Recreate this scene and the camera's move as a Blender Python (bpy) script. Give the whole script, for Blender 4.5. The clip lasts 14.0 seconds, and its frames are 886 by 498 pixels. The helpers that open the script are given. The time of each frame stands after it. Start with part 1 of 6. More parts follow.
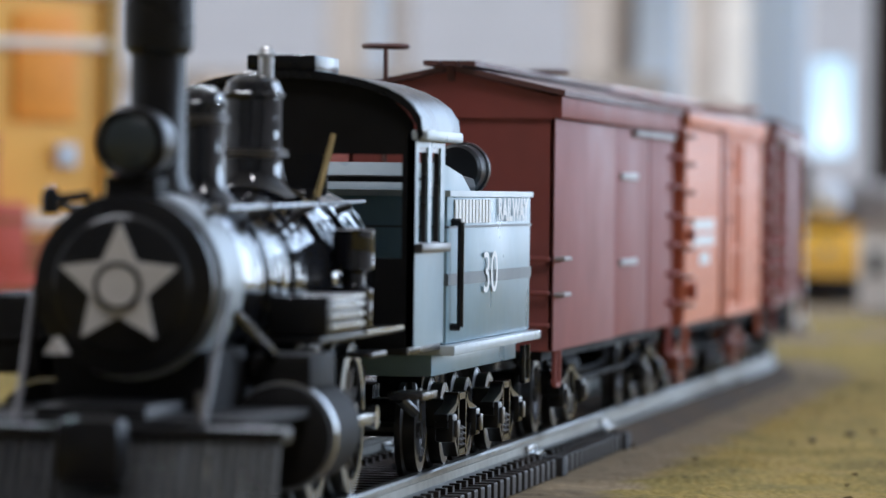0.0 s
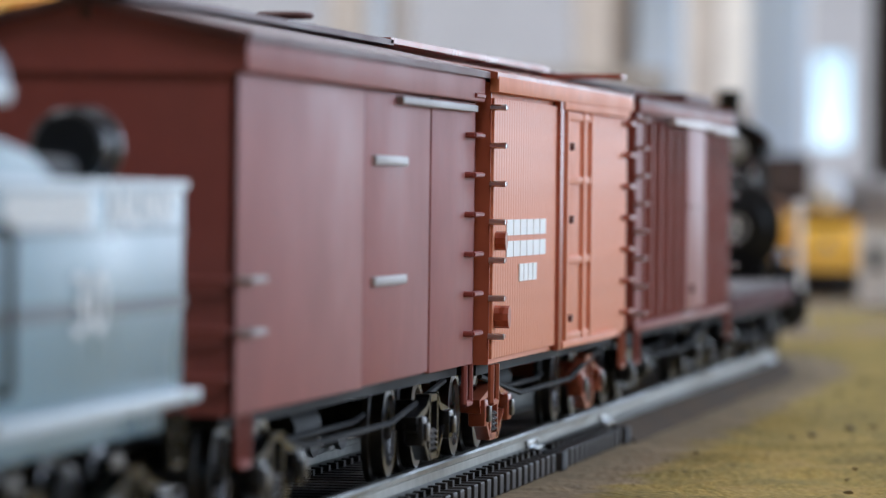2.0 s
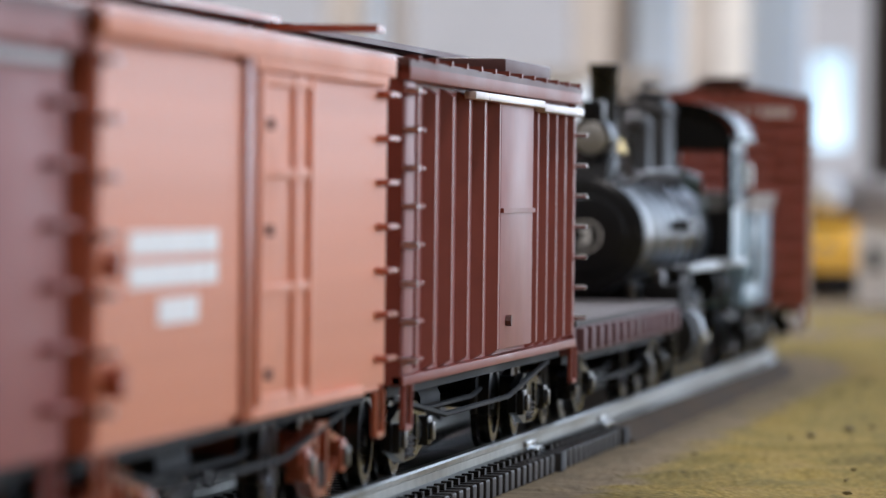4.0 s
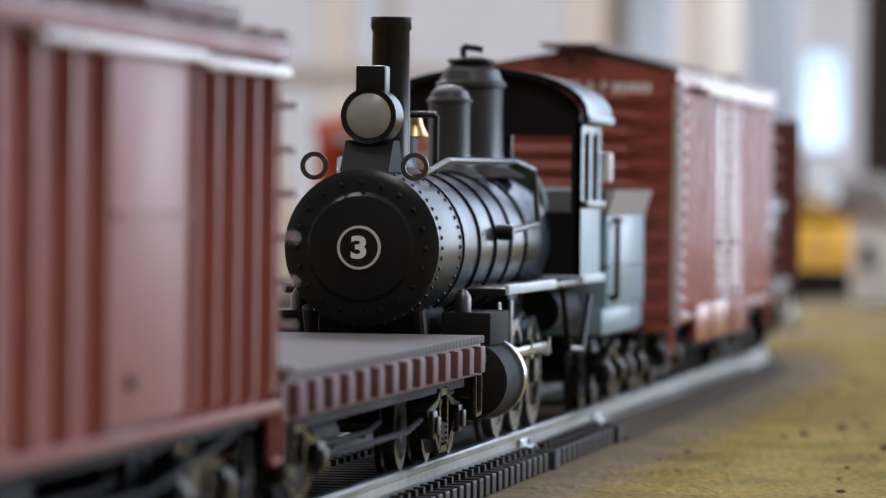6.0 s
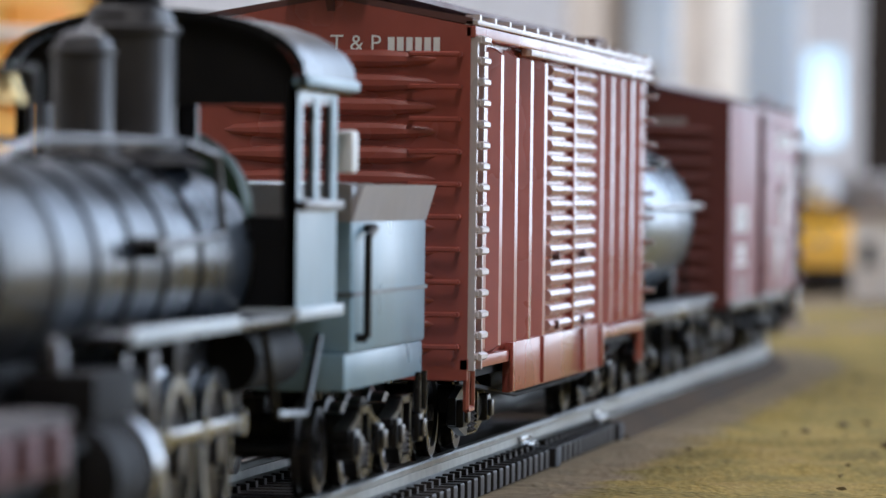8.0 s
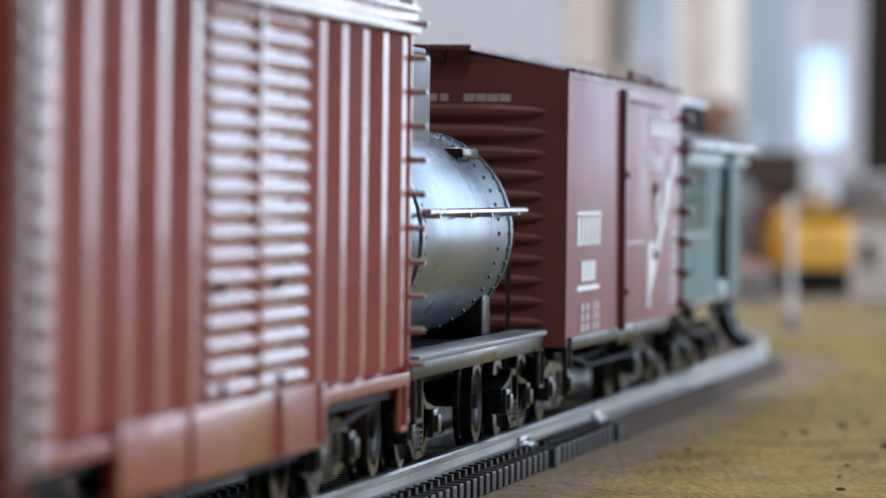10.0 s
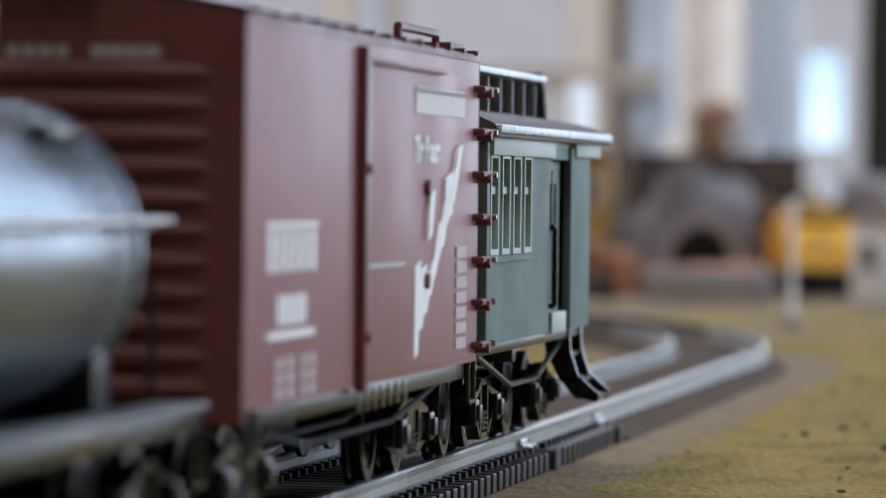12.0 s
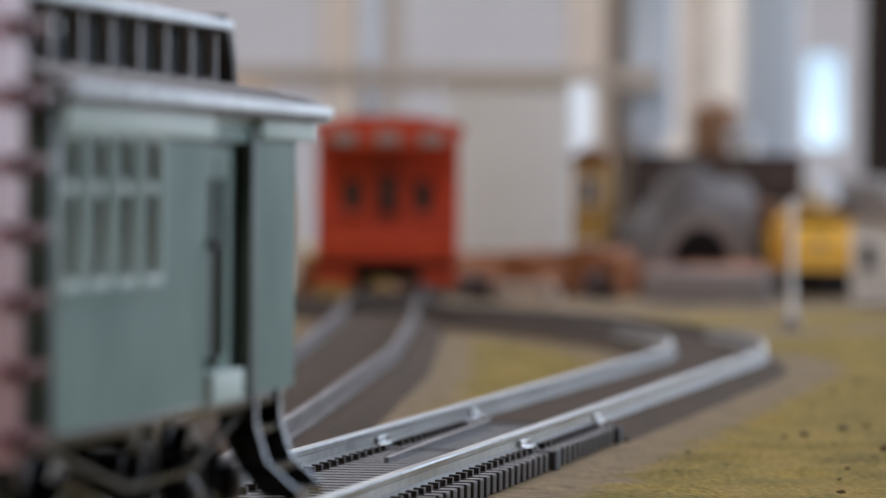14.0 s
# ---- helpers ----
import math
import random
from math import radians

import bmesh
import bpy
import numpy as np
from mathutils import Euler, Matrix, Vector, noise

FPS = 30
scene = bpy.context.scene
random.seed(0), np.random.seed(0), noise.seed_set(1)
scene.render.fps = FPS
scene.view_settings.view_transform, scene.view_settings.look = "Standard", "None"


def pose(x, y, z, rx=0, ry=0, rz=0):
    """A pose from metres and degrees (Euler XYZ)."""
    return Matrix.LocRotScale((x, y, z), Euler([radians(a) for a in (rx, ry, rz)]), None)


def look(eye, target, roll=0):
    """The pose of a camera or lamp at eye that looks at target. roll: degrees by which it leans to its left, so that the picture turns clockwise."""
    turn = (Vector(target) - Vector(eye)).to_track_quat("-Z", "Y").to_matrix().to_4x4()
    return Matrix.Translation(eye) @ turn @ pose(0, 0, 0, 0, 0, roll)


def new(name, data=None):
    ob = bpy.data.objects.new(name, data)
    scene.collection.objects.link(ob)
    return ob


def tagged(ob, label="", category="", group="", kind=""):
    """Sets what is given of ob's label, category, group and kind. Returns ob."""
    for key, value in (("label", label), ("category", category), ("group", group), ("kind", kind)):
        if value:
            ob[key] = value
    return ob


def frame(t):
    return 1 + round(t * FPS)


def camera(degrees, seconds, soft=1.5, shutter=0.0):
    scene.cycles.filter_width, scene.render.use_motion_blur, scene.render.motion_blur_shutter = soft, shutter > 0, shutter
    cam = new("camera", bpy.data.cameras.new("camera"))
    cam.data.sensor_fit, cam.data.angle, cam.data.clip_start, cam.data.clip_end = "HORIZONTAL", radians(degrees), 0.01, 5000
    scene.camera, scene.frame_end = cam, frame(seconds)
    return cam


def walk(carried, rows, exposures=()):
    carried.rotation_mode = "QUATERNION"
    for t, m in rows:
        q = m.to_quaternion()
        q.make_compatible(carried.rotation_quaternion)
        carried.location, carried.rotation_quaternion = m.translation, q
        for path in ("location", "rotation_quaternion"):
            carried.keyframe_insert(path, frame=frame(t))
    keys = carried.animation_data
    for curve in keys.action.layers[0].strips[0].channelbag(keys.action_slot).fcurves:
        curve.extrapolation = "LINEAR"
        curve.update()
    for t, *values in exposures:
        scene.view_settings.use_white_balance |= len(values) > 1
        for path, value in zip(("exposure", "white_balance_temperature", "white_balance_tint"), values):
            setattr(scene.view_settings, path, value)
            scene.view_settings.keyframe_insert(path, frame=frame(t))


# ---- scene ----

# Model railway at 1:87. The straight main track runs along +y; z = 0 is the layout board.
MM = 0.001
RAIL_Z = 4.5 * MM
TRACK_X = -0.0892          # centre line of the straight track
CURVE_Y = 0.925            # where the left-hand curve begins
CURVE_R = 0.62

# ---- camera: a long lens on a tripod beside the track, with a slight sway (seconds, yaw, pitch) ----
cam = camera(9.638, 14.0, soft=1.3)
EYE = (0.0, 0.0, 0.033)
SWAY = [
    (0.0, 8.4183, -0.6054),
    (0.5, 8.4223, -0.6175),
    (1.0, 8.4237, -0.6430),
    (1.5, 8.4237, -0.6660),
    (2.0, 8.4168, -0.6647),
    (2.5, 8.4278, -0.6404),
    (3.0, 8.4506, -0.6566),
    (5.5, 8.3185, -0.6566),
    (6.0, 8.3335, -0.6756),
    (6.5, 8.3349, -0.6917),
    (7.0, 8.3428, -0.7052),
    (7.5, 8.3401, -0.7079),
    (8.0, 8.3429, -0.7052),
    (8.5, 8.3455, -0.7132),
    (9.0, 8.3415, -0.7146),
    (11.5, 8.3308, -0.6701),
    (12.0, 8.3401, -0.6768),
    (12.5, 8.3362, -0.6768),
    (13.0, 8.3375, -0.6702),
    (13.5, 8.3375, -0.6619),
    (14.0, 8.3375, -0.6702),
]
walk(cam, [(t, pose(*EYE, 90 + pitch, 0, yaw) @ pose(0, 0, 0, 0, 0, 0.688)) for t, yaw, pitch in SWAY],
     exposures=[(0.0, -0.17, 5600, 11.0), (1.5, -0.16, 5650, 11.0), (3.0, -0.15, 5950, 13.0), (6.0, -0.06, 5950, 14.0), (9.0, -0.06, 5700, 12.0), (11.3, -0.25, 5750, 13.0), (14.0, -0.47, 6050, 15.0)])
cam.data.dof.use_dof = True
cam.data.dof.focus_distance = 0.555
cam.data.dof.aperture_fstop = 54.0


def travelled(t):
    """Metres that the train has gone at t seconds."""
    k = min(1.0, max(0.0, (t - 2.9) / 2.5))
    return 0.1016 * t + 0.000136 * t * (t - 14) - 0.013 * k * k * (3 - 2 * k)


def on_track(s):
    """Place on the main track's centre line, s metres ahead."""
    if s <= CURVE_Y:
        return Vector((TRACK_X, s, RAIL_Z))
    a = (s - CURVE_Y) / CURVE_R
    return Vector((TRACK_X - CURVE_R + CURVE_R * math.cos(a), CURVE_Y + CURVE_R * math.sin(a), RAIL_Z))


# ---- world and light ----
world = bpy.data.worlds.new("world")
scene.world = world
world.use_nodes = True
wn = world.node_tree
sky = wn.nodes.new("ShaderNodeTexSky")
sky.sky_type, sky.sun_disc = "NISHITA", False
sky.sun_elevation, sky.sun_rotation = radians(35), radians(70)
wn.links.new(sky.outputs[0], wn.nodes["Background"].inputs[0])
wn.nodes["Background"].inputs[1].default_value = 0.12


def area(name, at, target, w, h, power, color):
    la = bpy.data.lights.new(name, "AREA")
    la.shape, la.size, la.size_y, la.energy, la.color = "RECTANGLE", w, h, power, color
    ob = new(name, la)
    ob.matrix_world = look(at, target)
    return ob


area("window_light_north", (1.2, 6.56, 0.75), (0.5, 1.0, 0.15), 2.5, 1.9, 38, (0.78, 0.88, 1.0))
area("window_light_east", (2.56, 2.1, 0.95), (0.0, 1.3, 0.2), 2.4, 1.4, 80, (0.76, 0.88, 1.0))
# added fill lamps, all unseen: car ends, far hall, scenery by the curve
area("fill_light_front", (0.3, -0.5, 1.93), (0.2, 0.2, 0.0), 0.14, 1.2, 23, (1.0, 0.92, 0.84))
area("fill_light_hall", (-0.6, 3.4, 1.93), (-0.6, 3.4, 0.0), 1.2, 0.14, 68, (0.98, 0.98, 1.0))
area("fill_light_curve", (-0.9, 0.7, 1.93), (-0.7, 1.2, 0.0), 1.2, 0.14, 17, (1.0, 0.95, 0.90))


# ---- materials ----
def mat(name, color, rough=0.5, metal=0.0, vary=0.12, scale=400.0, bump=0.0, dirt=None, dirt_amt=0.0, random_amt=0.0, coat=0.0, emit=0.0):
    """Painted, worn or rough surface: base colour broken up at two scales, with fine relief."""
    m = bpy.data.materials.new(name)
    m.use_nodes = True
    nt = m.node_tree
    n, l = nt.nodes, nt.links
    b = n["Principled BSDF"]
    b.inputs["Roughness"].default_value = rough
    b.inputs["Metallic"].default_value = metal
    b.inputs["Coat Weight"].default_value = coat
    tc = n.new("ShaderNodeTexCoord")
    fine = n.new("ShaderNodeTexNoise")
    fine.inputs["Scale"].default_value = scale
    fine.inputs["Detail"].default_value = 6
    l.new(tc.outputs["Object"], fine.inputs["Vector"])
    wide = n.new("ShaderNodeTexNoise")
    wide.inputs["Scale"].default_value = scale * 0.11
    wide.inputs["Detail"].default_value = 4
    l.new(tc.outputs["Object"], wide.inputs["Vector"])
    both = n.new("ShaderNodeMath")
    both.operation = "ADD"
    l.new(fine.outputs["Fac"], both.inputs[0])
    l.new(wide.outputs["Fac"], both.inputs[1])
    ramp = n.new("ShaderNodeMapRange")
    ramp.inputs["From Min"].default_value, ramp.inputs["From Max"].default_value = 0.6, 1.4
    ramp.inputs["To Min"].default_value, ramp.inputs["To Max"].default_value = 1 - vary, 1 + vary
    l.new(both.outputs[0], ramp.inputs["Value"])
    mul = n.new("ShaderNodeVectorMath")
    mul.operation = "SCALE"
    mul.inputs[0].default_value = color
    l.new(ramp.outputs[0], mul.inputs["Scale"])
    out = mul.outputs[0]
    if random_amt:
        info = n.new("ShaderNodeObjectInfo")
        rr = n.new("ShaderNodeMapRange")
        rr.inputs["To Min"].default_value, rr.inputs["To Max"].default_value = 1 - random_amt, 1 + random_amt
        l.new(info.outputs["Random"], rr.inputs["Value"])
        mul2 = n.new("ShaderNodeVectorMath")
        mul2.operation = "SCALE"
        l.new(out, mul2.inputs[0])
        l.new(rr.outputs[0], mul2.inputs["Scale"])
        out = mul2.outputs[0]
    if dirt:
        mask = n.new("ShaderNodeMapRange")
        mask.inputs["From Min"].default_value, mask.inputs["From Max"].default_value = 0.5, 0.72
        mask.inputs["To Max"].default_value = dirt_amt
        l.new(wide.outputs["Fac"], mask.inputs["Value"])
        mix = n.new("ShaderNodeMix")
        mix.data_type = "RGBA"
        mix.inputs["B"].default_value = (*dirt, 1)
        for s in mix.inputs:
            if s.name == "B" and s.type == "RGBA":
                s.default_value = (*dirt, 1)
            if s.name == "A" and s.type == "RGBA":
                l.new(out, s)
        l.new(mask.outputs[0], mix.inputs["Factor"])
        out = [s for s in mix.outputs if s.type == "RGBA"][0]
    l.new(out, b.inputs["Base Color"])
    rmap = n.new("ShaderNodeMapRange")
    rmap.inputs["From Min"].default_value, rmap.inputs["From Max"].default_value = 0.3, 0.7
    rmap.inputs["To Min"].default_value, rmap.inputs["To Max"].default_value = max(0.02, rough - 0.08), min(1, rough + 0.1)
    l.new(wide.outputs["Fac"], rmap.inputs["Value"])
    l.new(rmap.outputs[0], b.inputs["Roughness"])
    if bump:
        bp = n.new("ShaderNodeBump")
        bp.inputs["Strength"].default_value = bump
        bp.inputs["Distance"].default_value = 0.0004
        l.new(fine.outputs["Fac"], bp.inputs["Height"])
        l.new(bp.outputs[0], b.inputs["Normal"])
    if emit:
        b.inputs["Emission Color"].default_value = (*color, 1)
        b.inputs["Emission Strength"].default_value = emit
    return m


M = dict(
    oxide=mat("oxide_red_paint", (0.26, 0.058, 0.046), 0.52, dirt=(0.19, 0.07, 0.06), dirt_amt=0.5),
    orange=mat("orange_red_paint", (0.70, 0.25, 0.13), 0.5, dirt=(0.50, 0.18, 0.10), dirt_amt=0.5),
    ribred=mat("brown_red_paint", (0.22, 0.055, 0.04), 0.42),
    tpred=mat("mineral_red_paint", (0.32, 0.078, 0.055), 0.25, coat=0.25),
    plum=mat("plum_brown_paint", (0.255, 0.098, 0.105), 0.42),
    roofdark=mat("dark_red_roof", (0.11, 0.045, 0.04), 0.5),
    black=mat("black_paint", (0.007, 0.007, 0.008), 0.3, vary=0.3),
    satin=mat("satin_black", (0.009, 0.0088, 0.0095), 0.27, vary=0.4),
    gloss=mat("gloss_black", (0.006, 0.006, 0.008), 0.06, vary=0.2, coat=0.6),
    gunmetal=mat("gunmetal_boiler", (0.030, 0.038, 0.050), 0.26, 0.4, vary=0.5),
    bluegrey=mat("grey_tender_paint", (0.185, 0.285, 0.345), 0.3),
    silver=mat("silver_paint", (0.20, 0.25, 0.295), 0.28, 0.8, dirt=(0.2, 0.19, 0.18), dirt_amt=0.5),
    steel=mat("bright_steel", (0.55, 0.56, 0.57), 0.22, 1.0, vary=0.2),
    railsteel=mat("nickel_rail", (0.275, 0.275, 0.255), 0.36, 1.0, vary=0.35),
    green=mat("grey_green_paint", (0.115, 0.18, 0.16), 0.5, dirt=(0.08, 0.125, 0.11), dirt_amt=0.6),
    greendark=mat("shaded_dark_green", (0.06, 0.085, 0.075), 0.5),
    white=mat("white_lettering", (0.84, 0.84, 0.83), 0.5, vary=0.06),
    spurrail=mat("dull_rail", (0.085, 0.07, 0.062), 0.6, 0.3, vary=0.3),
    bed=mat("brown_track_bed", (0.064, 0.044, 0.028), 0.95, vary=0.35, bump=0.4),
    tie=mat("tie_plastic", (0.034, 0.028, 0.025), 0.45, vary=0.35, random_amt=0.25),
    deck=mat("worn_deck", (0.065, 0.052, 0.05), 0.7, vary=0.25, bump=0.2),
    lens=mat("frosted_lens", (0.32, 0.31, 0.29), 0.25),
    glassdark=mat("dark_window", (0.03, 0.04, 0.045), 0.3),
    brass=mat("brass", (0.55, 0.42, 0.2), 0.3, 1.0),
    redthing=mat("caboose_red", (0.62, 0.07, 0.025), 0.4),
    yellow=mat("golden_yellow", (0.75, 0.40, 0.02), 0.4),
    wall=mat("white_wall", (0.80, 0.77, 0.75), 0.8, scale=8, vary=0.1),
    floorm=mat("grey_floor", (0.3, 0.28, 0.26), 0.7, scale=20),
    rock=mat("grey_rock", (0.16, 0.15, 0.15), 0.9, scale=40, vary=0.35, bump=0.5),
    brownm=mat("brown_wood", (0.22, 0.11, 0.05), 0.6, scale=60, vary=0.3),
    tan=mat("tan_card", (0.54, 0.45, 0.36), 0.8, scale=30),
)

for key in ("bed", "tie", "green"):
    M[key].node_tree.nodes["Principled BSDF"].inputs["Specular IOR Level"].default_value = 0.15
M["satin"].node_tree.nodes["Principled BSDF"].inputs["Specular IOR Level"].default_value = 0.28
M["black"].node_tree.nodes["Principled BSDF"].inputs["Specular IOR Level"].default_value = 0.3
M["matt"] = mat("sooty_matt_black", (0.008, 0.0075, 0.0078), 0.65, vary=0.4)
M["matt"].node_tree.nodes["Principled BSDF"].inputs["Specular IOR Level"].default_value = 0.2


def uneven(m, scale, strength):
    """Slow waviness of hand-laid enamel, so that reflections break up."""
    n, l = m.node_tree.nodes, m.node_tree.links
    tc, tex, bp = n.new("ShaderNodeTexCoord"), n.new("ShaderNodeTexNoise"), n.new("ShaderNodeBump")
    tex.inputs["Scale"].default_value, tex.inputs["Detail"].default_value = scale, 2
    bp.inputs["Strength"].default_value, bp.inputs["Distance"].default_value = strength, 0.002
    l.new(tc.outputs["Object"], tex.inputs["Vector"])
    l.new(tex.outputs["Fac"], bp.inputs["Height"])
    l.new(bp.outputs[0], n["Principled BSDF"].inputs["Normal"])
    l.new(bp.outputs[0], n["Principled BSDF"].inputs["Coat Normal"])


uneven(M["gloss"], 200, 0.24)


# ---- mesh helpers, in millimetres ----
def B():
    return bmesh.new()


def box(bm, x0, x1, y0, y1, z0, z1, bev=0.0):
    vs = [bm.verts.new(p) for p in ((x0, y0, z0), (x1, y0, z0), (x1, y1, z0), (x0, y1, z0), (x0, y0, z1), (x1, y0, z1), (x1, y1, z1), (x0, y1, z1))]
    fs = [bm.faces.new([vs[i] for i in f]) for f in ((0, 3, 2, 1), (4, 5, 6, 7), (0, 1, 5, 4), (1, 2, 6, 5), (2, 3, 7, 6), (3, 0, 4, 7))]
    if bev:
        es = list({e for f in fs for e in f.edges})
        bmesh.ops.bevel(bm, geom=es, offset=bev, segments=2, profile=0.6, affect="EDGES")
    return bm


def rod(bm, a, b, r, seg=12, r2=None):
    """A round bar or cone from a to b."""
    a, b = Vector(a), Vector(b)
    d = b - a
    q = d.to_track_quat("Z", "Y").to_matrix().to_4x4()
    bmesh.ops.create_cone(bm, cap_ends=True, segments=seg, radius1=r, radius2=r if r2 is None else r2, depth=d.length,
                          matrix=Matrix.Translation((a + b) / 2) @ q)
    return bm


def lathe(bm, profile, at=(0, 0, 0), axis="Z", seg=32):
    """Turn a profile of (radius, height) about an axis."""
    turn = {"Z": Matrix.Identity(4), "Y": Matrix.Rotation(radians(-90), 4, "X"), "X": Matrix.Rotation(radians(90), 4, "Y")}[axis]
    m = Matrix.Translation(at) @ turn
    rings = []
    for r, h in profile:
        if r <= 1e-6:
            rings.append([bm.verts.new(m @ Vector((0, 0, h)))])
        else:
            rings.append([bm.verts.new(m @ Vector((r * math.cos(2 * math.pi * i / seg), r * math.sin(2 * math.pi * i / seg), h))) for i in range(seg)])
    for p, q in zip(rings, rings[1:]):
        for i in range(seg):
            j = (i + 1) % seg
            if len(p) == 1 and len(q) > 1:
                bm.faces.new((p[0], q[j], q[i]))
            elif len(q) == 1 and len(p) > 1:
                bm.faces.new((p[i], p[j], q[0]))
            elif len(p) > 1:
                bm.faces.new((p[i], p[j], q[j], q[i]))
    return bm


def prism(bm, outline, y0, y1):
    """Extrude an outline of (x, z) from y0 to y1."""
    a = [bm.verts.new((x, y0, z)) for x, z in outline]
    b = [bm.verts.new((x, y1, z)) for x, z in outline]
    bm.faces.new(a)
    bm.faces.new(b[::-1])
    n = len(a)
    for i in range(n):
        j = (i + 1) % n
        bm.faces.new((a[j], a[i], b[i], b[j]))
    return bm


def xprism(bm, outline, x0, x1):
    """Extrude an outline of (y, z) from x0 to x1."""
    a = [bm.verts.new((x0, y, z)) for y, z in outline]
    b = [bm.verts.new((x1, y, z)) for y, z in outline]
    bm.faces.new(a)
    bm.faces.new(b[::-1])
    n = len(a)
    for i in range(n):
        j = (i + 1) % n
        bm.faces.new((a[j], a[i], b[i], b[j]))
    return bm


def bar(bm, pts, r, seg=8):
    """A bent wire through points."""
    for a, b in zip(pts, pts[1:]):
        rod(bm, a, b, r, seg)
    return bm


def finish(bm, name, smooth=True):
    bmesh.ops.recalc_face_normals(bm, faces=bm.faces)
    for v in bm.verts:
        v.co *= MM
    me = bpy.data.meshes.new(name)
    if smooth:
        for f in bm.faces:
            f.smooth = True
        for e in bm.edges:
            if len(e.link_faces) == 2 and e.calc_face_angle(0) > radians(32):
                e.smooth = False
    bm.to_mesh(me)
    bm.free()
    return me


def part(name, bm, material, parent, label=""):
    me = finish(bm, name)
    me.materials.append(M[material] if isinstance(material, str) else material)
    ob = new(name, me)
    ob.parent = parent
    return tagged(ob, label) if label else ob


def thing(name, label, category, group="", kind=""):
    return tagged(new(name), label, category, group, kind)


def solid(name, bm, material, label="", category="", group="", kind=""):
    """A top-level thing or piece of the setting in one mesh, already in world millimetres."""
    ob = part(name, bm, material, None)
    return tagged(ob, label, category, group, kind)


TRAIN = []     # (thing, centre's distance ahead at 0 s, half the truck spacing)
WHEELS = []    # (wheelset, place in its parent, radius)


def words(name, text, size, parent, at, rot, material="white", label="", wide=1.0, bold=0.0):
    """Flat lettering as a mesh."""
    cu = bpy.data.curves.new(name, "FONT")
    cu.body, cu.size, cu.align_x, cu.align_y = text, size * MM, "CENTER", "CENTER"
    cu.offset = bold * MM
    tmp = new(name, cu)
    dg = bpy.context.evaluated_depsgraph_get()
    me = bpy.data.meshes.new_from_object(tmp.evaluated_get(dg))
    bpy.data.objects.remove(tmp)
    bpy.data.curves.remove(cu)
    me.transform(Matrix.Diagonal((wide, 1, 1, 1)))
    me.materials.clear()
    me.materials.append(M[material])
    ob = new(name, me)
    ob.parent = parent
    ob.matrix_basis = pose(at[0] * MM, at[1] * MM, at[2] * MM, *rot)
    return tagged(ob, label) if label else ob


# ---- large structure: room, board, ground, tracks ----
def room():
    w = 40
    bm = box(B(), -2600, 2600, -2600, 6600, -1040, -1000)
    solid("floor", bm, "floorm", "grey hall floor far below the layout", "floor", kind="structure")
    solid("ceiling", box(B(), -2640, 2640, -2640, 6640, 2000, 2040), "wall", "white plastered hall ceiling", "ceiling", kind="structure")
    solid("wall_west", box(B(), -2640, -2600, -2640, 6640, -1000, 2000), "wall", "off-white plastered hall wall", "wall", kind="structure")
    # east wall with its long window opening
    bm = B()
    box(bm, 2600, 2640, -2640, 6640, -1000, 250)
    box(bm, 2600, 2640, -2640, 6640, 1650, 2000)
    box(bm, 2600, 2640, -2640, 900, 250, 1650)
    box(bm, 2600, 2640, 3300, 6640, 250, 1650)
    solid("wall_east", bm, "wall", "off-white hall wall with a long window", "wall", kind="structure")
    # unseen closing wall, kept grey so black engine fronts reflect less
    solid("wall_south", box(B(), -2600, 2600, -2640, -2600, -1000, 2000), "floorm", "unseen hall wall, grey to dim reflections", "wall", kind="structure")
    # north wall: a narrow bright light and a tall window
    bm = B()
    box(bm, -2600, -510, 6600, 6640, -1000, 2000)
    box(bm, -510, -466, 6600, 6640, -1000, 92)
    box(bm, -510, -466, 6600, 6640, 206, 2000)
    box(bm, -466, -50, 6600, 6640, -1000, 2000)
    box(bm, -50, 2450, 6600, 6640, -1000, -200)
    box(bm, -50, 2450, 6600, 6640, 1700, 2000)
    box(bm, 2450, 2600, 6600, 6640, -1000, 2000)
    solid("wall_north", bm, "wall", "off-white wall at the far end of the hall", "wall", kind="structure")
    solid("sky_beyond", box(B(), -900, 0, 6900, 6910, -300, 600), daylight(), "bright daylight outside the narrow window", "backdrop", kind="structure")


def daylight():
    """Sky outside the window: paler and brighter towards the horizon."""
    m = mat("bright_daylight", (0.72, 0.90, 1.0), 1.0, vary=0.02, scale=2, emit=1.0)
    n, l = m.node_tree.nodes, m.node_tree.links
    tc, sep, mr = n.new("ShaderNodeTexCoord"), n.new("ShaderNodeSeparateXYZ"), n.new("ShaderNodeMapRange")
    for name, v in (("From Min", 0.10), ("From Max", 0.24), ("To Min", 1.4), ("To Max", 0.6)):
        mr.inputs[name].default_value = v
    l.new(tc.outputs["Object"], sep.inputs[0])
    l.new(sep.outputs["Z"], mr.inputs["Value"])
    l.new(mr.outputs["Result"], n["Principled BSDF"].inputs["Emission Strength"])
    return m


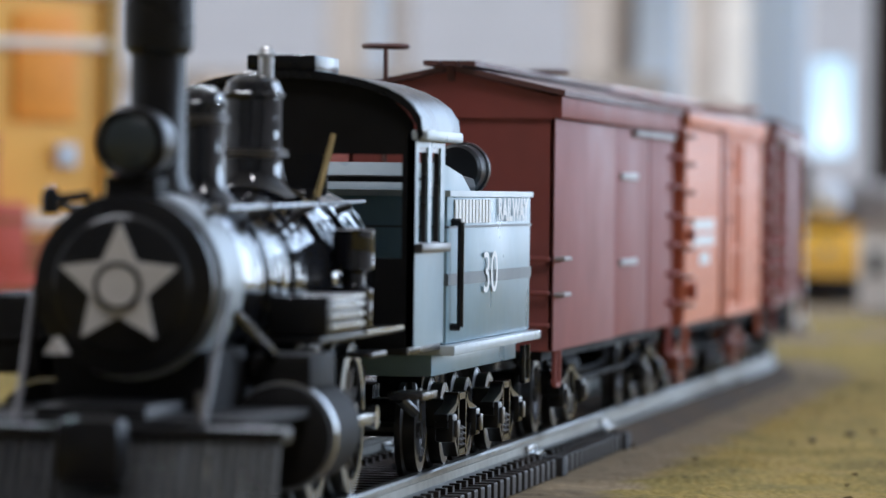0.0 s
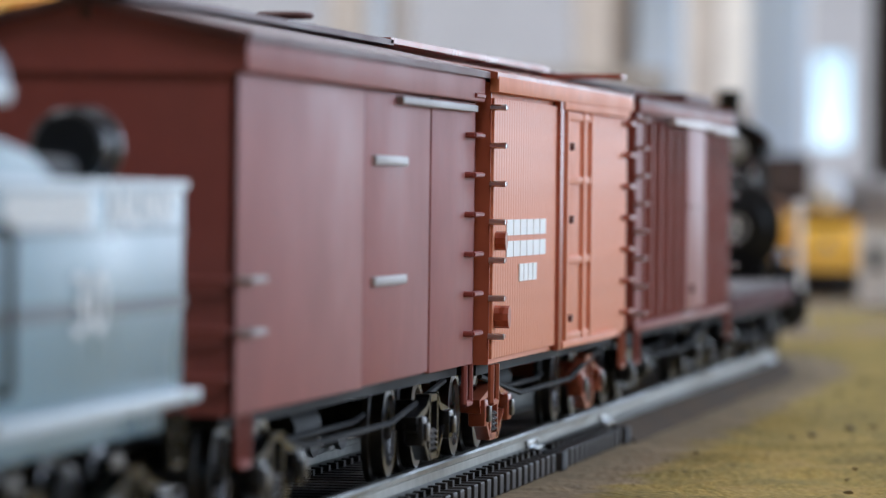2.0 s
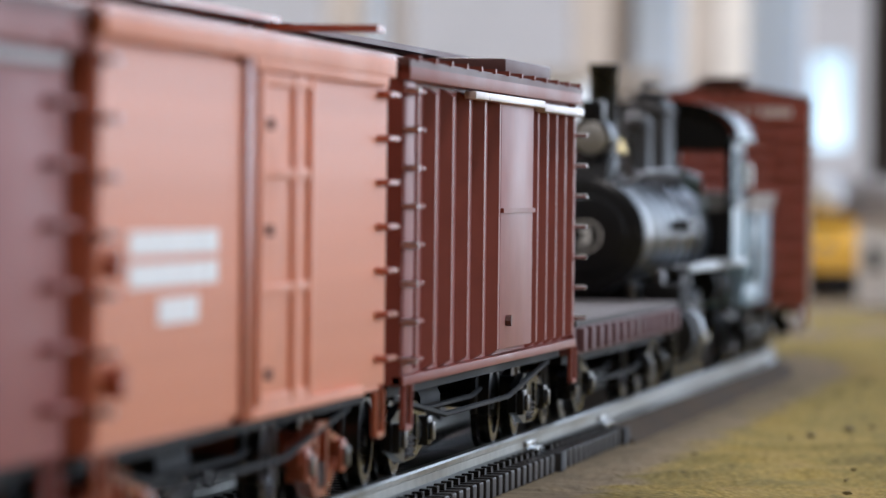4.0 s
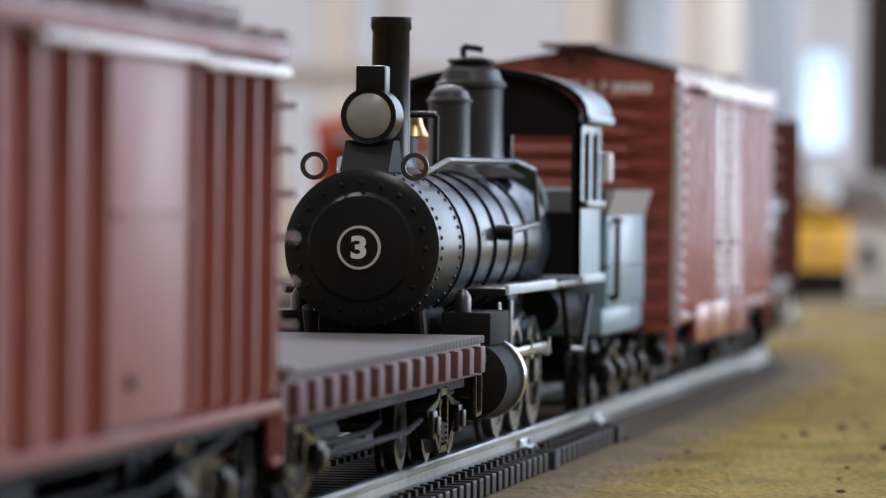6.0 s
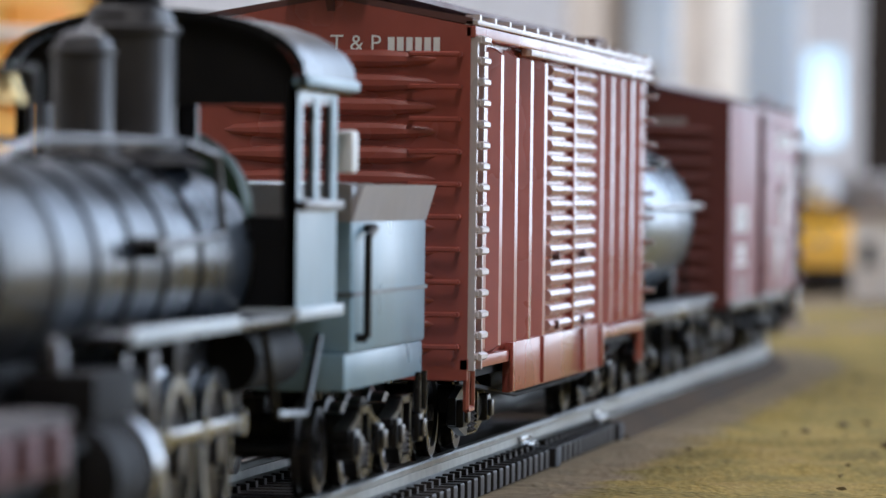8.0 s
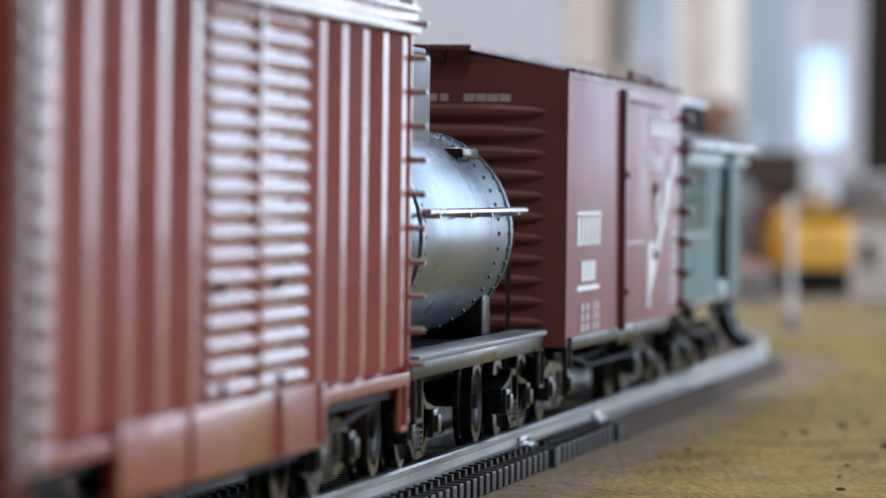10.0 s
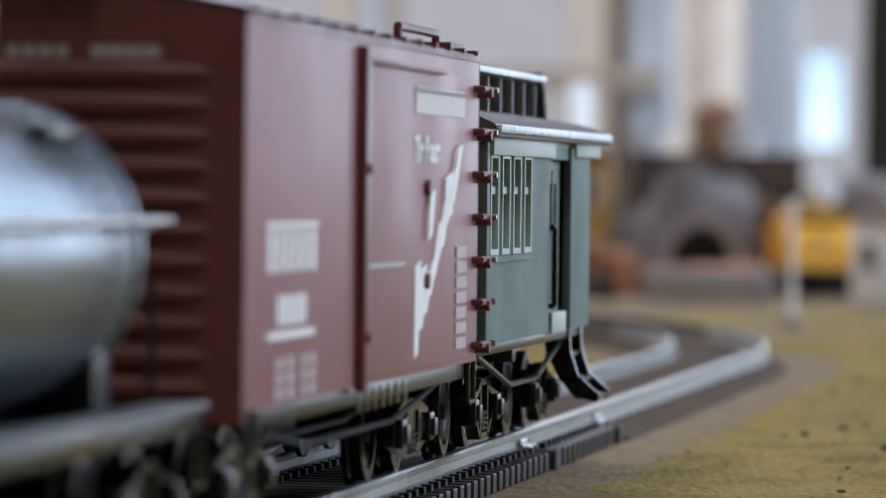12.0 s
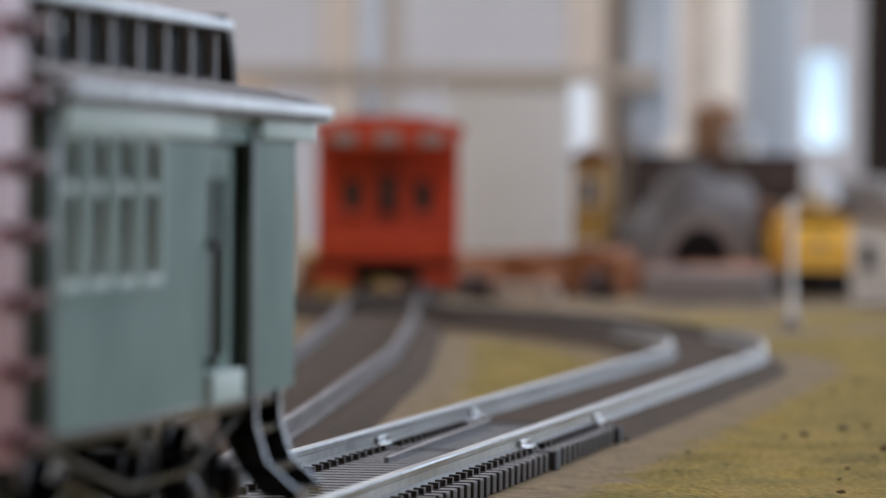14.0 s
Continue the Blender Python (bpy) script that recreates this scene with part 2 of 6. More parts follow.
def ground_material():
    m = bpy.data.materials.new("scenic_turf")
    m.use_nodes = True
    nt = m.node_tree
    n, l = nt.nodes, nt.links
    b = n["Principled BSDF"]
    b.inputs["Roughness"].default_value = 0.95
    b.inputs["Specular IOR Level"].default_value = 0.15
    at = n.new("ShaderNodeAttribute")
    at.attribute_name = "turf"
    tc = n.new("ShaderNodeTexCoord")

    def noise_at(scale, detail=6):
        x = n.new("ShaderNodeTexNoise")
        x.inputs["Scale"].default_value, x.inputs["Detail"].default_value = scale, detail
        l.new(tc.outputs["Object"], x.inputs["Vector"])
        return x.outputs["Fac"]

    def ramp(fac, stops):
        r = n.new("ShaderNodeValToRGB")
        while len(r.color_ramp.elements) < len(stops):
            r.color_ramp.elements.new(0.5)
        for e, (p, c) in zip(r.color_ramp.elements, stops):
            e.position, e.color = p, (*c, 1)
        l.new(fac, r.inputs[0])
        return r.outputs[0]

    def mix(fac, a, c, kind="MIX"):
        x = n.new("ShaderNodeMix")
        x.data_type, x.blend_type = "RGBA", kind
        l.new(fac, x.inputs["Factor"]) if not isinstance(fac, float) else setattr(x.inputs["Factor"], "default_value", fac)
        rg = [s for s in x.inputs if s.type == "RGBA"]
        l.new(a, rg[0])
        l.new(c, rg[1])
        return [s for s in x.outputs if s.type == "RGBA"][0]

    turf = ramp(noise_at(85), [(0.3, (0.10, 0.08, 0.018)), (0.46, (0.20, 0.15, 0.032)), (0.58, (0.29, 0.205, 0.045)), (0.72, (0.33, 0.22, 0.075))])
    turf = mix(0.5, turf, ramp(noise_at(1100, 3), [(0.3, (0.06, 0.048, 0.014)), (0.5, (0.23, 0.175, 0.045)), (0.7, (0.40, 0.29, 0.085))]))
    dirt = ramp(noise_at(260), [(0.3, (0.155, 0.115, 0.07)), (0.7, (0.28, 0.215, 0.128))])
    edge = n.new("ShaderNodeMath")
    edge.operation = "MULTIPLY_ADD"
    l.new(noise_at(90), edge.inputs[0])
    edge.inputs[1].default_value = 0.9
    sub = n.new("ShaderNodeMath")
    sub.operation = "SUBTRACT"
    l.new(at.outputs["Fac"], sub.inputs[0])
    sub.inputs[1].default_value = 0.45
    l.new(sub.outputs[0], edge.inputs[2])
    mask = n.new("ShaderNodeMapRange")
    mask.inputs["From Min"].default_value, mask.inputs["From Max"].default_value = 0.36, 0.62
    l.new(edge.outputs[0], mask.inputs["Value"])
    l.new(mix(mask.outputs[0], dirt, turf), b.inputs["Base Color"])
    bp = n.new("ShaderNodeBump")
    bp.inputs["Strength"].default_value, bp.inputs["Distance"].default_value = 0.8, 0.0008
    l.new(noise_at(900, 4), bp.inputs["Height"])
    l.new(bp.outputs[0], b.inputs["Normal"])
    return m


SPUR = [(-0.1005, 0.44), (-0.1240, 0.663), (-0.1535, 0.926), (-0.1860, 1.164), (-0.2190, 1.39), (-0.2770, 1.80)]


def spur_point(y):
    for (xa, ya), (xb, yb) in zip(SPUR, SPUR[1:]):
        if y <= yb:
            break
    return xa + (xb - xa) * (y - ya) / (yb - ya)


def track_distance(x, y):
    if y <= CURVE_Y:
        d = abs(x - TRACK_X)
    else:
        d = abs(math.hypot(x - TRACK_X + CURVE_R, y - CURVE_Y) - CURVE_R)
    if 0.44 <= y <= 1.9:
        d = min(d, abs(x - spur_point(y)))
    return d


def ground():
    """One sheet of board: roadbed under the tracks, turf beside them."""
    xs = np.concatenate([np.linspace(-2.0, -0.34, 40), np.arange(-0.335, 0.06, 0.0035), np.linspace(0.07, 0.9, 22)])
    ys = np.concatenate([np.linspace(-1.6, 0.3, 30), np.arange(0.31, 1.35, 0.0045), np.linspace(1.36, 2.9, 70)])
    nx, ny = len(xs), len(ys)
    verts, turf = [], []
    for y in ys:
        for x in xs:
            d = track_distance(x, y)
            k = min(1.0, max(0.0, (d - 0.013) / 0.012))
            h = 0.0011 * noise.noise((x * 60, y * 60, 0)) + 0.0007 * noise.noise((x * 210, y * 210, 3)) + 0.0005 * noise.noise((x * 500, y * 500, 3))
            verts.append((x, y, -0.0003 + k * (h + 0.0002) - (0.0012 * k if x < TRACK_X else 0.0)))
            g = min(1.0, max(0.0, (d - 0.0135) / 0.019))
            if x > -0.12 and y > 1.1:
                g *= min(1.0, abs(y - 1.27 - 0.05 * (x + 0.1)) / 0.07) ** 2
            # worn brown earth round the sidings beyond the curve
            bare = math.hypot((x + 0.23) / 0.20, (y - 1.68) / 0.26) + 0.12 * noise.noise((x * 9, y * 9, 5))
            g *= min(1.0, max(0.0, (bare - 0.85) / 0.25))
            turf.append(g)
    faces = [(j * nx + i, j * nx + i + 1, (j + 1) * nx + i + 1, (j + 1) * nx + i) for j in range(ny - 1) for i in range(nx - 1)]
    me = bpy.data.meshes.new("ground")
    me.from_pydata(verts, [], faces)
    me.attributes.new("turf", "FLOAT", "POINT").data.foreach_set("value", turf)
    me.shade_smooth()
    me.materials.append(ground_material())
    tagged(new("ground", me), "olive scenic turf and grey roadbed on the layout board", "ground", kind="structure")
    solid("board", box(B(), -2000, 900, -1600, 2900, -30, -4), "brownm", "brown timber board under the layout", "board", kind="structure")
    # loose clumps of turf and grit
    rng = random.Random(4)
    bm = B()
    for _ in range(300):
        y = 0.5 + 0.75 * rng.random() ** 1.4
        x = TRACK_X + 0.019 + rng.random() * 0.16
        if track_distance(x, y) < 0.016 + 0.01 * rng.random():
            continue
        r = rng.choice((0.2, 0.25, 0.35, 0.35, 0.6)) * (0.6 + 0.6 * rng.random())
        m = Matrix.Translation((x * 1000, y * 1000, 0.15 + r * 0.2)) @ Matrix.Rotation(rng.random() * 6, 4, "Z") @ Matrix.Diagonal((r * 1.5, r, r * 0.7, 1))
        bmesh.ops.create_icosphere(bm, subdivisions=1, radius=1.0, matrix=m)
    for v in bm.verts:
        v.co += Vector((rng.random() - 0.5, rng.random() - 0.5, rng.random() - 0.5)) * 0.3
    solid("turf_clumps", bm, mat("turf_clump", (0.15, 0.115, 0.055), 0.95, vary=0.5, scale=300), "dark crumbs of scenic turf and grit", "turf", kind="stuff")


def rail_path(side, spur=False):
    pts = []
    if spur:
        for i in range(60):
            y = 0.47 + (1.75 - 0.47) * i / 59
            x = spur_point(y)
            e = 0.002
            d = Vector((spur_point(y + e) - spur_point(y - e), 2 * e, 0)).normalized()
            pts.append((Vector((x, y, 0)) + Vector((d.y, -d.x, 0)) * side, d))
    else:
        s = -1.5
        while s < CURVE_Y + CURVE_R * 2.9:
            p = on_track(s)
            q = on_track(s + 0.001)
            d = (q - p).normalized()
            pts.append((Vector((p.x, p.y, 0)) + Vector((d.y, -d.x, 0)) * side, d))
            s += 0.2 if s < CURVE_Y - 0.25 else 0.012
    return pts


def rail_mesh(pts):
    """Flat-bottomed rail section swept along points."""
    sec = [(-1.25, 2.0), (1.25, 2.0), (1.25, 2.3), (0.35, 2.75), (0.3, 3.6), (0.62, 3.8), (0.62, 4.3), (0.45, 4.5), (-0.45, 4.5), (-0.62, 4.3), (-0.62, 3.8), (-0.3, 3.6), (-0.35, 2.75), (-1.25, 2.3)]
    bm = B()
    rings = []
    for p, d in pts:
        n = Vector((d.y, -d.x, 0))
        rings.append([bm.verts.new((p * 1000) + n * a + Vector((0, 0, z))) for a, z in sec])
    for a, b in zip(rings, rings[1:]):
        for i in range(len(sec)):
            j = (i + 1) % len(sec)
            bm.faces.new((a[i], a[j], b[j], b[i]))
    bm.faces.new(rings[0])
    bm.faces.new(rings[-1][::-1])
    return bm


def bed_mesh(pts, hw, top, slope=0.3):
    bm = B()
    rings = []
    for p, d in pts:
        n = Vector((d.y, -d.x, 0))
        rings.append([bm.verts.new(p * 1000 + n * a + Vector((0, 0, z))) for a, z in ((-hw, -0.5), (-hw + slope, top), (hw - slope, top), (hw, -0.5))])
    for a, b in zip(rings, rings[1:]):
        for i in range(3):
            bm.faces.new((a[i], a[i + 1], b[i + 1], b[i]))
    bm.faces.new(rings[0])
    bm.faces.new(rings[-1][::-1])
    return bm


M["darktie"] = mat("black_end_tie", (0.016, 0.014, 0.014), 0.7)


def tracks():
    tr = thing("main_track", "nickel rails on dark plastic ties curving away", "track", kind="structure")
    tr.location = (0, 0, 0)
    for side in (0.00865, -0.00865):
        path = rail_path(side)
        cut = [i for i, (q, d) in enumerate(path) if q.y > CURVE_Y + 0.17][0]
        part("rail", rail_mesh(path[:cut + 1]), "railsteel", tr)
        # shade on the curve's rail sides is painted with the dull siding colour
        part("rail", rail_mesh(path[cut:]), "spurrail", tr, "rail round the curve, darkened for its shaded side")
    jm = finish(box(box(B(), -1.5, 1.5, -4.5, 4.5, 1.95, 2.7, 0.15), -0.75, 0.75, -4.5, 4.5, 2.7, 3.5, 0.2), "rail_joiner")
    jm.materials.append(M["steel"])
    for x, y in ((0.00865, 0.688), (-0.00865, 0.695), (0.00865, 0.614), (-0.00865, 0.616)):
        o = new("rail_joiner", jm)
        o.parent, o.location = tr, (TRACK_X + x, y, 0)
        tagged(o, "shiny metal rail joiner")
    sp = thing("siding_track", "siding track with dull rails leading to the caboose", "track", kind="structure")
    part("rail", rail_mesh(rail_path(0.00865, True)), "spurrail", sp)
    part("rail", rail_mesh(rail_path(-0.00865, True)), "spurrail", sp)
    # ties with their moulded rail chairs
    bm = box(B(), -12.4, 12.4, -1.45, 1.45, -0.2, 2.0, 0.2)
    for s in (-1, 1):
        for e in (-1, 1):
            box(bm, s * 8.65 + e * 1.5 - 0.55, s * 8.65 + e * 1.5 + 0.55, -0.7, 0.7, 1.95, 2.65)
    tie = finish(bm, "tie", False)
    tie.materials.append(M["tie"])
    for s in [0.40 + 0.005 * k for k in range(43)] + [0.6225 + 0.005 * k for k in range(12)]:
        p = on_track(s)
        o = new("tie", tie)
        o.parent = tr
        o.matrix_basis = pose(p.x, p.y, 0, 0, 0, 0)
    # packed bed between the ties
    part("track_bed", bed_mesh([k for k in rail_path(0.0) if k[0].y < 0.69], 10.9, 1.93), "bed", tr)
    part("track_bed", bed_mesh([(on_track(0.69 + 0.02 * k) * Vector((1, 1, 0)), (on_track(0.691 + 0.02 * k) - on_track(0.69 + 0.02 * k)).normalized()) for k in range(100)], 13.6, 2.08, 3.2), "bed", tr, "brown packed bed that buries the ties")
    part("track_bed", bed_mesh(rail_path(0.0, True), 15.5, 1.95, 3.0), "bed", sp)
    bm = xprism(B(), [(583, 2.0), (668, 2.0), (668, 3.4), (583, 2.6)], TRACK_X * 1000 - 2.6, TRACK_X * 1000 - 2.1)
    part("point_blade", bm, "steel", tr, "thin bright point blade")
    for y in (0.6165, 0.6835):
        o = part("end_tie", box(B(), -12.9, 12.9, -2.2, 2.2, -0.2, 2.05, 0.15), "darktie", tr)
        o.location = (TRACK_X, y, 0)
    bm = B()
    y = -1.4
    while y < 0.395:
        box(bm, TRACK_X * 1000 - 12.4, TRACK_X * 1000 + 12.4, y * 1000 - 1.3, y * 1000 + 1.3, 0, 2.0)
        y += 0.005
    tagged(part("far_ties", bm, "tie", tr), kind="stuff")


room()
ground()
tracks()


# ---- rolling stock: shared parts ----
def wheelset_mesh(r, gauge=8.2, seg=28):
    bm = B()
    for s in (-1, 1):
        x = s * gauge
        prof = [(0.8, -0.2), (r * 0.45, -0.1), (r * 0.72, 0.0), (r * 0.78, 0.35), (r, 0.3), (r, -0.9), (r + 0.55, -1.1), (r + 0.55, -1.7), (r * 0.7, -1.7), (0.8, -1.4)]
        lathe(bm, [(a, h * s) for a, h in prof], (x, 0, 0), "X", seg)
        lathe(bm, [(0, s * 0.4), (0.9, s * 0.35), (0.9, -s * 0.2)], (x, 0, 0), "X", 10)
    rod(bm, (-gauge, 0, 0), (gauge, 0, 0), 0.75, 10)
    return finish(bm, "wheelset")


WHEEL_MESHES = {}


def wheelset(parent, y, r, material="satin"):
    key = (r, material)
    if key not in WHEEL_MESHES:
        me = wheelset_mesh(r)
        me.materials.append(M[material])
        WHEEL_MESHES[key] = me
    o = new("wheelset", WHEEL_MESHES[key])
    o.parent = parent
    o.location = (0, y * MM, r * MM)
    WHEELS.append((o, (0, y * MM, r * MM), r * MM))
    return o


def truck(parent, y, material="satin", half=9.0, r=4.6, style="arch", wheels="steelwheel"):
    """A four-wheel truck: bolster and two side frames with journals and springs."""
    t = part("truck", box(box(B(), -11, 11, -2.2, 2.2, 4.2, 7.2, 0.4), -2.5, 2.5, -2.5, 2.5, 7.0, 8.6), material, parent)
    t.location = (0, y * MM, 0)
    for s in (-1, 1):
        x0, x1 = (10.2, 11.6) if s > 0 else (-11.6, -10.2)
        bm = B()
        if style == "arch":
            xprism(bm, [(-half - 2.4, 5.3), (-4.6, 6.2), (-2.6, 7.2), (2.6, 7.2), (4.6, 6.2), (half + 2.4, 5.3), (half + 2.4, 6.0), (4.6, 6.9), (2.8, 7.9), (-2.8, 7.9), (-4.6, 6.9), (-half - 2.4, 6.0)], x0, x1)
            xprism(bm, [(-half - 2.0, 5.2), (-half + 2, 4.4), (-3, 2.1), (3, 2.1), (half - 2, 4.4), (half + 2.0, 5.2), (half + 2.0, 4.6), (half - 2, 3.7), (3.2, 1.4), (-3.2, 1.4), (-half + 2, 3.7), (-half - 2.0, 4.6)], x0, x1)
            box(bm, x0, x1, -3.1, -2.2, 1.6, 8.0)
            box(bm, x0, x1, 2.2, 3.1, 1.6, 8.0)
        else:
            xprism(bm, [(-half - 2.2, 3.4), (-4, 2.0), (4, 2.0), (half + 2.2, 3.4), (half + 2.2, 6.2), (4.5, 7.6), (-4.5, 7.6), (-half - 2.2, 6.2)], x0 + 0.3, x1 - 0.3)
            for e in (-1, 1):
                xprism(bm, [(e * 3.2, 3.2), (e * 7, 4.0), (e * 7, 5.2), (e * 3.2, 6.4)], x1 - 0.35 if s > 0 else x0 + 0.05, x1 - 0.05 if s > 0 else x0 + 0.35)
        part("side_frame", bm, material, t)
        for e in (-1, 1):
            xo = s * 12.1
            bm = box(B(), min(s * 10.2, xo), max(s * 10.2, xo), e * half - 1.5, e * half + 1.5, 3.1, 6.0, 0.35)
            part("journal_box", bm, material, t)
            x2 = s * 12.5
            part("journal_lid", box(B(), min(xo, x2), max(xo, x2), e * half - 0.9, e * half + 0.9, 3.6, 5.4, 0.2), "steelwheel", t)
        bm = B()
        for e in (-1.1, 1.1):
            for k in range(4):
                lathe(bm, [(0.55, 0), (0.95, 0.28), (0.55, 0.56)], (s * 10.9, e, 2.2 + k * 0.56), "Z", 10)
        part("spring", bm, "steelwheel", t)
    for e in (-half, half):
        wheelset(t, e, r, wheels)
    return t


M["steelwheel"] = mat("worn_steel_wheel", (0.11, 0.105, 0.105), 0.3, 0.85, vary=0.3)
M["redtruck"] = mat("red_brown_truck", (0.36, 0.09, 0.045), 0.3, vary=0.2)


def coupler(parent, y, d):
    bm = box(B(), -1.4, 1.4, min(y, y + d * 5), max(y, y + d * 5), 6.6, 8.6, 0.3)
    box(bm, -2.3, 1.6, min(y + d * 4, y + d * 6.5), max(y + d * 4, y + d * 6.5), 6.2, 9.2, 0.5)
    return part("coupler", bm, "satin", parent)


def grab(parent, pts, material, r=0.28, name="grab_iron", label=""):
    return part(name, bar(B(), pts, r, 6), material, parent, label)


def side_ladder(parent, x, y, zs, w, material, tip="steel"):
    """Grab irons up a corner of a car's side, with bright worn tips."""
    s = 1 if x > 0 else -1
    for z in zs:
        grab(parent, [(x, y, z), (x + s * 0.9, y, z), (x + s * 0.9, y + w, z), (x, y + w, z)], material)


def under(parent, L, hw, z0, material="matt"):
    bm = box(B(), -hw + 1.5, hw - 1.5, -L / 2 + 1.5, L / 2 - 1.5, z0 - 1.2, z0)
    box(bm, -2.4, 2.4, -L / 2 + 2, L / 2 - 2, z0 - 3.2, z0 - 1.2)
    part("underframe", bm, material, parent)
    for x in (-hw * 0.55, hw * 0.55, -hw * 0.85, hw * 0.85):
        bm = bar(B(), [(x, -L / 2 + 8, z0 - 1.5), (x, -L * 0.18, z0 - 4.4), (x, L * 0.18, z0 - 4.4), (x, L / 2 - 8, z0 - 1.5)], 0.3, 6)
        part("truss_rod", bm, material, parent)
    bm = rod(B(), (4, -6, z0 - 4), (4, 8, z0 - 4), 2.4, 14)
    part("brake_cylinder", bm, material, parent)


def stirrup(parent, x, y, z0, material):
    grab(parent, [(x, y - 2, z0), (x, y - 2, z0 - 4), (x, y + 2, z0 - 4), (x, y + 2, z0)], material, 0.35, "step")


def brake_wheel(parent, at, material, axis="Z", stem=None):
    bm = B()
    lathe(bm, [(2.3, 0), (2.6, 0.3), (2.9, 0), (2.6, -0.3), (2.3, 0)], at, "Z", 24)
    for k in range(3):
        a = 2 * math.pi * k / 3
        rod(bm, at, (at[0] + 2.6 * math.cos(a), at[1] + 2.6 * math.sin(a), at[2]), 0.25, 6)
    if stem:
        rod(bm, at, (at[0], at[1], stem), 0.3, 6)
    return part("brake_wheel", bm, material, parent)


def bars(name, parent, x, y, z, w, h, n, material="white", rows=1, rot=90, gap=0.28):
    """Unreadable lettering as plain bars on a side (rot 90) or an end (rot 0)."""
    bm = B()
    for r in range(rows):
        zz = z + (rows / 2 - r - 0.5) * (h / rows)
        hh = h / rows * (0.74 if rows > 1 else 1)
        for i in range(n):
            c = -w / 2 + (i + 0.5) * w / n
            ww = w / n * (1 - gap)
            if rot == 90:
                box(bm, x, x + 0.12, y + c - ww / 2, y + c + ww / 2, zz - hh / 2, zz + hh / 2)
            else:
                box(bm, y + c - ww / 2, y + c + ww / 2, x - 0.12, x, zz - hh / 2, zz + hh / 2)
    return part(name, bm, material, parent)


def gable(hw, z, rise, over=0.0):
    return [(-hw - over, z), (0, z + rise), (hw + over, z), (hw + over, z + 0.7), (0, z + rise + 0.7), (-hw - over, z + 0.7)]


def running_board(parent, L, z, material, w=3.2, over=2.5):
    bm = B()
    for i in (-1, 0, 1):
        box(bm, i * (w * 0.66) - w * 0.3, i * (w * 0.66) + w * 0.3, -L / 2 - over, L / 2 + over, z, z + 0.6)
    part("running_board", bm, material, parent)
    for e in (-1, 1):
        part("end_bracket", xprism(B(), [(e * L / 2, z), (e * (L / 2 + over), z), (e * L / 2, z - 2.2)], -0.4, 0.4), material, parent)


def place(ob, front, rear, half=None):
    slack = 13.0 if front > 1020 else 0.0
    TRAIN.append((ob, ((front + rear) / 2 - slack) * MM, (half if half else (rear - front) * 0.34) * MM))


# ---- the cars ----
def pieces(name, mesh, parent, at):
    """One of many alike pieces that share a mesh; place in millimetres."""
    o = new(name, mesh)
    o.parent = parent
    o.location = (at[0] * MM, at[1] * MM, at[2] * MM)
    return o


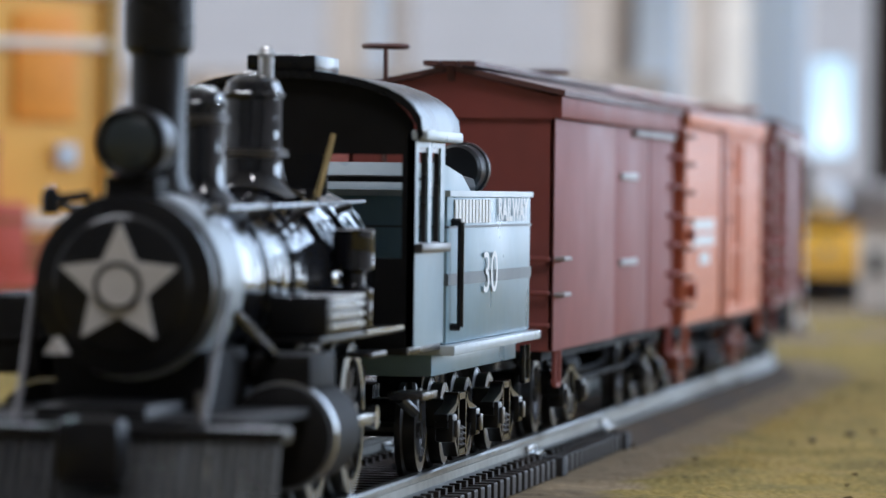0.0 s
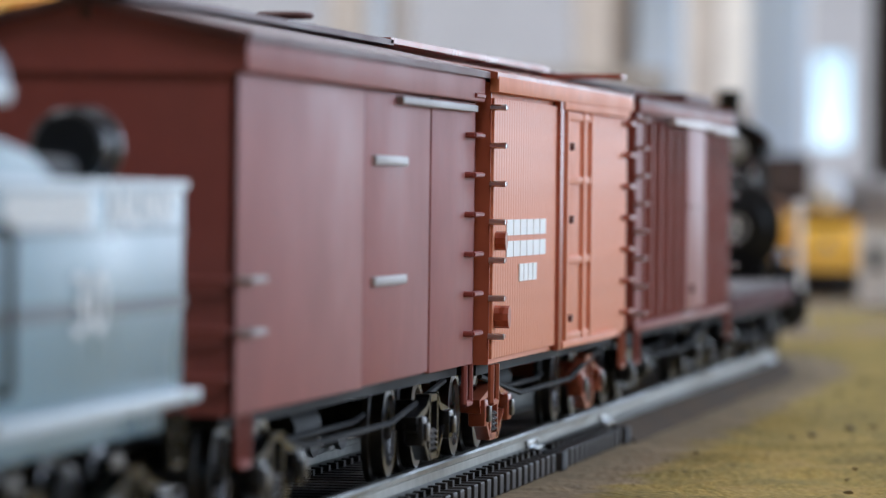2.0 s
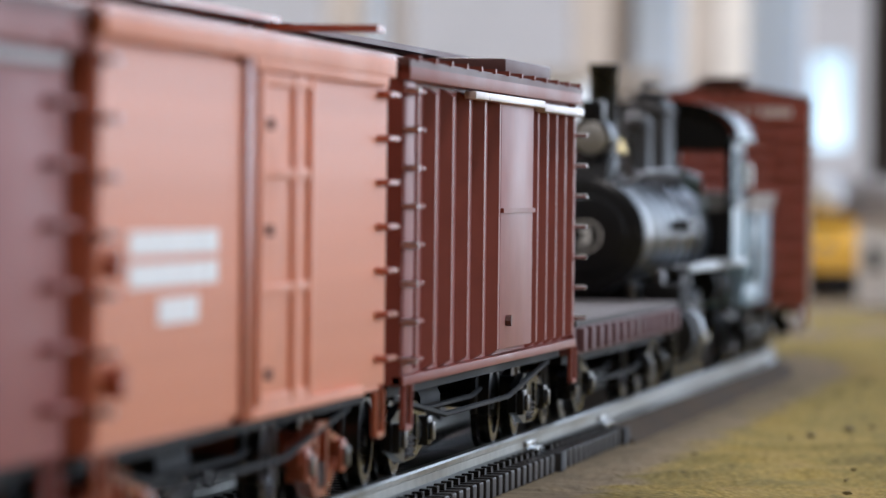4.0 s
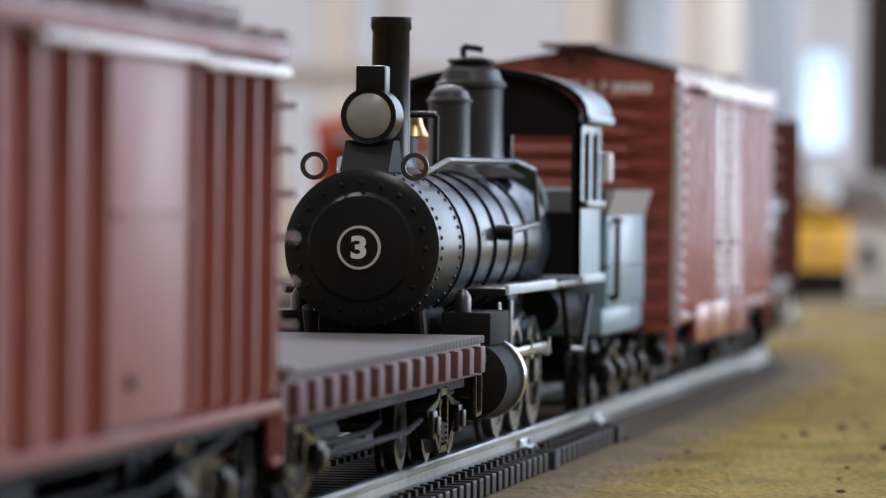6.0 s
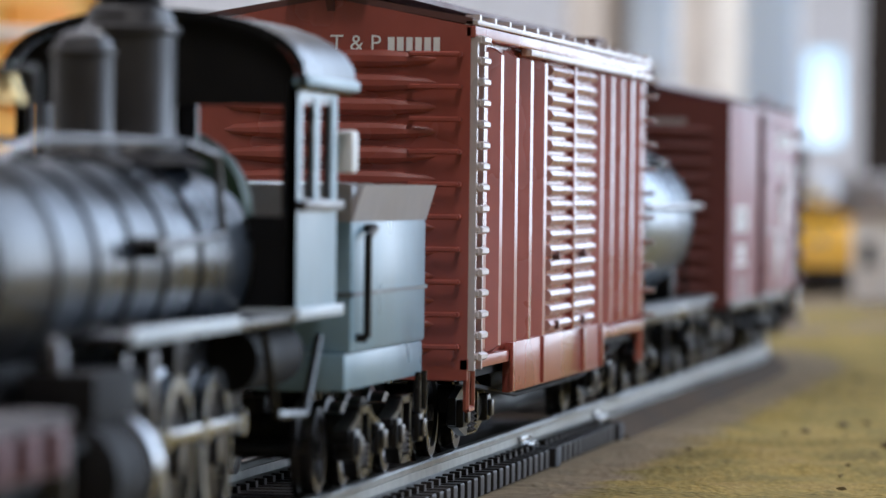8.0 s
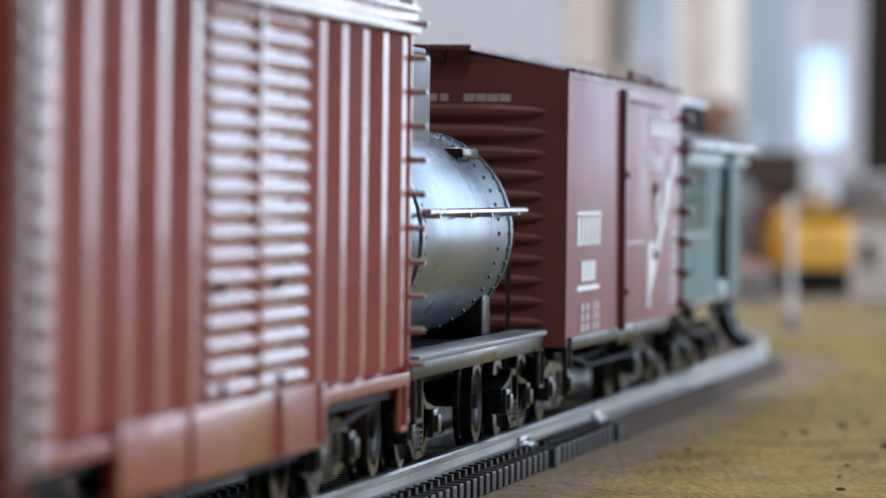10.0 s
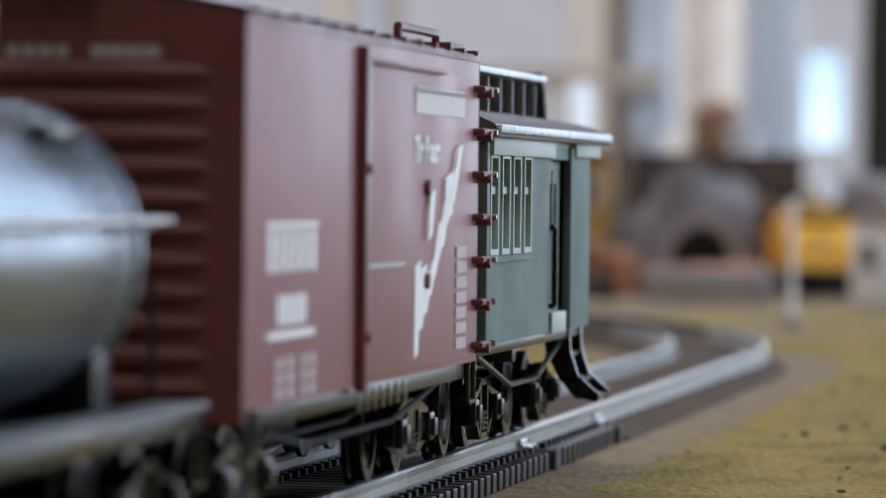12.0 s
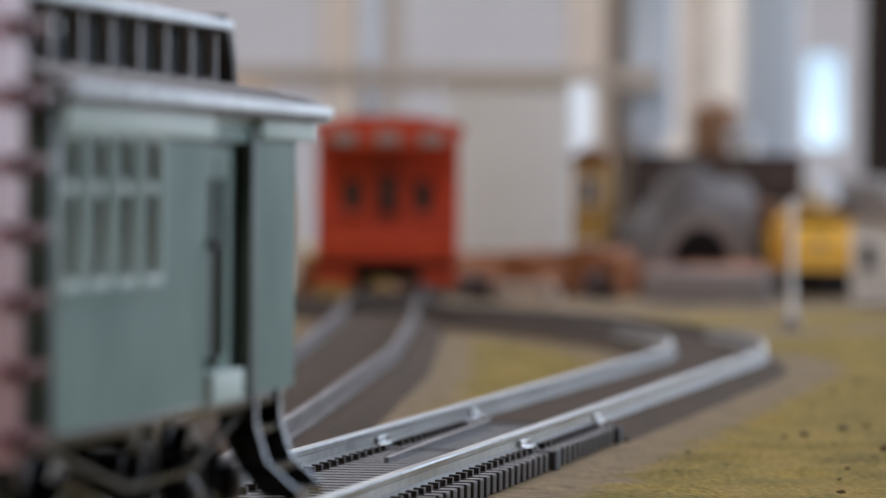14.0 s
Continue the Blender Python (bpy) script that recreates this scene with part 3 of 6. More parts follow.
def oxide_boxcar():
    """Plain-sided car of painted sheet, with a proud letter board under the eaves."""
    f, r = 608.5, 742.5
    L, hw, z0, z1 = r - f, 12.2, 10.2, 40.0
    h = L / 2
    o = thing("boxcar", "dull oxide-red wooden boxcar with grey door bars", "boxcar", "cars of the train")
    bm = box(B(), -hw + 0.5, hw - 0.6, -h + 0.5, h - 0.5, z0, z1 - 0.2)
    part("body", bm, "oxide", o)
    # side panels beside the doorway stand proud of it
    for s in (-1, 1):
        for a, b in ((-h, 671 - 675.5), (712 - 675.5, h)):
            x0, x1 = (hw - 0.65, hw) if s > 0 else (-hw, -hw + 0.65)
            part("side_panel", box(B(), x0, x1, a, b, z0, z1 - 2.6, 0.12), "oxide", o)
        x0, x1 = (hw, hw + 0.9) if s > 0 else (-hw - 0.9, -hw)
        part("letter_board", box(B(), x0 - 0.3, x1, -h - 0.6, h + 0.6, z1 - 2.5, z1 + 0.1, 0.2), "oxide", o)
        x0, x1 = (hw - 0.6, hw - 0.1) if s > 0 else (-hw + 0.1, -hw + 0.6)
        d = part("door", box(B(), x0, x1, -3.6, 36, z0 + 0.2, z1 - 2.6, 0.1), "oxide", o)
        xe = hw + 0.35 if s > 0 else -hw - 0.35
        for z in (31.0, 19.8):
            part("door_bar", box(B(), min(xe, s * (hw - 0.2)), max(xe, s * (hw - 0.2)), 0.5, 19.5, z - 0.45, z + 0.45, 0.15), "greybar", d, "pale grey door bar")
        part("door_track", box(B(), min(s * hw, s * (hw + 0.7)), max(s * hw, s * (hw + 0.7)), 14, 64, z1 - 3.6, z1 - 2.9, 0.1), "greybar", o)
    for e in (-1, 1):
        y0, y1 = sorted((e * (h - 0.5), e * h))
        part("end_wall", prism(B(), [(-hw, z0), (hw, z0), (hw, z1), (0, z1 + 2.9), (-hw, z1)], y0, y1), "oxide", o)
        y0, y1 = sorted((e * h, e * (h + 0.5)))
        part("end_fascia", prism(B(), [(-hw, z1 - 2.6), (hw, z1 - 2.6), (hw, z1), (0, z1 + 2.9), (-hw, z1)], y0, y1), "oxide", o)
        for z in (13.2, 17.0, 21.0):
            grab(o, [(hw - 6, e * h, z), (hw - 6, e * (h + 1), z), (hw - 0.6, e * (h + 1), z), (hw - 0.6, e * h, z)], "oxide")
    part("roof", prism(B(), gable(hw, z1, 2.9, 1.3), -h - 1.6, h + 1.6), "roofdark", o)
    running_board(o, L, z1 + 3.4, "roofdark")
    for z in (21.0, 16.8):
        grab(o, [(hw, -h + 1, z), (hw + 1, -h + 1, z), (hw + 1, -h + 7.5, z), (hw, -h + 7.5, z)], "greybar")
    side_ladder(o, hw, h - 7, [13.5 + 4.1 * i for i in range(7)], 6.4, "oxide")
    brake_wheel(o, (-7.5, -h - 2.6, 45.6), "roofdark", stem=9)
    brake_wheel(o, (0, 21.5, 44.9), "roofdark", stem=42)
    for y in (-h + 4, h - 4):
        for s in (-1, 1):
            stirrup(o, s * hw, y, z0, "oxide")
    under(o, L, hw, z0)
    for y in (-44, 44):
        truck(o, y, "satin", style="arch")
    coupler(o, -h, -1), coupler(o, h, 1)
    place(o, f, r, 44)


M["greybar"] = mat("pale_grey_bar", (0.36, 0.33, 0.33), 0.4)


def orange_boxcar():
    f, r = 745.5, 872
    L, hw, z0, z1 = r - f, 13.4, 10.0, 39.6
    h = L / 2
    c = (f + r) / 2
    o = thing("boxcar", "orange-red sheathed wooden boxcar with white lettering bars", "boxcar", "cars of the train")
    part("body", box(B(), -hw + 0.3, hw - 0.3, -h + 0.4, h - 0.4, z0, z1), "orange", o)
    board = finish(box(B(), -0.3, 0.3, -0.94, 0.94, z0 + 0.6, z1 - 1.6, 0.1), "board")
    board.materials.append(M["orange"])
    for s in (-1, 1):
        y = -h + 0.8
        while y < h - 2.2:
            if not 800 - c < y + 1 < 831 - c:
                pieces("board", board, o, (s * (hw - 0.05), y + 0.95, 0))
            y += 1.95
        d0, d1 = 803.5 - c, 828.5 - c
        x0, x1 = sorted((s * (hw - 0.2), s * (hw + 0.55)))
        d = part("door", box(B(), x0, x1, d0, d1, z0 + 1, z1 - 2, 0.12), "orange", o)
        for a, b in ((d0, d0 + 1.6), (d1 - 1.6, d1), ((d0 + d1) / 2 + 3.2, (d0 + d1) / 2 + 4.2)):
            x0, x1 = sorted((s * (hw + 0.5), s * (hw + 1.0)))
            part("door_stile", box(B(), x0, x1, a, b, z0 + 1, z1 - 2, 0.1), "orange", d)
        for z in (z0 + 1.4, 20.3, 29.6, z1 - 2.6):
            x0, x1 = sorted((s * (hw + 0.45), s * (hw + 0.85)))
            part("door_rail", box(B(), x0, x1, d0 + 1.6, d1 - 1.6, z - 0.45, z + 0.45, 0.1), "orange", d)
        for z in (13.5, 25.0, 33.5):
            part("door_bolt", rod(B(), (s * hw, d0 + 5, z), (s * (hw + 1.1), d0 + 5, z), 0.45, 8), "roofdark", d)
        x0, x1 = sorted((s * (hw - 0.1), s * (hw + 0.9)))
        part("door_track", box(B(), x0, x1, d0 - 2, h - 4, z1 - 1.9, z1 - 1.0, 0.1), "orange", o)
        part("door_track", box(B(), x0, x1, d0 - 2, h - 16, z0 + 0.1, z0 + 1.0, 0.1), "orange", o)
        part("post", box(B(), x0, s * (hw + 0.7) if s > 0 else x1, d0 - 4.6, d0 - 1.2, z0, z1 - 1, 0.1) if s > 0 else box(B(), -hw - 0.7, -hw + 0.1, d0 - 4.6, d0 - 1.2, z0, z1 - 1, 0.1), "redtruck", o)
        part("fascia", box(B(), x0, x1, -h - 0.3, h + 0.3, z1 - 1.0, z1 + 0.7, 0.15), "orange", o)
    for e in (-1, 1):
        y0, y1 = sorted((e * (h - 0.4), e * h))
        part("end_wall", prism(B(), [(-hw, z0), (hw, z0), (hw, z1), (0, z1 + 2.8), (-hw, z1)], y0, y1), "redtruck", o)
    part("roof", prism(B(), gable(hw, z1 + 0.4, 2.6, 0.8), -h - 1.0, h + 1.0), "redtruck", o)
    running_board(o, L, z1 + 4.0, "redtruck")
    for sx in (1, -1):
        part("roof_walk", box(B(), sx * 3 if sx > 0 else -hw, hw if sx > 0 else -3, h - 5.5, h - 1, z1 + 3.1, z1 + 3.7), "redtruck", o)
    for k in range(7):
        z = 13.0 + 4.0 * k
        grab(o, [(hw, -h + 0.6, z), (hw + 1.3, -h + 0.6, z), (hw + 1.3, -h + 2.4, z)], "redtruck")
        part("bolt", rod(B(), (hw, -h - 0.4, z), (hw + 1.7, -h - 0.4, z), 0.32, 6), "steel", o)
        grab(o, [(hw, h - 6.6, z), (hw + 1.2, h - 6.6, z), (hw + 1.2, h - 0.8, z), (hw, h - 0.8, z)], "redtruck")
    side = hw + 0.27
    bars("lettering", o, side, 772.5 - c, 23.2, 33, 4.6, 6, rows=2, gap=0.1)
    bars("lettering", o, side, 774 - c, 19.4, 15, 1.9, 4, gap=0.15)
    part("poling_pocket", rod(B(), (hw - 1, -h + 3, 23), (hw + 1.4, -h + 3, 23), 1.0, 10), "redtruck", o)
    part("retainer", rod(B(), (hw - 1, -h + 3, 15), (hw + 1.8, -h + 3, 15), 1.2, 10), "redtruck", o)
    for y in (-h + 3, h - 4):
        for s in (-1, 1):
            stirrup(o, s * (hw + 0.2), y, z0, "redtruck")
    under(o, L, hw, z0)
    for y in (-45, 41):
        truck(o, y, "redtruck", style="arch")
    coupler(o, -h, -1), coupler(o, h, 1)
    place(o, f, r, 42)


def ribbed_boxcar():
    f, r = 881, 1014
    L, hw, z0, z1 = r - f, 13.6, 10.0, 39.6
    h, c = L / 2, (f + r) / 2
    o = thing("boxcar", "brown-red boxcar with outside vertical bracing and a paler door", "boxcar", "cars of the train")
    part("body", box(B(), -hw + 0.8, hw - 0.8, -h + 0.4, h - 0.4, z0, z1), "ribred", o)
    d0, d1 = 947 - c, 973 - c
    for s in (-1, 1):
        n = 6
        for k in range(n):
            y = -h + 7.5 + k * (d0 + h - 9) / (n - 1)
            bm = B()
            xprism_rib(bm, s, hw, y, 1.5, z0 + 0.8, z1 - 1.2)
            part("rib", bm, "ribred", o)
        for k in range(5):
            y = d1 + 4 + k * (h - d1 - 8) / 4
            bm = B()
            xprism_rib(bm, s, hw, y, 1.5, z0 + 0.8, z1 - 1.2)
            part("rib", bm, "ribred", o)
        x0, x1 = sorted((s * (hw - 0.9), s * (hw + 0.3)))
        d = part("door", box(B(), x0, x1, d0, d1, z0 + 1.5, z1 - 1.5, 0.15), "doorpink", o, "pinkish grey smooth door")
        x2, x3 = sorted((s * (hw + 0.2), s * (hw + 0.6)))
        part("door_rail", box(B(), x2, x3, d0, d1, 26.0, 26.5), "ribred", d)
        part("door_latch", rod(B(), (s * hw, d0 + 5, 14.5), (s * (hw + 0.9), d0 + 5, 14.5), 0.6, 8), "roofdark", d)
        part("sill", box(B(), x0, x1, -h, h, z0, z0 + 0.9, 0.1), "ribred", o)
        part("eave_rail", box(B(), *sorted((s * (hw - 0.4), s * (hw + 0.7))), -h - 0.3, h + 0.3, z1 - 1.0, z1 + 0.5, 0.2), "ribred", o)
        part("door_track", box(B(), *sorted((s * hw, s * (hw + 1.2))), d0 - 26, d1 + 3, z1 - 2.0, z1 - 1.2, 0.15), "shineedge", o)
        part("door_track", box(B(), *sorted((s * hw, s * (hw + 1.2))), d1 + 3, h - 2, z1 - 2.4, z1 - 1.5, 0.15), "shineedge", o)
    for e in (-1, 1):
        y0, y1 = sorted((e * (h - 0.4), e * h))
        part("end_wall", prism(B(), [(-hw, z0), (hw, z0), (hw, z1), (0, z1 + 2.6), (-hw, z1)], y0, y1), "ribred", o)
    part("roof", prism(B(), gable(hw, z1 + 0.3, 2.4, 0.7), -h - 0.8, h + 0.8), "roofdark", o)
    bm = B()
    for k in range(13):
        y = -h + 4 + k * (L - 8) / 12
        box(bm, hw - 0.6, hw + 1.0, y - 0.5, y + 0.5, z1 + 0.9, z1 + 1.4)
    part("roof_seams", bm, "ribred", o)
    running_board(o, L, z1 + 3.6, "roofdark")
    part("corner_plate", box(B(), hw - 0.6, hw + 0.15, -h + 0.6, -h + 6.6, z0 + 1, z1 - 1, 0.15), "doorpink", o, "pinkish grey corner plate")
    part("roof_hatch", box(B(), 3, 11, d1 - 2, h - 4, z1 + 1.8, z1 + 3.4, 0.3), "roofdark", o)
    for k in range(8):
        z = 12.4 + 3.6 * k
        grab(o, [(hw, -h + 0.8, z), (hw + 1.1, -h + 0.8, z), (hw + 1.1, -h + 5.6, z), (hw, -h + 5.6, z)], "ribred")
        part("bolt", rod(B(), (hw, -h - 0.2, z), (hw + 1.6, -h - 0.2, z), 0.3, 6), "steel", o)
        if k < 7:
            part("bolt", rod(B(), (hw, h - 0.6, z + 1), (hw + 1.5, h - 0.6, z + 1), 0.3, 6), "steel", o)
    for y in (-h + 2.5, h - 2.5):
        for s in (-1, 1):
            stirrup(o, s * (hw + 0.2), y, z0, "ribred")
    under(o, L, hw, z0)
    for y in (-46, 44):
        truck(o, y, "satin", style="cast")
    coupler(o, -h, -1), coupler(o, h, 1)
    place(o, f, r, 45)


M["doorpink"] = mat("faded_door", (0.29, 0.11, 0.10), 0.42)
for key in ("ribred", "doorpink"):
    M[key].node_tree.nodes["Principled BSDF"].inputs["Specular IOR Level"].default_value = 0.28
# pale colour stands in for highlights along edges, tracks and ladder rungs
M["shineedge"] = mat("painted_edge_shine", (0.62, 0.55, 0.53), 0.3, 0.3)


def xprism_rib(bm, s, hw, y, w, z0, z1):
    """A tapered vertical rib on a side."""
    a, b = s * (hw - 0.85), s * (hw + 0.35)
    v = [bm.verts.new(p) for p in ((a, y - w, z0), (a, y + w, z0), (a, y + w, z1), (a, y - w, z1),
                                   (b, y - w * 0.45, z0 + 0.8), (b, y + w * 0.45, z0 + 0.8), (b, y + w * 0.45, z1 - 0.8), (b, y - w * 0.45, z1 - 0.8))]
    for f in ((0, 1, 5, 4), (1, 2, 6, 5), (2, 3, 7, 6), (3, 0, 4, 7), (4, 5, 6, 7), (3, 2, 1, 0)):
        bm.faces.new([v[i] for i in f])


def flat_car():
    f, r = 1033, 1153
    L, hw, z0 = r - f, 12.8, 8.7
    h = L / 2
    o = thing("flatcar", "empty flatcar with worn grey-brown deck and red-brown stake pockets", "flatcar", "cars of the train")
    part("frame", box(B(), -hw, hw, -h, h, z0, z0 + 3.4, 0.2), "flatred", o)
    n = 46
    plank = finish(box(B(), -hw - 0.4, hw + 0.4, -L / n / 2 + 0.08, L / n / 2 - 0.08, z0 + 3.4, z0 + 4.2, 0.1), "deck_plank")
    plank.materials.append(M["deck"])
    for k in range(n):
        pieces("deck_plank", plank, o, (0, -h + (k + 0.5) * L / n, 0))
    for s in (-1, 1):
        for k in range(14):
            y = -h + 5 + k * (L - 10) / 13
            part("stake_pocket", box(B(), *sorted((s * hw, s * (hw + 1.0))), y - 1.6, y + 1.6, z0 + 0.4, z0 + 3.2, 0.2), "pocket", o)
    for y in (-h + 3, h - 3):
        for s in (-1, 1):
            stirrup(o, s * hw, y, z0, "satin")
    under(o, L, hw, z0)
    bm = rod(B(), (-9, -h - 0.8, z0 + 2), (-9, -h - 0.8, z0 + 12), 0.35, 6)
    part("brake_staff", bm, "satin", o)
    for y in (-44, 42):
        truck(o, y, "satin", style="arch", r=4.4)
    coupler(o, -h, -1), coupler(o, h, 1)
    place(o, f, r, 43)


M["flatred"] = mat("flatcar_brown", (0.12, 0.045, 0.045), 0.5)
M["pocket"] = mat("faded_pocket", (0.125, 0.055, 0.06), 0.6)


def steel_boxcar():
    """Tall ribbed steel car: corrugated door, ribbed ends, ladders at the corners."""
    f, r = 1334, 1500
    L, hw, z0, z1 = r - f, 14.4, 9.6, 44.6
    h, c = L / 2, (f + r) / 2
    o = thing("boxcar", "tall mineral-red steel boxcar with ribbed sides and corrugated door", "boxcar", "cars of the train")
    part("body", box(B(), -hw + 0.9, hw - 0.9, -h + 0.8, h - 0.8, z0, z1), "tpred", o)
    d0, d1 = 1397 - c, 1442 - c
    for s in (-1, 1):
        n = 5
        for k in range(n):
            y = -h + 9.5 + k * (d0 + h - 14) / (n - 1)
            bm = B()
            xprism_rib(bm, s, hw, y, 2.6, z0 + 1.2, z1 - 1.6)
            part("rib", bm, "tpred", o)
        for k in range(5):
            y = d1 + 6 + k * (h - d1 - 13) / 4
            bm = B()
            xprism_rib(bm, s, hw, y, 2.6, z0 + 1.2, z1 - 1.6)
            part("rib", bm, "tpred", o)
        d = part("door", box(B(), *sorted((s * (hw - 0.9), s * (hw - 0.2))), d0, d1, z0 + 2.0, z1 - 1.8, 0.1), "tpred", o)
        nr = 18
        for k in range(nr):
            z = z0 + 3.0 + k * (z1 - z0 - 6.0) / (nr - 1)
            for a, b in ((d0 + 0.9, d0 + 21.0), (d0 + 23.0, d1 - 0.9)):
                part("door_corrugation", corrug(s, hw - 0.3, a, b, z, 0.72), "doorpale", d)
        part("door_post", box(B(), *sorted((s * (hw - 0.3), s * (hw + 0.5))), d0 + 21.2, d0 + 22.8, z0 + 2, z1 - 2, 0.1), "tpred", d)
        for z in (20.5, 12.6):
            for y in (d0 + 6, d0 + 31):
                part("latch", rod(B(), (s * hw, y, z), (s * (hw + 0.8), y, z), 0.5, 8), "roofdark", d)
        part("eave_rail", box(B(), *sorted((s * (hw - 0.6), s * (hw + 0.5))), -h, h, z1 - 1.2, z1 + 0.05, 0.2), "tpred", o)
        # highlights on lip and track are put into their pale colour
        part("eave_lip", box(B(), *sorted((s * (hw - 0.6), s * (hw + 0.75))), -h, h, z1 + 0.1, z1 + 0.62, 0.12), "shineedge", o, "eave edge with its shine painted on")
        part("door_track", box(B(), *sorted((s * (hw - 0.2), s * (hw + 0.95))), d0 - 22, h - 1, z1 - 2.0, z1 - 1.25, 0.12), "shineedge", o, "door track with its shine painted on")
        part("sill", box(B(), *sorted((s * (hw - 0.8), s * (hw + 0.1))), -h, h, z0, z0 + 1.2, 0.1), "tpred", o)
        part("door_sill", box(B(), *sorted((s * (hw - 0.7), s * (hw + 0.25))), 1366 - c, 1449 - c, z0 - 3.4, z0 + 2.0, 0.15), "tpred", o)
        for y in (1366 - c, 1392 - c, 1430 - c, 1449 - c):
            part("gusset", box(B(), *sorted((s * (hw + 0.2), s * (hw + 0.6))), y - 0.8, y + 0.8, z0 - 3.2, z0 + 2, 0.1), "tpred", o)
    for e in (-1, 1):
        y0, y1 = sorted((e * (h - 0.8), e * h))
        part("end_wall", prism(B(), [(-hw, z0 - 1), (hw, z0 - 1), (hw, z1), (0, z1 + 2.8), (-hw, z1)], y0, y1), "tpred", o)
        for k in range(13):
            z = z0 + 2.2 + k * 2.45
            bm = lathe(B(), [(0, -hw + 3.2), (0.55, -hw + 4.5), (1.0, -hw * 0.4), (1.0, hw * 0.4), (0.55, hw - 4.5), (0, hw - 3.2)], (0, e * (h - 0.1), z), "X", 10)
            part("end_rib", bm, "tpred", o)
        for k in range(10):
            z = 12.0 + 3.3 * k
            grab(o, [(hw - 1, e * h, z), (hw - 1, e * (h + 1.2), z), (hw - 6, e * (h + 1.2), z), (hw - 6, e * h, z)], "tpred")
    for k in range(16):
        z = 11.0 + 2.15 * k
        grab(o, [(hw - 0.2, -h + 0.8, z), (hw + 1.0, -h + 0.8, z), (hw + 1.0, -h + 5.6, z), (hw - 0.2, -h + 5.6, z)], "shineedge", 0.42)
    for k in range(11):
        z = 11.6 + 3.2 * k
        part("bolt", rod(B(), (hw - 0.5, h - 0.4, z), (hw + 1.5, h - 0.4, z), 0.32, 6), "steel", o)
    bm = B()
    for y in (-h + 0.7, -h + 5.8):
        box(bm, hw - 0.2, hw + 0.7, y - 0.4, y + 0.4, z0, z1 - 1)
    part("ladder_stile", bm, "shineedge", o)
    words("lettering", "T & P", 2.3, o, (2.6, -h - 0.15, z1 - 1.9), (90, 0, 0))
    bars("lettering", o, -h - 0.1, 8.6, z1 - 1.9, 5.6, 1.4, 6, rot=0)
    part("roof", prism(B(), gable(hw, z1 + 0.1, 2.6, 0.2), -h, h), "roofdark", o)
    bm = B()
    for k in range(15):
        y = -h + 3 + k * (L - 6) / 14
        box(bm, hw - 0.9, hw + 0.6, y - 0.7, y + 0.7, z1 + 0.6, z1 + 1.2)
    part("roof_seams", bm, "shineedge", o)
    running_board(o, L, z1 + 3.6, "roofdark", 4.2)
    part("end_platform", box(B(), -hw + 2, hw - 5, h - 14, h - 4, z1 + 2.6, z1 + 3.3, 0.1), "roofdark", o)
    for y in (-h + 3.2, h - 3.2):
        for s in (-1, 1):
            stirrup(o, s * (hw - 0.2), y, z0, "tpred")
    under(o, L, hw, z0)
    for y in (-58, 56):
        truck(o, y, "satin", style="cast")
    coupler(o, -h, -1), coupler(o, h, 1)
    place(o, f, r, 57)


# the car's red made paler: sheen on the door ridges, put into the colour
M["doorpale"] = mat("sheen_corrugation", (0.42, 0.22, 0.20), 0.24, vary=0.15)


def corrug(s, x, a, b, z, r):
    """One horizontal corrugation of a door: a rounded ridge with closed ends."""
    bm = B()
    sec = [(0, -r), (0.55, -r * 0.7), (0.8, 0), (0.55, r * 0.7), (0, r)]
    p = [bm.verts.new((s * (x + d), a + (0 if i in (0, 4) else 0.3), z + e)) for i, (d, e) in enumerate(sec)]
    q = [bm.verts.new((s * (x + d), b - (0 if i in (0, 4) else 0.3), z + e)) for i, (d, e) in enumerate(sec)]
    for i in range(4):
        bm.faces.new((p[i], p[i + 1], q[i + 1], q[i]))
    bm.faces.new(p)
    bm.faces.new(q[::-1])
    return bm


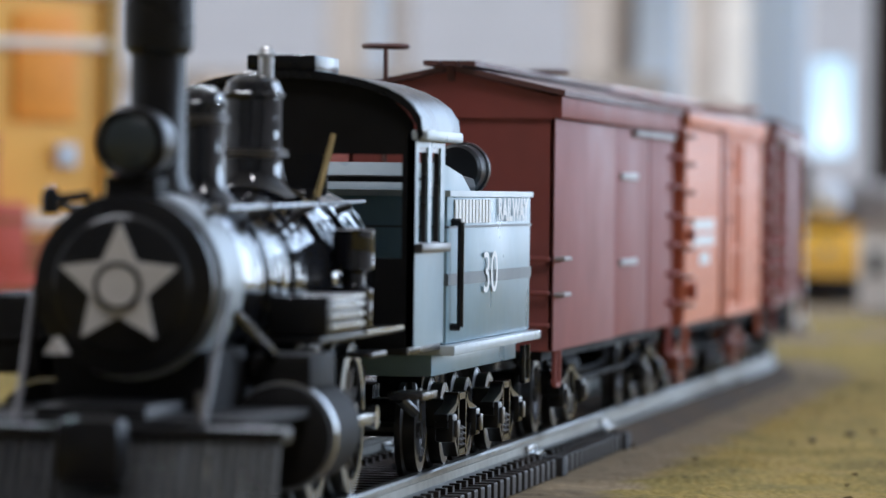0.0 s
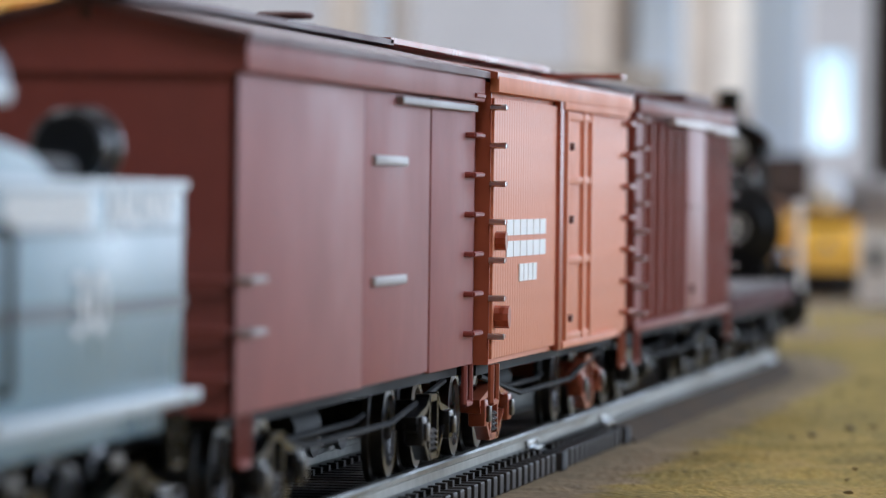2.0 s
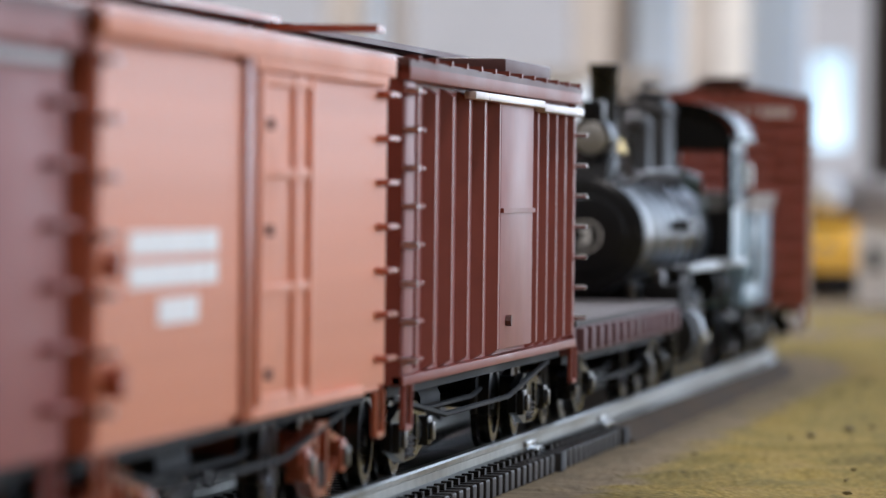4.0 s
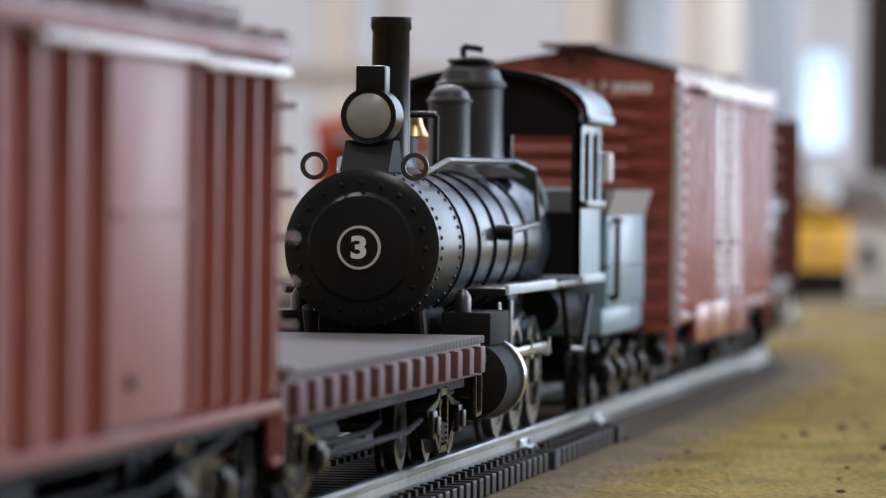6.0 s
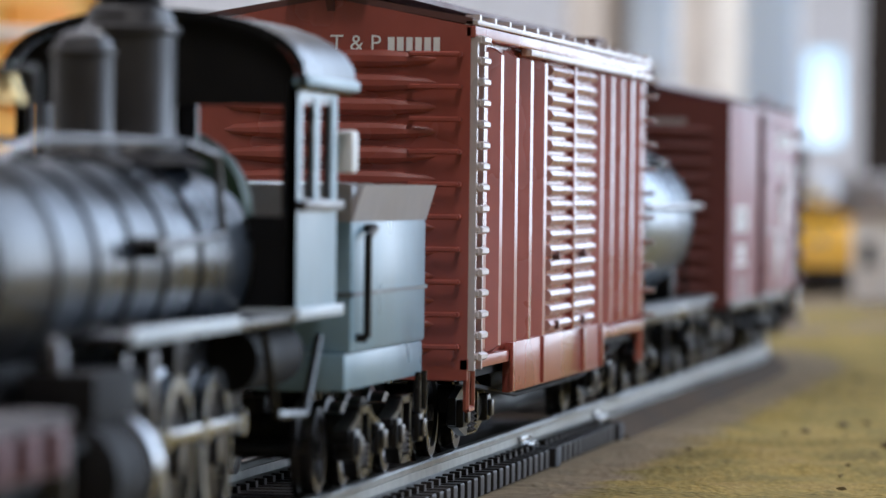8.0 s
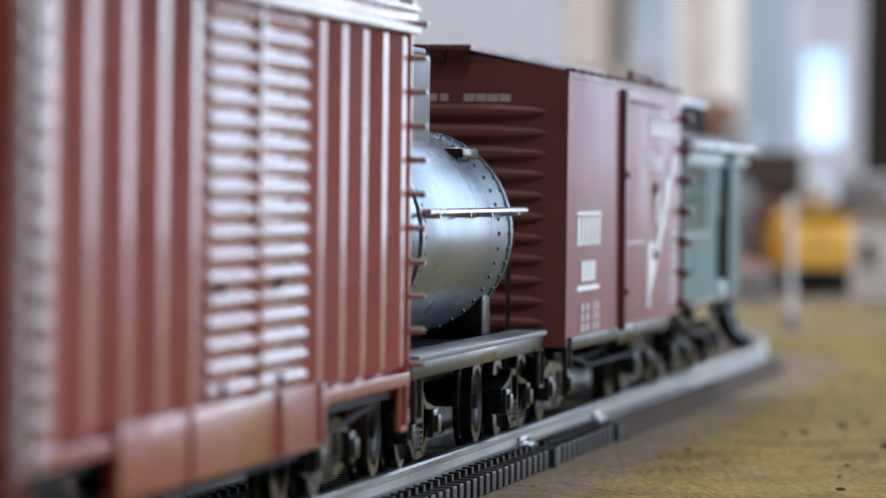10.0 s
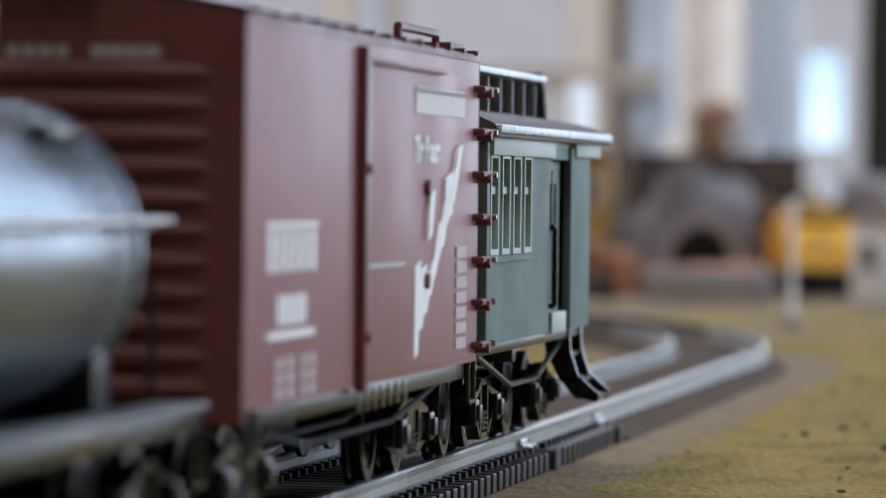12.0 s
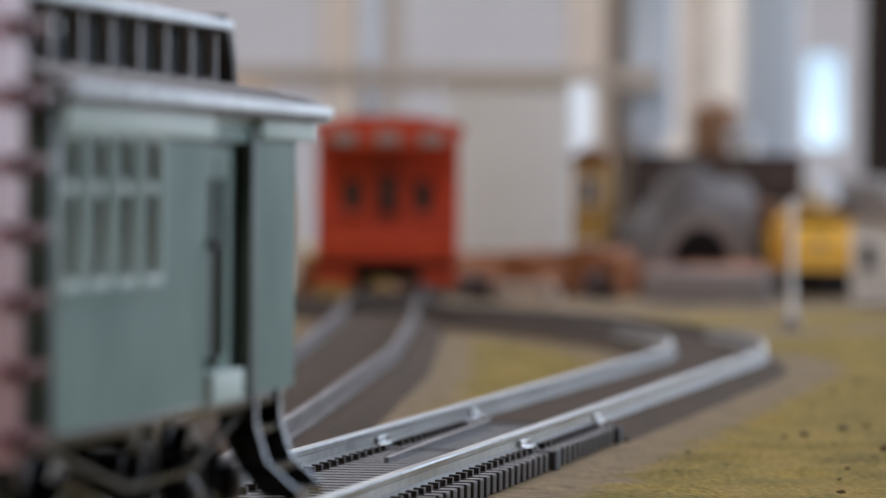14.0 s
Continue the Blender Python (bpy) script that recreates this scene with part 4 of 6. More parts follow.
def tank_car():
    f, r = 1511, 1611
    L, hw = r - f, 13.0
    h, c = L / 2, (f + r) / 2
    o = thing("tank_car", "silver tank car with riveted bands on a black frame", "tank car", "cars of the train")
    part("frame", box(box(B(), -hw, hw, -h, h, 9.6, 11.4, 0.2), -4, 4, -h, h, 6.8, 9.6), "satin", o)
    R, zc, a = 11.3, 23.2, 34.0
    prof = [(0, -a - 4.2), (R * 0.35, -a - 4.0), (R * 0.65, -a - 3.2), (R * 0.87, -a - 1.8), (R * 0.98, -a - 0.4), (R, -a + 0.6), (R, a - 0.6), (R * 0.98, a + 0.4), (R * 0.87, a + 1.8), (R * 0.65, a + 3.2), (R * 0.35, a + 4.0), (0, a + 4.2)]
    t = part("tank", lathe(B(), prof, (0, 0, zc), "Y", 48), "silver", o)
    for y in (-a + 1, a - 1):
        part("band", lathe(B(), [(R, -0.8), (R + 0.22, -0.8), (R + 0.22, 0.8), (R, 0.8)], (0, y, zc), "Y", 48), "silver", t)
    for y in (a - 2.6, a - 10.5, -a + 2.6):
        bm = B()
        for k in range(44):
            q = 2 * math.pi * k / 44
            bmesh.ops.create_icosphere(bm, subdivisions=1, radius=0.3, matrix=Matrix.Translation((R * math.cos(q), y, zc + R * math.sin(q))))
        part("rivets", bm, "gunmetal", t)
    part("dome", box(B(), -5.4, 5.4, 1552 - c, 1572 - c, zc + 8.6, 42.4, 0.5), "domegrey", o, "dark grey box-shaped dome")
    part("dome_lid", box(B(), -5.0, 5.0, 1553 - c, 1571 - c, 42.4, 43.2, 0.3), "domegrey", o)
    part("valve_cover", box(B(), 2.0, 8.6, a - 20, a - 8, zc + R * 0.72, zc + R * 0.72 + 1.2, 0.3), "satin", o)
    for s in (-1, 1):
        g = grab(o, [(s * (R + 0.2), -a - 1, zc + 2.6), (s * (R + 0.9), -a - 1, zc + 2.6), (s * (R + 0.9), a + 5.6, zc + 2.6)], "steel", 0.32, "handrail")
        for y in (-a + 4, -8, 8, a - 4):
            part("handrail_post", rod(B(), (s * (R - 0.4), y, zc + 2.2), (s * (R + 1.4), y, zc + 2.2), 0.28, 6), "steel", g)
        for y in (-a + 3, a - 3):
            part("saddle", box(B(), *sorted((s * 2, s * 9)), y - 3, y + 3, 11.4, 16.5, 0.3), "satin", o)
        part("walkway", box(B(), *sorted((s * 9.6, s * (hw + 0.6))), -h + 1, h - 1, 11.35, 11.95, 0.12), "deckgrey", o)
    for y in (-h + 3, h - 3):
        for s in (-1, 1):
            stirrup(o, s * hw, y, 9.6, "satin")
    bm = B()
    rod(bm, (9, h - 1, 12), (9, h - 1, 21), 0.3, 6)
    part("brake_staff", bm, "satin", o)
    for y in (-36, 36):
        truck(o, y, "satin", half=8.6, style="arch", wheels="steelwheel")
    coupler(o, -h, -1), coupler(o, h, 1)
    place(o, f, r, 36)


M["domegrey"] = mat("dark_grey_dome", (0.075, 0.072, 0.07), 0.48)
M["deckgrey"] = mat("grey_walkway", (0.12, 0.128, 0.135), 0.4, 0.2)


def plum_boxcar():
    f, r = 1616, 1746.5
    L, hw, z0, z1 = r - f, 15.0, 10.8, 41.2
    h, c = L / 2, (f + r) / 2
    o = thing("boxcar", "smooth plum-brown boxcar with white lettering and slanting emblem", "boxcar", "cars of the train")
    part("body", box(B(), -hw, hw, -h + 0.8, h - 0.4, z0, z1, 0.1), "plum", o)
    d0, d1 = 1671.5 - c, 1722 - c
    for s in (-1, 1):
        d = part("door", box(B(), *sorted((s * hw, s * (hw + 0.45))), d0, d1 + 20, z0 + 0.6, z1 - 1.8, 0.1), "plum", o)
        part("door_edge", box(B(), *sorted((s * hw, s * (hw + 0.95))), d0 - 2.2, d0, z0 - 0.4, z1 - 0.4, 0.15), "plumdark", o)
        part("door_rail", box(B(), *sorted((s * (hw + 0.4), s * (hw + 0.7))), d0, d0 + 22, 21.2, 21.6), "greybar", d)
        part("door_track", box(B(), *sorted((s * (hw + 0.2), s * (hw + 1.0))), d0, d0 + 46, z1 - 1.9, z1 - 1.3, 0.1), "plum", o)
        for z in (15.2, 30.0):
            part("door_bolt", rod(B(), (s * hw, d0 - 1, z), (s * (hw + 1.3), d0 - 1, z), 0.5, 8), "plumdark", d)
        part("sill", box(B(), *sorted((s * (hw - 1.4), s * (hw - 0.4))), -h + 1, h - 1, z0 - 1.6, z0, 0.1), "satin", o)
    for e in (-1, 1):
        y0, y1 = sorted((e * (h - 0.8), e * h))
        part("end_wall", prism(B(), [(-hw, z0 - 1), (hw, z0 - 1), (hw, z1), (0, z1 + 2.4), (-hw, z1)], y0, y1), "enddark", o)
        for k in range(11):
            z = z0 + 1.8 + k * 2.45
            part("end_rib", lathe(B(), [(0, -hw + 2.2), (0.6, -hw + 3.8), (1.05, -hw * 0.4), (1.05, hw * 0.4), (0.6, hw - 3.8), (0, hw - 2.2)], (0, e * (h - 0.1), z), "X", 10), "enddark", o)
    bars("lettering", o, -h - 0.15, -1.5, z1 - 2.5, 5.2, 0.9, 4, rot=0, material="greybar")
    bars("lettering", o, -h - 0.15, 5.5, z1 - 2.5, 5.6, 0.9, 4, rot=0, material="greybar", gap=0.1)
    part("roof", prism(B(), gable(hw, z1, 2.3, 0.1), -h, h), "plumdark", o)
    bm = B()
    for k in range(14):
        y = -h + 4 + k * (L - 8) / 13
        box(bm, hw - 0.9, hw + 0.4, y - 0.5, y + 0.5, z1 + 0.6, z1 + 1.1)
    part("roof_seams", bm, "plumdark", o)
    running_board(o, L, z1 + 3.0, "plumdark", 4.0)
    part("roof_hatch_rail", bar(B(), [(11, h - 29, z1 + 0.6), (11, h - 29, z1 + 2.8), (11, h - 4, z1 + 2.8), (11, h - 4, z1 + 0.6)], 0.45, 6), "plumdark", o)
    part("roof_platform", box(B(), 8, 14, h - 14, h - 0.5, z1 + 1.1, z1 + 1.7), "plumdark", o)
    for k in range(7):
        z = 12.6 + 4.3 * k
        grab(o, [(hw - 0.2, h - 7.2, z), (hw + 1.3, h - 7.2, z), (hw + 1.3, h - 0.4, z), (hw - 0.2, h - 0.4, z)], "plumdark", 0.34)
        part("bolt", rod(B(), (hw - 0.5, h - 4, z - 0.4), (hw + 1.9, h - 4, z - 0.4), 0.5, 8), "plumdark", o)
        part("bolt", rod(B(), (hw - 0.5, h + 0.2, z), (hw + 1.9, h + 0.2, z), 0.32, 6), "steel", o)
    x = hw + 0.02
    bars("lettering", o, x, 1637 - c, 23.2, 24, 3.4, 6, gap=0.42)
    bars("lettering", o, x, 1637 - c, 25.3, 24, 0.4, 1, gap=0)
    bars("lettering", o, x, 1637 - c, 18.4, 14, 2.4, 5, gap=0.3)
    bars("lettering", o, x, 1637 - c, 16.4, 22, 0.6, 1, gap=0)
    bars("lettering", o, x, 1634 - c, 12.9, 10, 3.6, 2, rows=3, material="fadewhite", gap=0.3)
    bars("lettering", o, x, 1645 - c, 12.9, 8, 3.6, 2, rows=3, material="fadewhite", gap=0.3)
    xd = hw + 0.47
    bars("lettering", o, xd, 1716 - c, 36.6, 32, 2.5, 21, gap=0.34)
    bars("lettering", o, xd, 1716 - c, 37.5, 32, 0.35, 1, gap=0)
    words("lettering", "The Route", 3.4, o, (xd + 0.1, 1707.5 - c, 31.9), (90, 0, 90), wide=1.1, bold=0.13)
    bars("lettering", o, xd, 1731 - c, 17.6, 8, 10.5, 1, rows=7, material="fadewhite", gap=0.1)
    # slanting white streak emblem in brush strokes: foot and head of each (y from, y to, z)
    strokes = (((1700.9, 1702.3, 12.4), (1701.2, 1703.4, 21.6)), ((1703.0, 1705.0, 14.8), (1704.2, 1707.2, 21.2)), ((1705.4, 1707.4, 16.2), (1707.8, 1711.0, 20.8)),
               ((1707.8, 1709.8, 17.8), (1711.4, 1714.0, 22.0)), ((1710.0, 1712.0, 19.4), (1714.2, 1717.0, 23.6)), ((1712.4, 1714.6, 21.8), (1715.4, 1718.0, 25.6)),
               ((1715.2, 1717.2, 22.4), (1718.2, 1720.4, 27.4)), ((1718.6, 1719.8, 24.6), (1719.0, 1720.8, 29.8)), ((1720.2, 1722.0, 25.4), (1721.4, 1724.0, 30.2)),
               ((1721.8, 1723.4, 26.6), (1724.2, 1726.2, 30.8)), ((1723.2, 1724.8, 28.0), (1726.4, 1728.4, 32.8)), ((1707.2, 1708.4, 23.4), (1708.0, 1710.0, 28.2)))
    for k, ((a0, a1, za), (b0, b1, zb)) in enumerate(strokes):
        part("emblem_stroke", xprism(B(), [(a0 - 0.4 - c, za), (a1 + 0.7 - c, za + 0.5), (b1 + 1.0 - c, zb), (b0 - 0.4 - c, zb - 0.6)], xd, xd + 0.08 + 0.03 * k), "white", o)
    for z in (28.4, 19.6):
        part("door_lock", rod(B(), (hw, 1707 - c, z), (hw + 1.0, 1707 - c, z), 0.75, 10), "plumdark", o)
    for y in (-h + 3.4, h - 3.4):
        for s in (-1, 1):
            stirrup(o, s * (hw - 0.2), y, z0, "satin")
    under(o, L, hw, z0)
    for k in range(7):
        y = d0 + 2 + k * 4.4
        part("sill_bracket", box(B(), hw - 2.0, hw - 0.3, y, y + 2.4, z0 - 2.4, z0 - 0.2, 0.2), "satin", o)
    for y in (-46, 46):
        truck(o, y, "satin", style="cast")
    coupler(o, -h, -1), coupler(o, h, 1)
    place(o, f, r, 46)


M["plumdark"] = mat("dark_plum", (0.12, 0.028, 0.03), 0.4)
# darker than the sides: the shade on the car's ends is in this colour
M["enddark"] = mat("shaded_red_end", (0.12, 0.028, 0.022), 0.5)
M["fadewhite"] = mat("faded_lettering", (0.46, 0.37, 0.37), 0.5)


def combine_car():
    f, r = 1757, 1850
    L, hw, z0, z1 = r - f, 14.2, 12.0, 33.2
    h, c = L / 2, (f + r) / 2
    o = thing("combine_car", "short grey-green wooden passenger car with clerestory roof", "passenger car", "cars of the train")
    part("floor_frame", box(B(), -hw + 0.6, hw - 0.6, -h + 0.3, h - 0.3, z0 - 1.2, z0, 0.1), "satin", o)
    wins = [1763.5 + 9.0 * k for k in range(4)]
    for s in (-1, 1):
        x0, x1 = sorted((s * (hw - 1.0), s * hw))
        side = part("side_wall", box(B(), x0, x1, -h, 1811 - c, z0, 21.4), "green", o)
        part("window_header", box(B(), x0, x1, -h, 1811 - c, 32.2, z1), "green", side)
        edges = [1757] + [w for k in wins for w in (k - 3.1, k + 3.1)] + [1811]
        for a, b in zip(edges[0::2], edges[1::2]):
            part("window_pier", box(B(), x0, x1, a - c, b - c, 21.4, 32.2), "green", side)
        part("end_panel", box(B(), x0, x1, 1831 - c, h, z0, z1), "green", o)
        part("door_header", box(B(), x0, x1, 1811 - c, 1831 - c, 31.8, z1), "green", o)
        for w in wins:
            wf = part("window", box(B(), *sorted((s * (hw - 0.75), s * (hw - 0.6))), w - c - 3.1, w - c + 3.1, 21.4, 32.2), "darkpane", o)
            part("window_bar", box(B(), *sorted((s * (hw - 0.6), s * (hw - 0.1))), w - c - 3.1, w - c + 3.1, 27.8, 28.6), "palegreen", wf)
            part("window_frame", frame_bm(s, hw - 0.55, hw + 0.22, w - c - 3.1, w - c + 3.1, 21.4, 32.2, 0.6), "palegreen", wf)
        part("belt_rail", box(B(), *sorted((s * hw, s * (hw + 0.3))), 1759.5 - c, 1797 - c, 20.6, 21.2), "green", o)
        # shade of the door recess is put into its darker green
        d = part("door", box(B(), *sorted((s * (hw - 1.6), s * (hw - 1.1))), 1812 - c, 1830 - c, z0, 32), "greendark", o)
        part("door_panel", frame_bm(s, hw - 1.15, hw - 0.7, 1813 - c, 1825 - c, z0 + 1, 31.4, 2.4), "green", d)
        part("door_window", box(B(), *sorted((s * (hw - 1.1), s * (hw - 0.8))), 1815 - c, 1822 - c, 23.5, 30.5), "darkpane", d)
        part("door_mullion", box(B(), *sorted((s * (hw - 1.0), s * (hw - 0.6))), 1818 - c, 1819 - c, 23.5, 30.5), "green", d)
        grab(d, [(s * (hw - 0.8), 1812.5 - c, 15), (s * (hw + 0.5), 1812.5 - c, 15), (s * (hw + 0.5), 1812.5 - c, 24), (s * (hw - 0.8), 1812.5 - c, 24)], "satin", 0.32)
        part("kick_plate", box(B(), *sorted((s * (hw - 1.0), s * (hw + 0.1))), 1814 - c, 1827 - c, z0 - 0.2, z0 + 2.2, 0.1), "palegreen", d)
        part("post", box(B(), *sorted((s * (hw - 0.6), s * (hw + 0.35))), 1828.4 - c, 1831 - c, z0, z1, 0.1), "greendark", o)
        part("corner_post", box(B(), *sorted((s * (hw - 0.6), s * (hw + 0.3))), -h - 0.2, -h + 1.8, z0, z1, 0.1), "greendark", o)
        part("letter_board", box(B(), *sorted((s * (hw - 0.4), s * (hw + 0.7))), -h + 2, 1811 - c, 31.9, 34.8, 0.15), "palegreen", o)
        part("letter_board", box(B(), *sorted((s * (hw - 0.4), s * (hw + 0.7))), 1831 - c, h + 5, 32.2, 34.8, 0.15), "palegreen", o)
        part("letter_board", box(B(), *sorted((s * (hw - 1.4), s * (hw - 0.2))), 1811 - c, 1831 - c, 33.0, 34.8, 0.15), "palegreen", o)
        # steps curving down at the open platform
        out = [(10.6, z0), (13.8, z0), (14.0, 9.2), (14.9, 6.4), (17.4, 4.2), (17.2, 3.2), (14.4, 3.9), (12.4, 6.4), (11.0, 9.4)]
        st = part("steps", prism(B(), [(s * x, z) for x, z in out], 1834 - c, 1835.2 - c), "satin", o, "black curved entrance steps")
        part("step_side", prism(B(), [(s * x, z) for x, z in out], 1845 - c, 1846.2 - c), "satin", st)
        for x, z in ((12.6, 8.6), (14.2, 5.6), (16.2, 3.6)):
            part("tread", box(B(), *sorted((s * (x - 1.6), s * (x + 1.2))), 1834 - c, 1846 - c, z, z + 0.5), "satin", st)
    for e in (-1, 1):
        y0, y1 = sorted((e * (h - 1), e * h))
        # front end gets a darker green for its shade, rear end the plain one
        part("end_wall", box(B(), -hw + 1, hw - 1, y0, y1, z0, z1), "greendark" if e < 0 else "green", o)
    # roof: curved lower deck and a raised clerestory with its row of lights
    out = []
    for k in range(13):
        a = math.pi * k / 12
        out.append(((hw + 1.6) * math.cos(a), 34.4 + 3.0 * math.sin(a)))
    part("roof", prism(B(), out + [(-hw - 1.6, 33.8), (hw + 1.6, 33.8)], -h - 1, h + 7), "roofgrey", o)
    part("roof_edge", box(B(), hw + 1.0, hw + 1.9, -h - 1, h + 7, 34.2, 35.1, 0.2), "paleedge", o)
    part("roof_edge", box(B(), -hw - 1.9, -hw - 1.0, -h - 1, h + 7, 34.2, 35.1, 0.2), "paleedge", o)
    cw, ca, cb = 7.2, -h + 0, h + 0.5
    part("clerestory_core", box(B(), -cw + 0.9, cw - 0.9, ca, cb - 1, 36.2, 41.4), "darkpane", o)
    for s in (-1, 1):
        bm = B()
        box(bm, *sorted((s * (cw - 0.9), s * cw)), ca, cb, 36.4, 37.2)
        box(bm, *sorted((s * (cw - 0.9), s * cw)), ca, cb, 41.1, 41.6)
        part("clerestory_wall", bm, "roofgrey", o)
        n = 9
        for k in range(n + 1):
            y = ca + k * (cb - ca) / n
            part("mullion", box(B(), *sorted((s * (cw - 0.9), s * (cw + 0.1))), y - 0.4, y + 0.4, 37.1, 41.2), "palemullion", o)
    out = [((cw + 1.2) * math.cos(math.pi * k / 10), 41.5 + 1.6 * math.sin(math.pi * k / 10)) for k in range(11)]
    bm = prism(B(), out, ca - 1, cb + 1)
    part("clerestory_roof", bm, "roofgrey", o)
    bm = B()
    pr = [(cb + 0.5, 42.6), (cb + 3.5, 41.4), (cb + 5.6, 38.6), (cb + 6.0, 36.6), (cb + 4.8, 36.6), (cb + 2.6, 40.2), (cb + 0.5, 41.6)]
    xprism(bm, pr, -cw - 0.8, cw + 0.8)
    part("roof_end", bm, "roofgrey", o)
    # only on the window side: a pale strip painted as the roof's lit edge
    part("roof_edge", box(B(), cw + 0.4, cw + 1.4, ca - 1, cb + 1, 41.3, 42.1, 0.2), "paleedge", o)
    part("platform", box(B(), -hw + 2, hw - 2, h, h + 6, z0 - 1.4, z0 - 0.4, 0.1), "satin", o)
    bm = B()
    for x in (-8, 8):
        rod(bm, (x, h + 5.6, z0 - 0.5), (x, h + 5.6, 20), 0.3, 6)
    bar(bm, [(-8, h + 5.6, 20), (8, h + 5.6, 20)], 0.3, 6)
    part("platform_rail", bm, "satin", o)
    part("needle_beam", box(B(), -hw + 1, hw - 1.5, -12, -9, 9.2, 11, 0.2), "satin", o)
    for s in (-1, 1):
        bm = bar(B(), [(s * (hw - 1.5), -h + 4, z0 - 1), (s * (hw - 1.5), -14, 6.8), (s * (hw - 1.5), 8, 6.8), (s * (hw - 1.5), h - 12, z0 - 1)], 0.35, 6)
        part("truss_rod", bm, "satin", o)
    for y in (-26, 24):
        truck(o, y, "satin", half=8.6, style="arch")
    coupler(o, -h, -1), coupler(o, h + 5, 1)
    place(o, f, r, 25)


M["darkpane"] = mat("unlit_window", (0.014, 0.017, 0.018), 0.7)
M["darkpane"].node_tree.nodes["Principled BSDF"].inputs["Specular IOR Level"].default_value = 0.15
M["palegreen"] = mat("pale_green_trim", (0.38, 0.47, 0.44), 0.45)
# blue-white colour carries the daylight caught along roof, cab and tender edges
M["paleedge"] = mat("lit_pale_edge", (0.50, 0.56, 0.60), 0.3)
M["palemullion"] = mat("weathered_pale_mullion", (0.38, 0.36, 0.35), 0.55, vary=0.25)
M["roofgrey"] = mat("weathered_grey_roof", (0.075, 0.066, 0.064), 0.65, vary=0.35)


def frame_bm(s, xa, xb, y0, y1, z0, z1, w):
    bm = B()
    x0, x1 = sorted((s * xa, s * xb))
    box(bm, x0, x1, y0, y0 + w, z0, z1)
    box(bm, x0, x1, y1 - w, y1, z0, z1)
    box(bm, x0, x1, y0 + w, y1 - w, z0, z0 + w)
    box(bm, x0, x1, y0 + w, y1 - w, z1 - w, z1)
    return bm


oxide_boxcar()
orange_boxcar()
ribbed_boxcar()
flat_car()
steel_boxcar()
tank_car()
plum_boxcar()
combine_car()


# ---- the locomotives ----
M["ringgrey"] = mat("pale_grey_smokebox_band", (0.30, 0.33, 0.35), 0.35, 0.3, vary=0.15)
M["starwhite"] = mat("dull_silver_star", (0.6, 0.58, 0.56), 0.45, 0.0, vary=0.12)
M["cabgreen"] = mat("dark_green_backhead", (0.02, 0.05, 0.025), 0.5)
RODS = []
M["tyresteel"] = mat("worn_bright_tyre", (0.30, 0.31, 0.32), 0.25, 0.9, vary=0.25)


def drivers(parent, ys, r, material, gauge=8.2, spokes=12):
    """Driving axles, each with two tyres, spokes and counterweights, coupled by side rods."""
    bm = rod(B(), (-gauge, 0, 0), (gauge, 0, 0), 1.0, 10)
    for s in (-1, 1):
        lathe(bm, [(0, s * 0.8), (r * 0.22, s * 0.7), (r * 0.24, -s * 1.0)], (s * gauge, 0, 0), "X", 16)
        rod(bm, (s * gauge, r * 0.45, 0), (s * (gauge + 2.0), r * 0.45, 0), 0.7, 10)
    axle = finish(bm, "driving_wheelset")
    spoke = finish(rod(B(), (0, r * 0.18, 0), (0, r * 0.84, 0), 0.42, 6), "spoke")
    axle.materials.append(M[material])
    spoke.materials.append(M[material])
    tyre, weight = {}, {}
    for s in (-1, 1):
        prof = [(r * 0.8, -0.9), (r * 0.8, 0.35), (r, 0.3), (r, -0.9), (r + 0.55, -1.1), (r + 0.55, -1.7), (r * 0.8, -1.7), (r * 0.8, -0.9)]
        tyre[s] = finish(lathe(B(), [(a, h * s) for a, h in prof], (s * gauge, 0, 0), "X", 36), "tyre")
        tyre[s].materials.append(M["tyresteel"])
        arc = [(r * 0.8 * math.cos(math.pi + a), r * 0.8 * math.sin(math.pi + a)) for a in [(-0.6 + 0.2 * i) for i in range(7)]]
        weight[s] = finish(xprism(B(), arc, s * gauge - s * 0.8, s * gauge + s * 0.2), "counterweight")
        weight[s].materials.append(M[material])
    for y in ys:
        o = new("driving_wheelset", axle)
        o.parent = parent
        o.location = (0, y * MM, r * MM)
        WHEELS.append((o, (0, y * MM, r * MM), r * MM))
        for s in (-1, 1):
            pieces("tyre", tyre[s], o, (0, 0, 0))
            pieces("counterweight", weight[s], o, (0, 0, 0))
            for k in range(spokes):
                q = pieces("spoke", spoke, o, (0, 0, 0))
                q.matrix_basis = pose(s * (gauge - 0.4) * MM, 0, 0, 360 * k / spokes, 0, 0)
    for s in (-1, 1):
        bm = B()
        x0, x1 = sorted((s * 9.6, s * 10.3))
        box(bm, x0, x1, ys[0], ys[-1], -0.55, 0.55, 0.15)
        for y in ys:
            rod(bm, (x0 - 0.1, y, 0), (x1 + 0.1, y, 0), 1.1, 14)
        o = part("side_rod", bm, "steel", parent, "bright steel side rod")
        RODS.append((o, r * MM, r * 0.45 * MM))


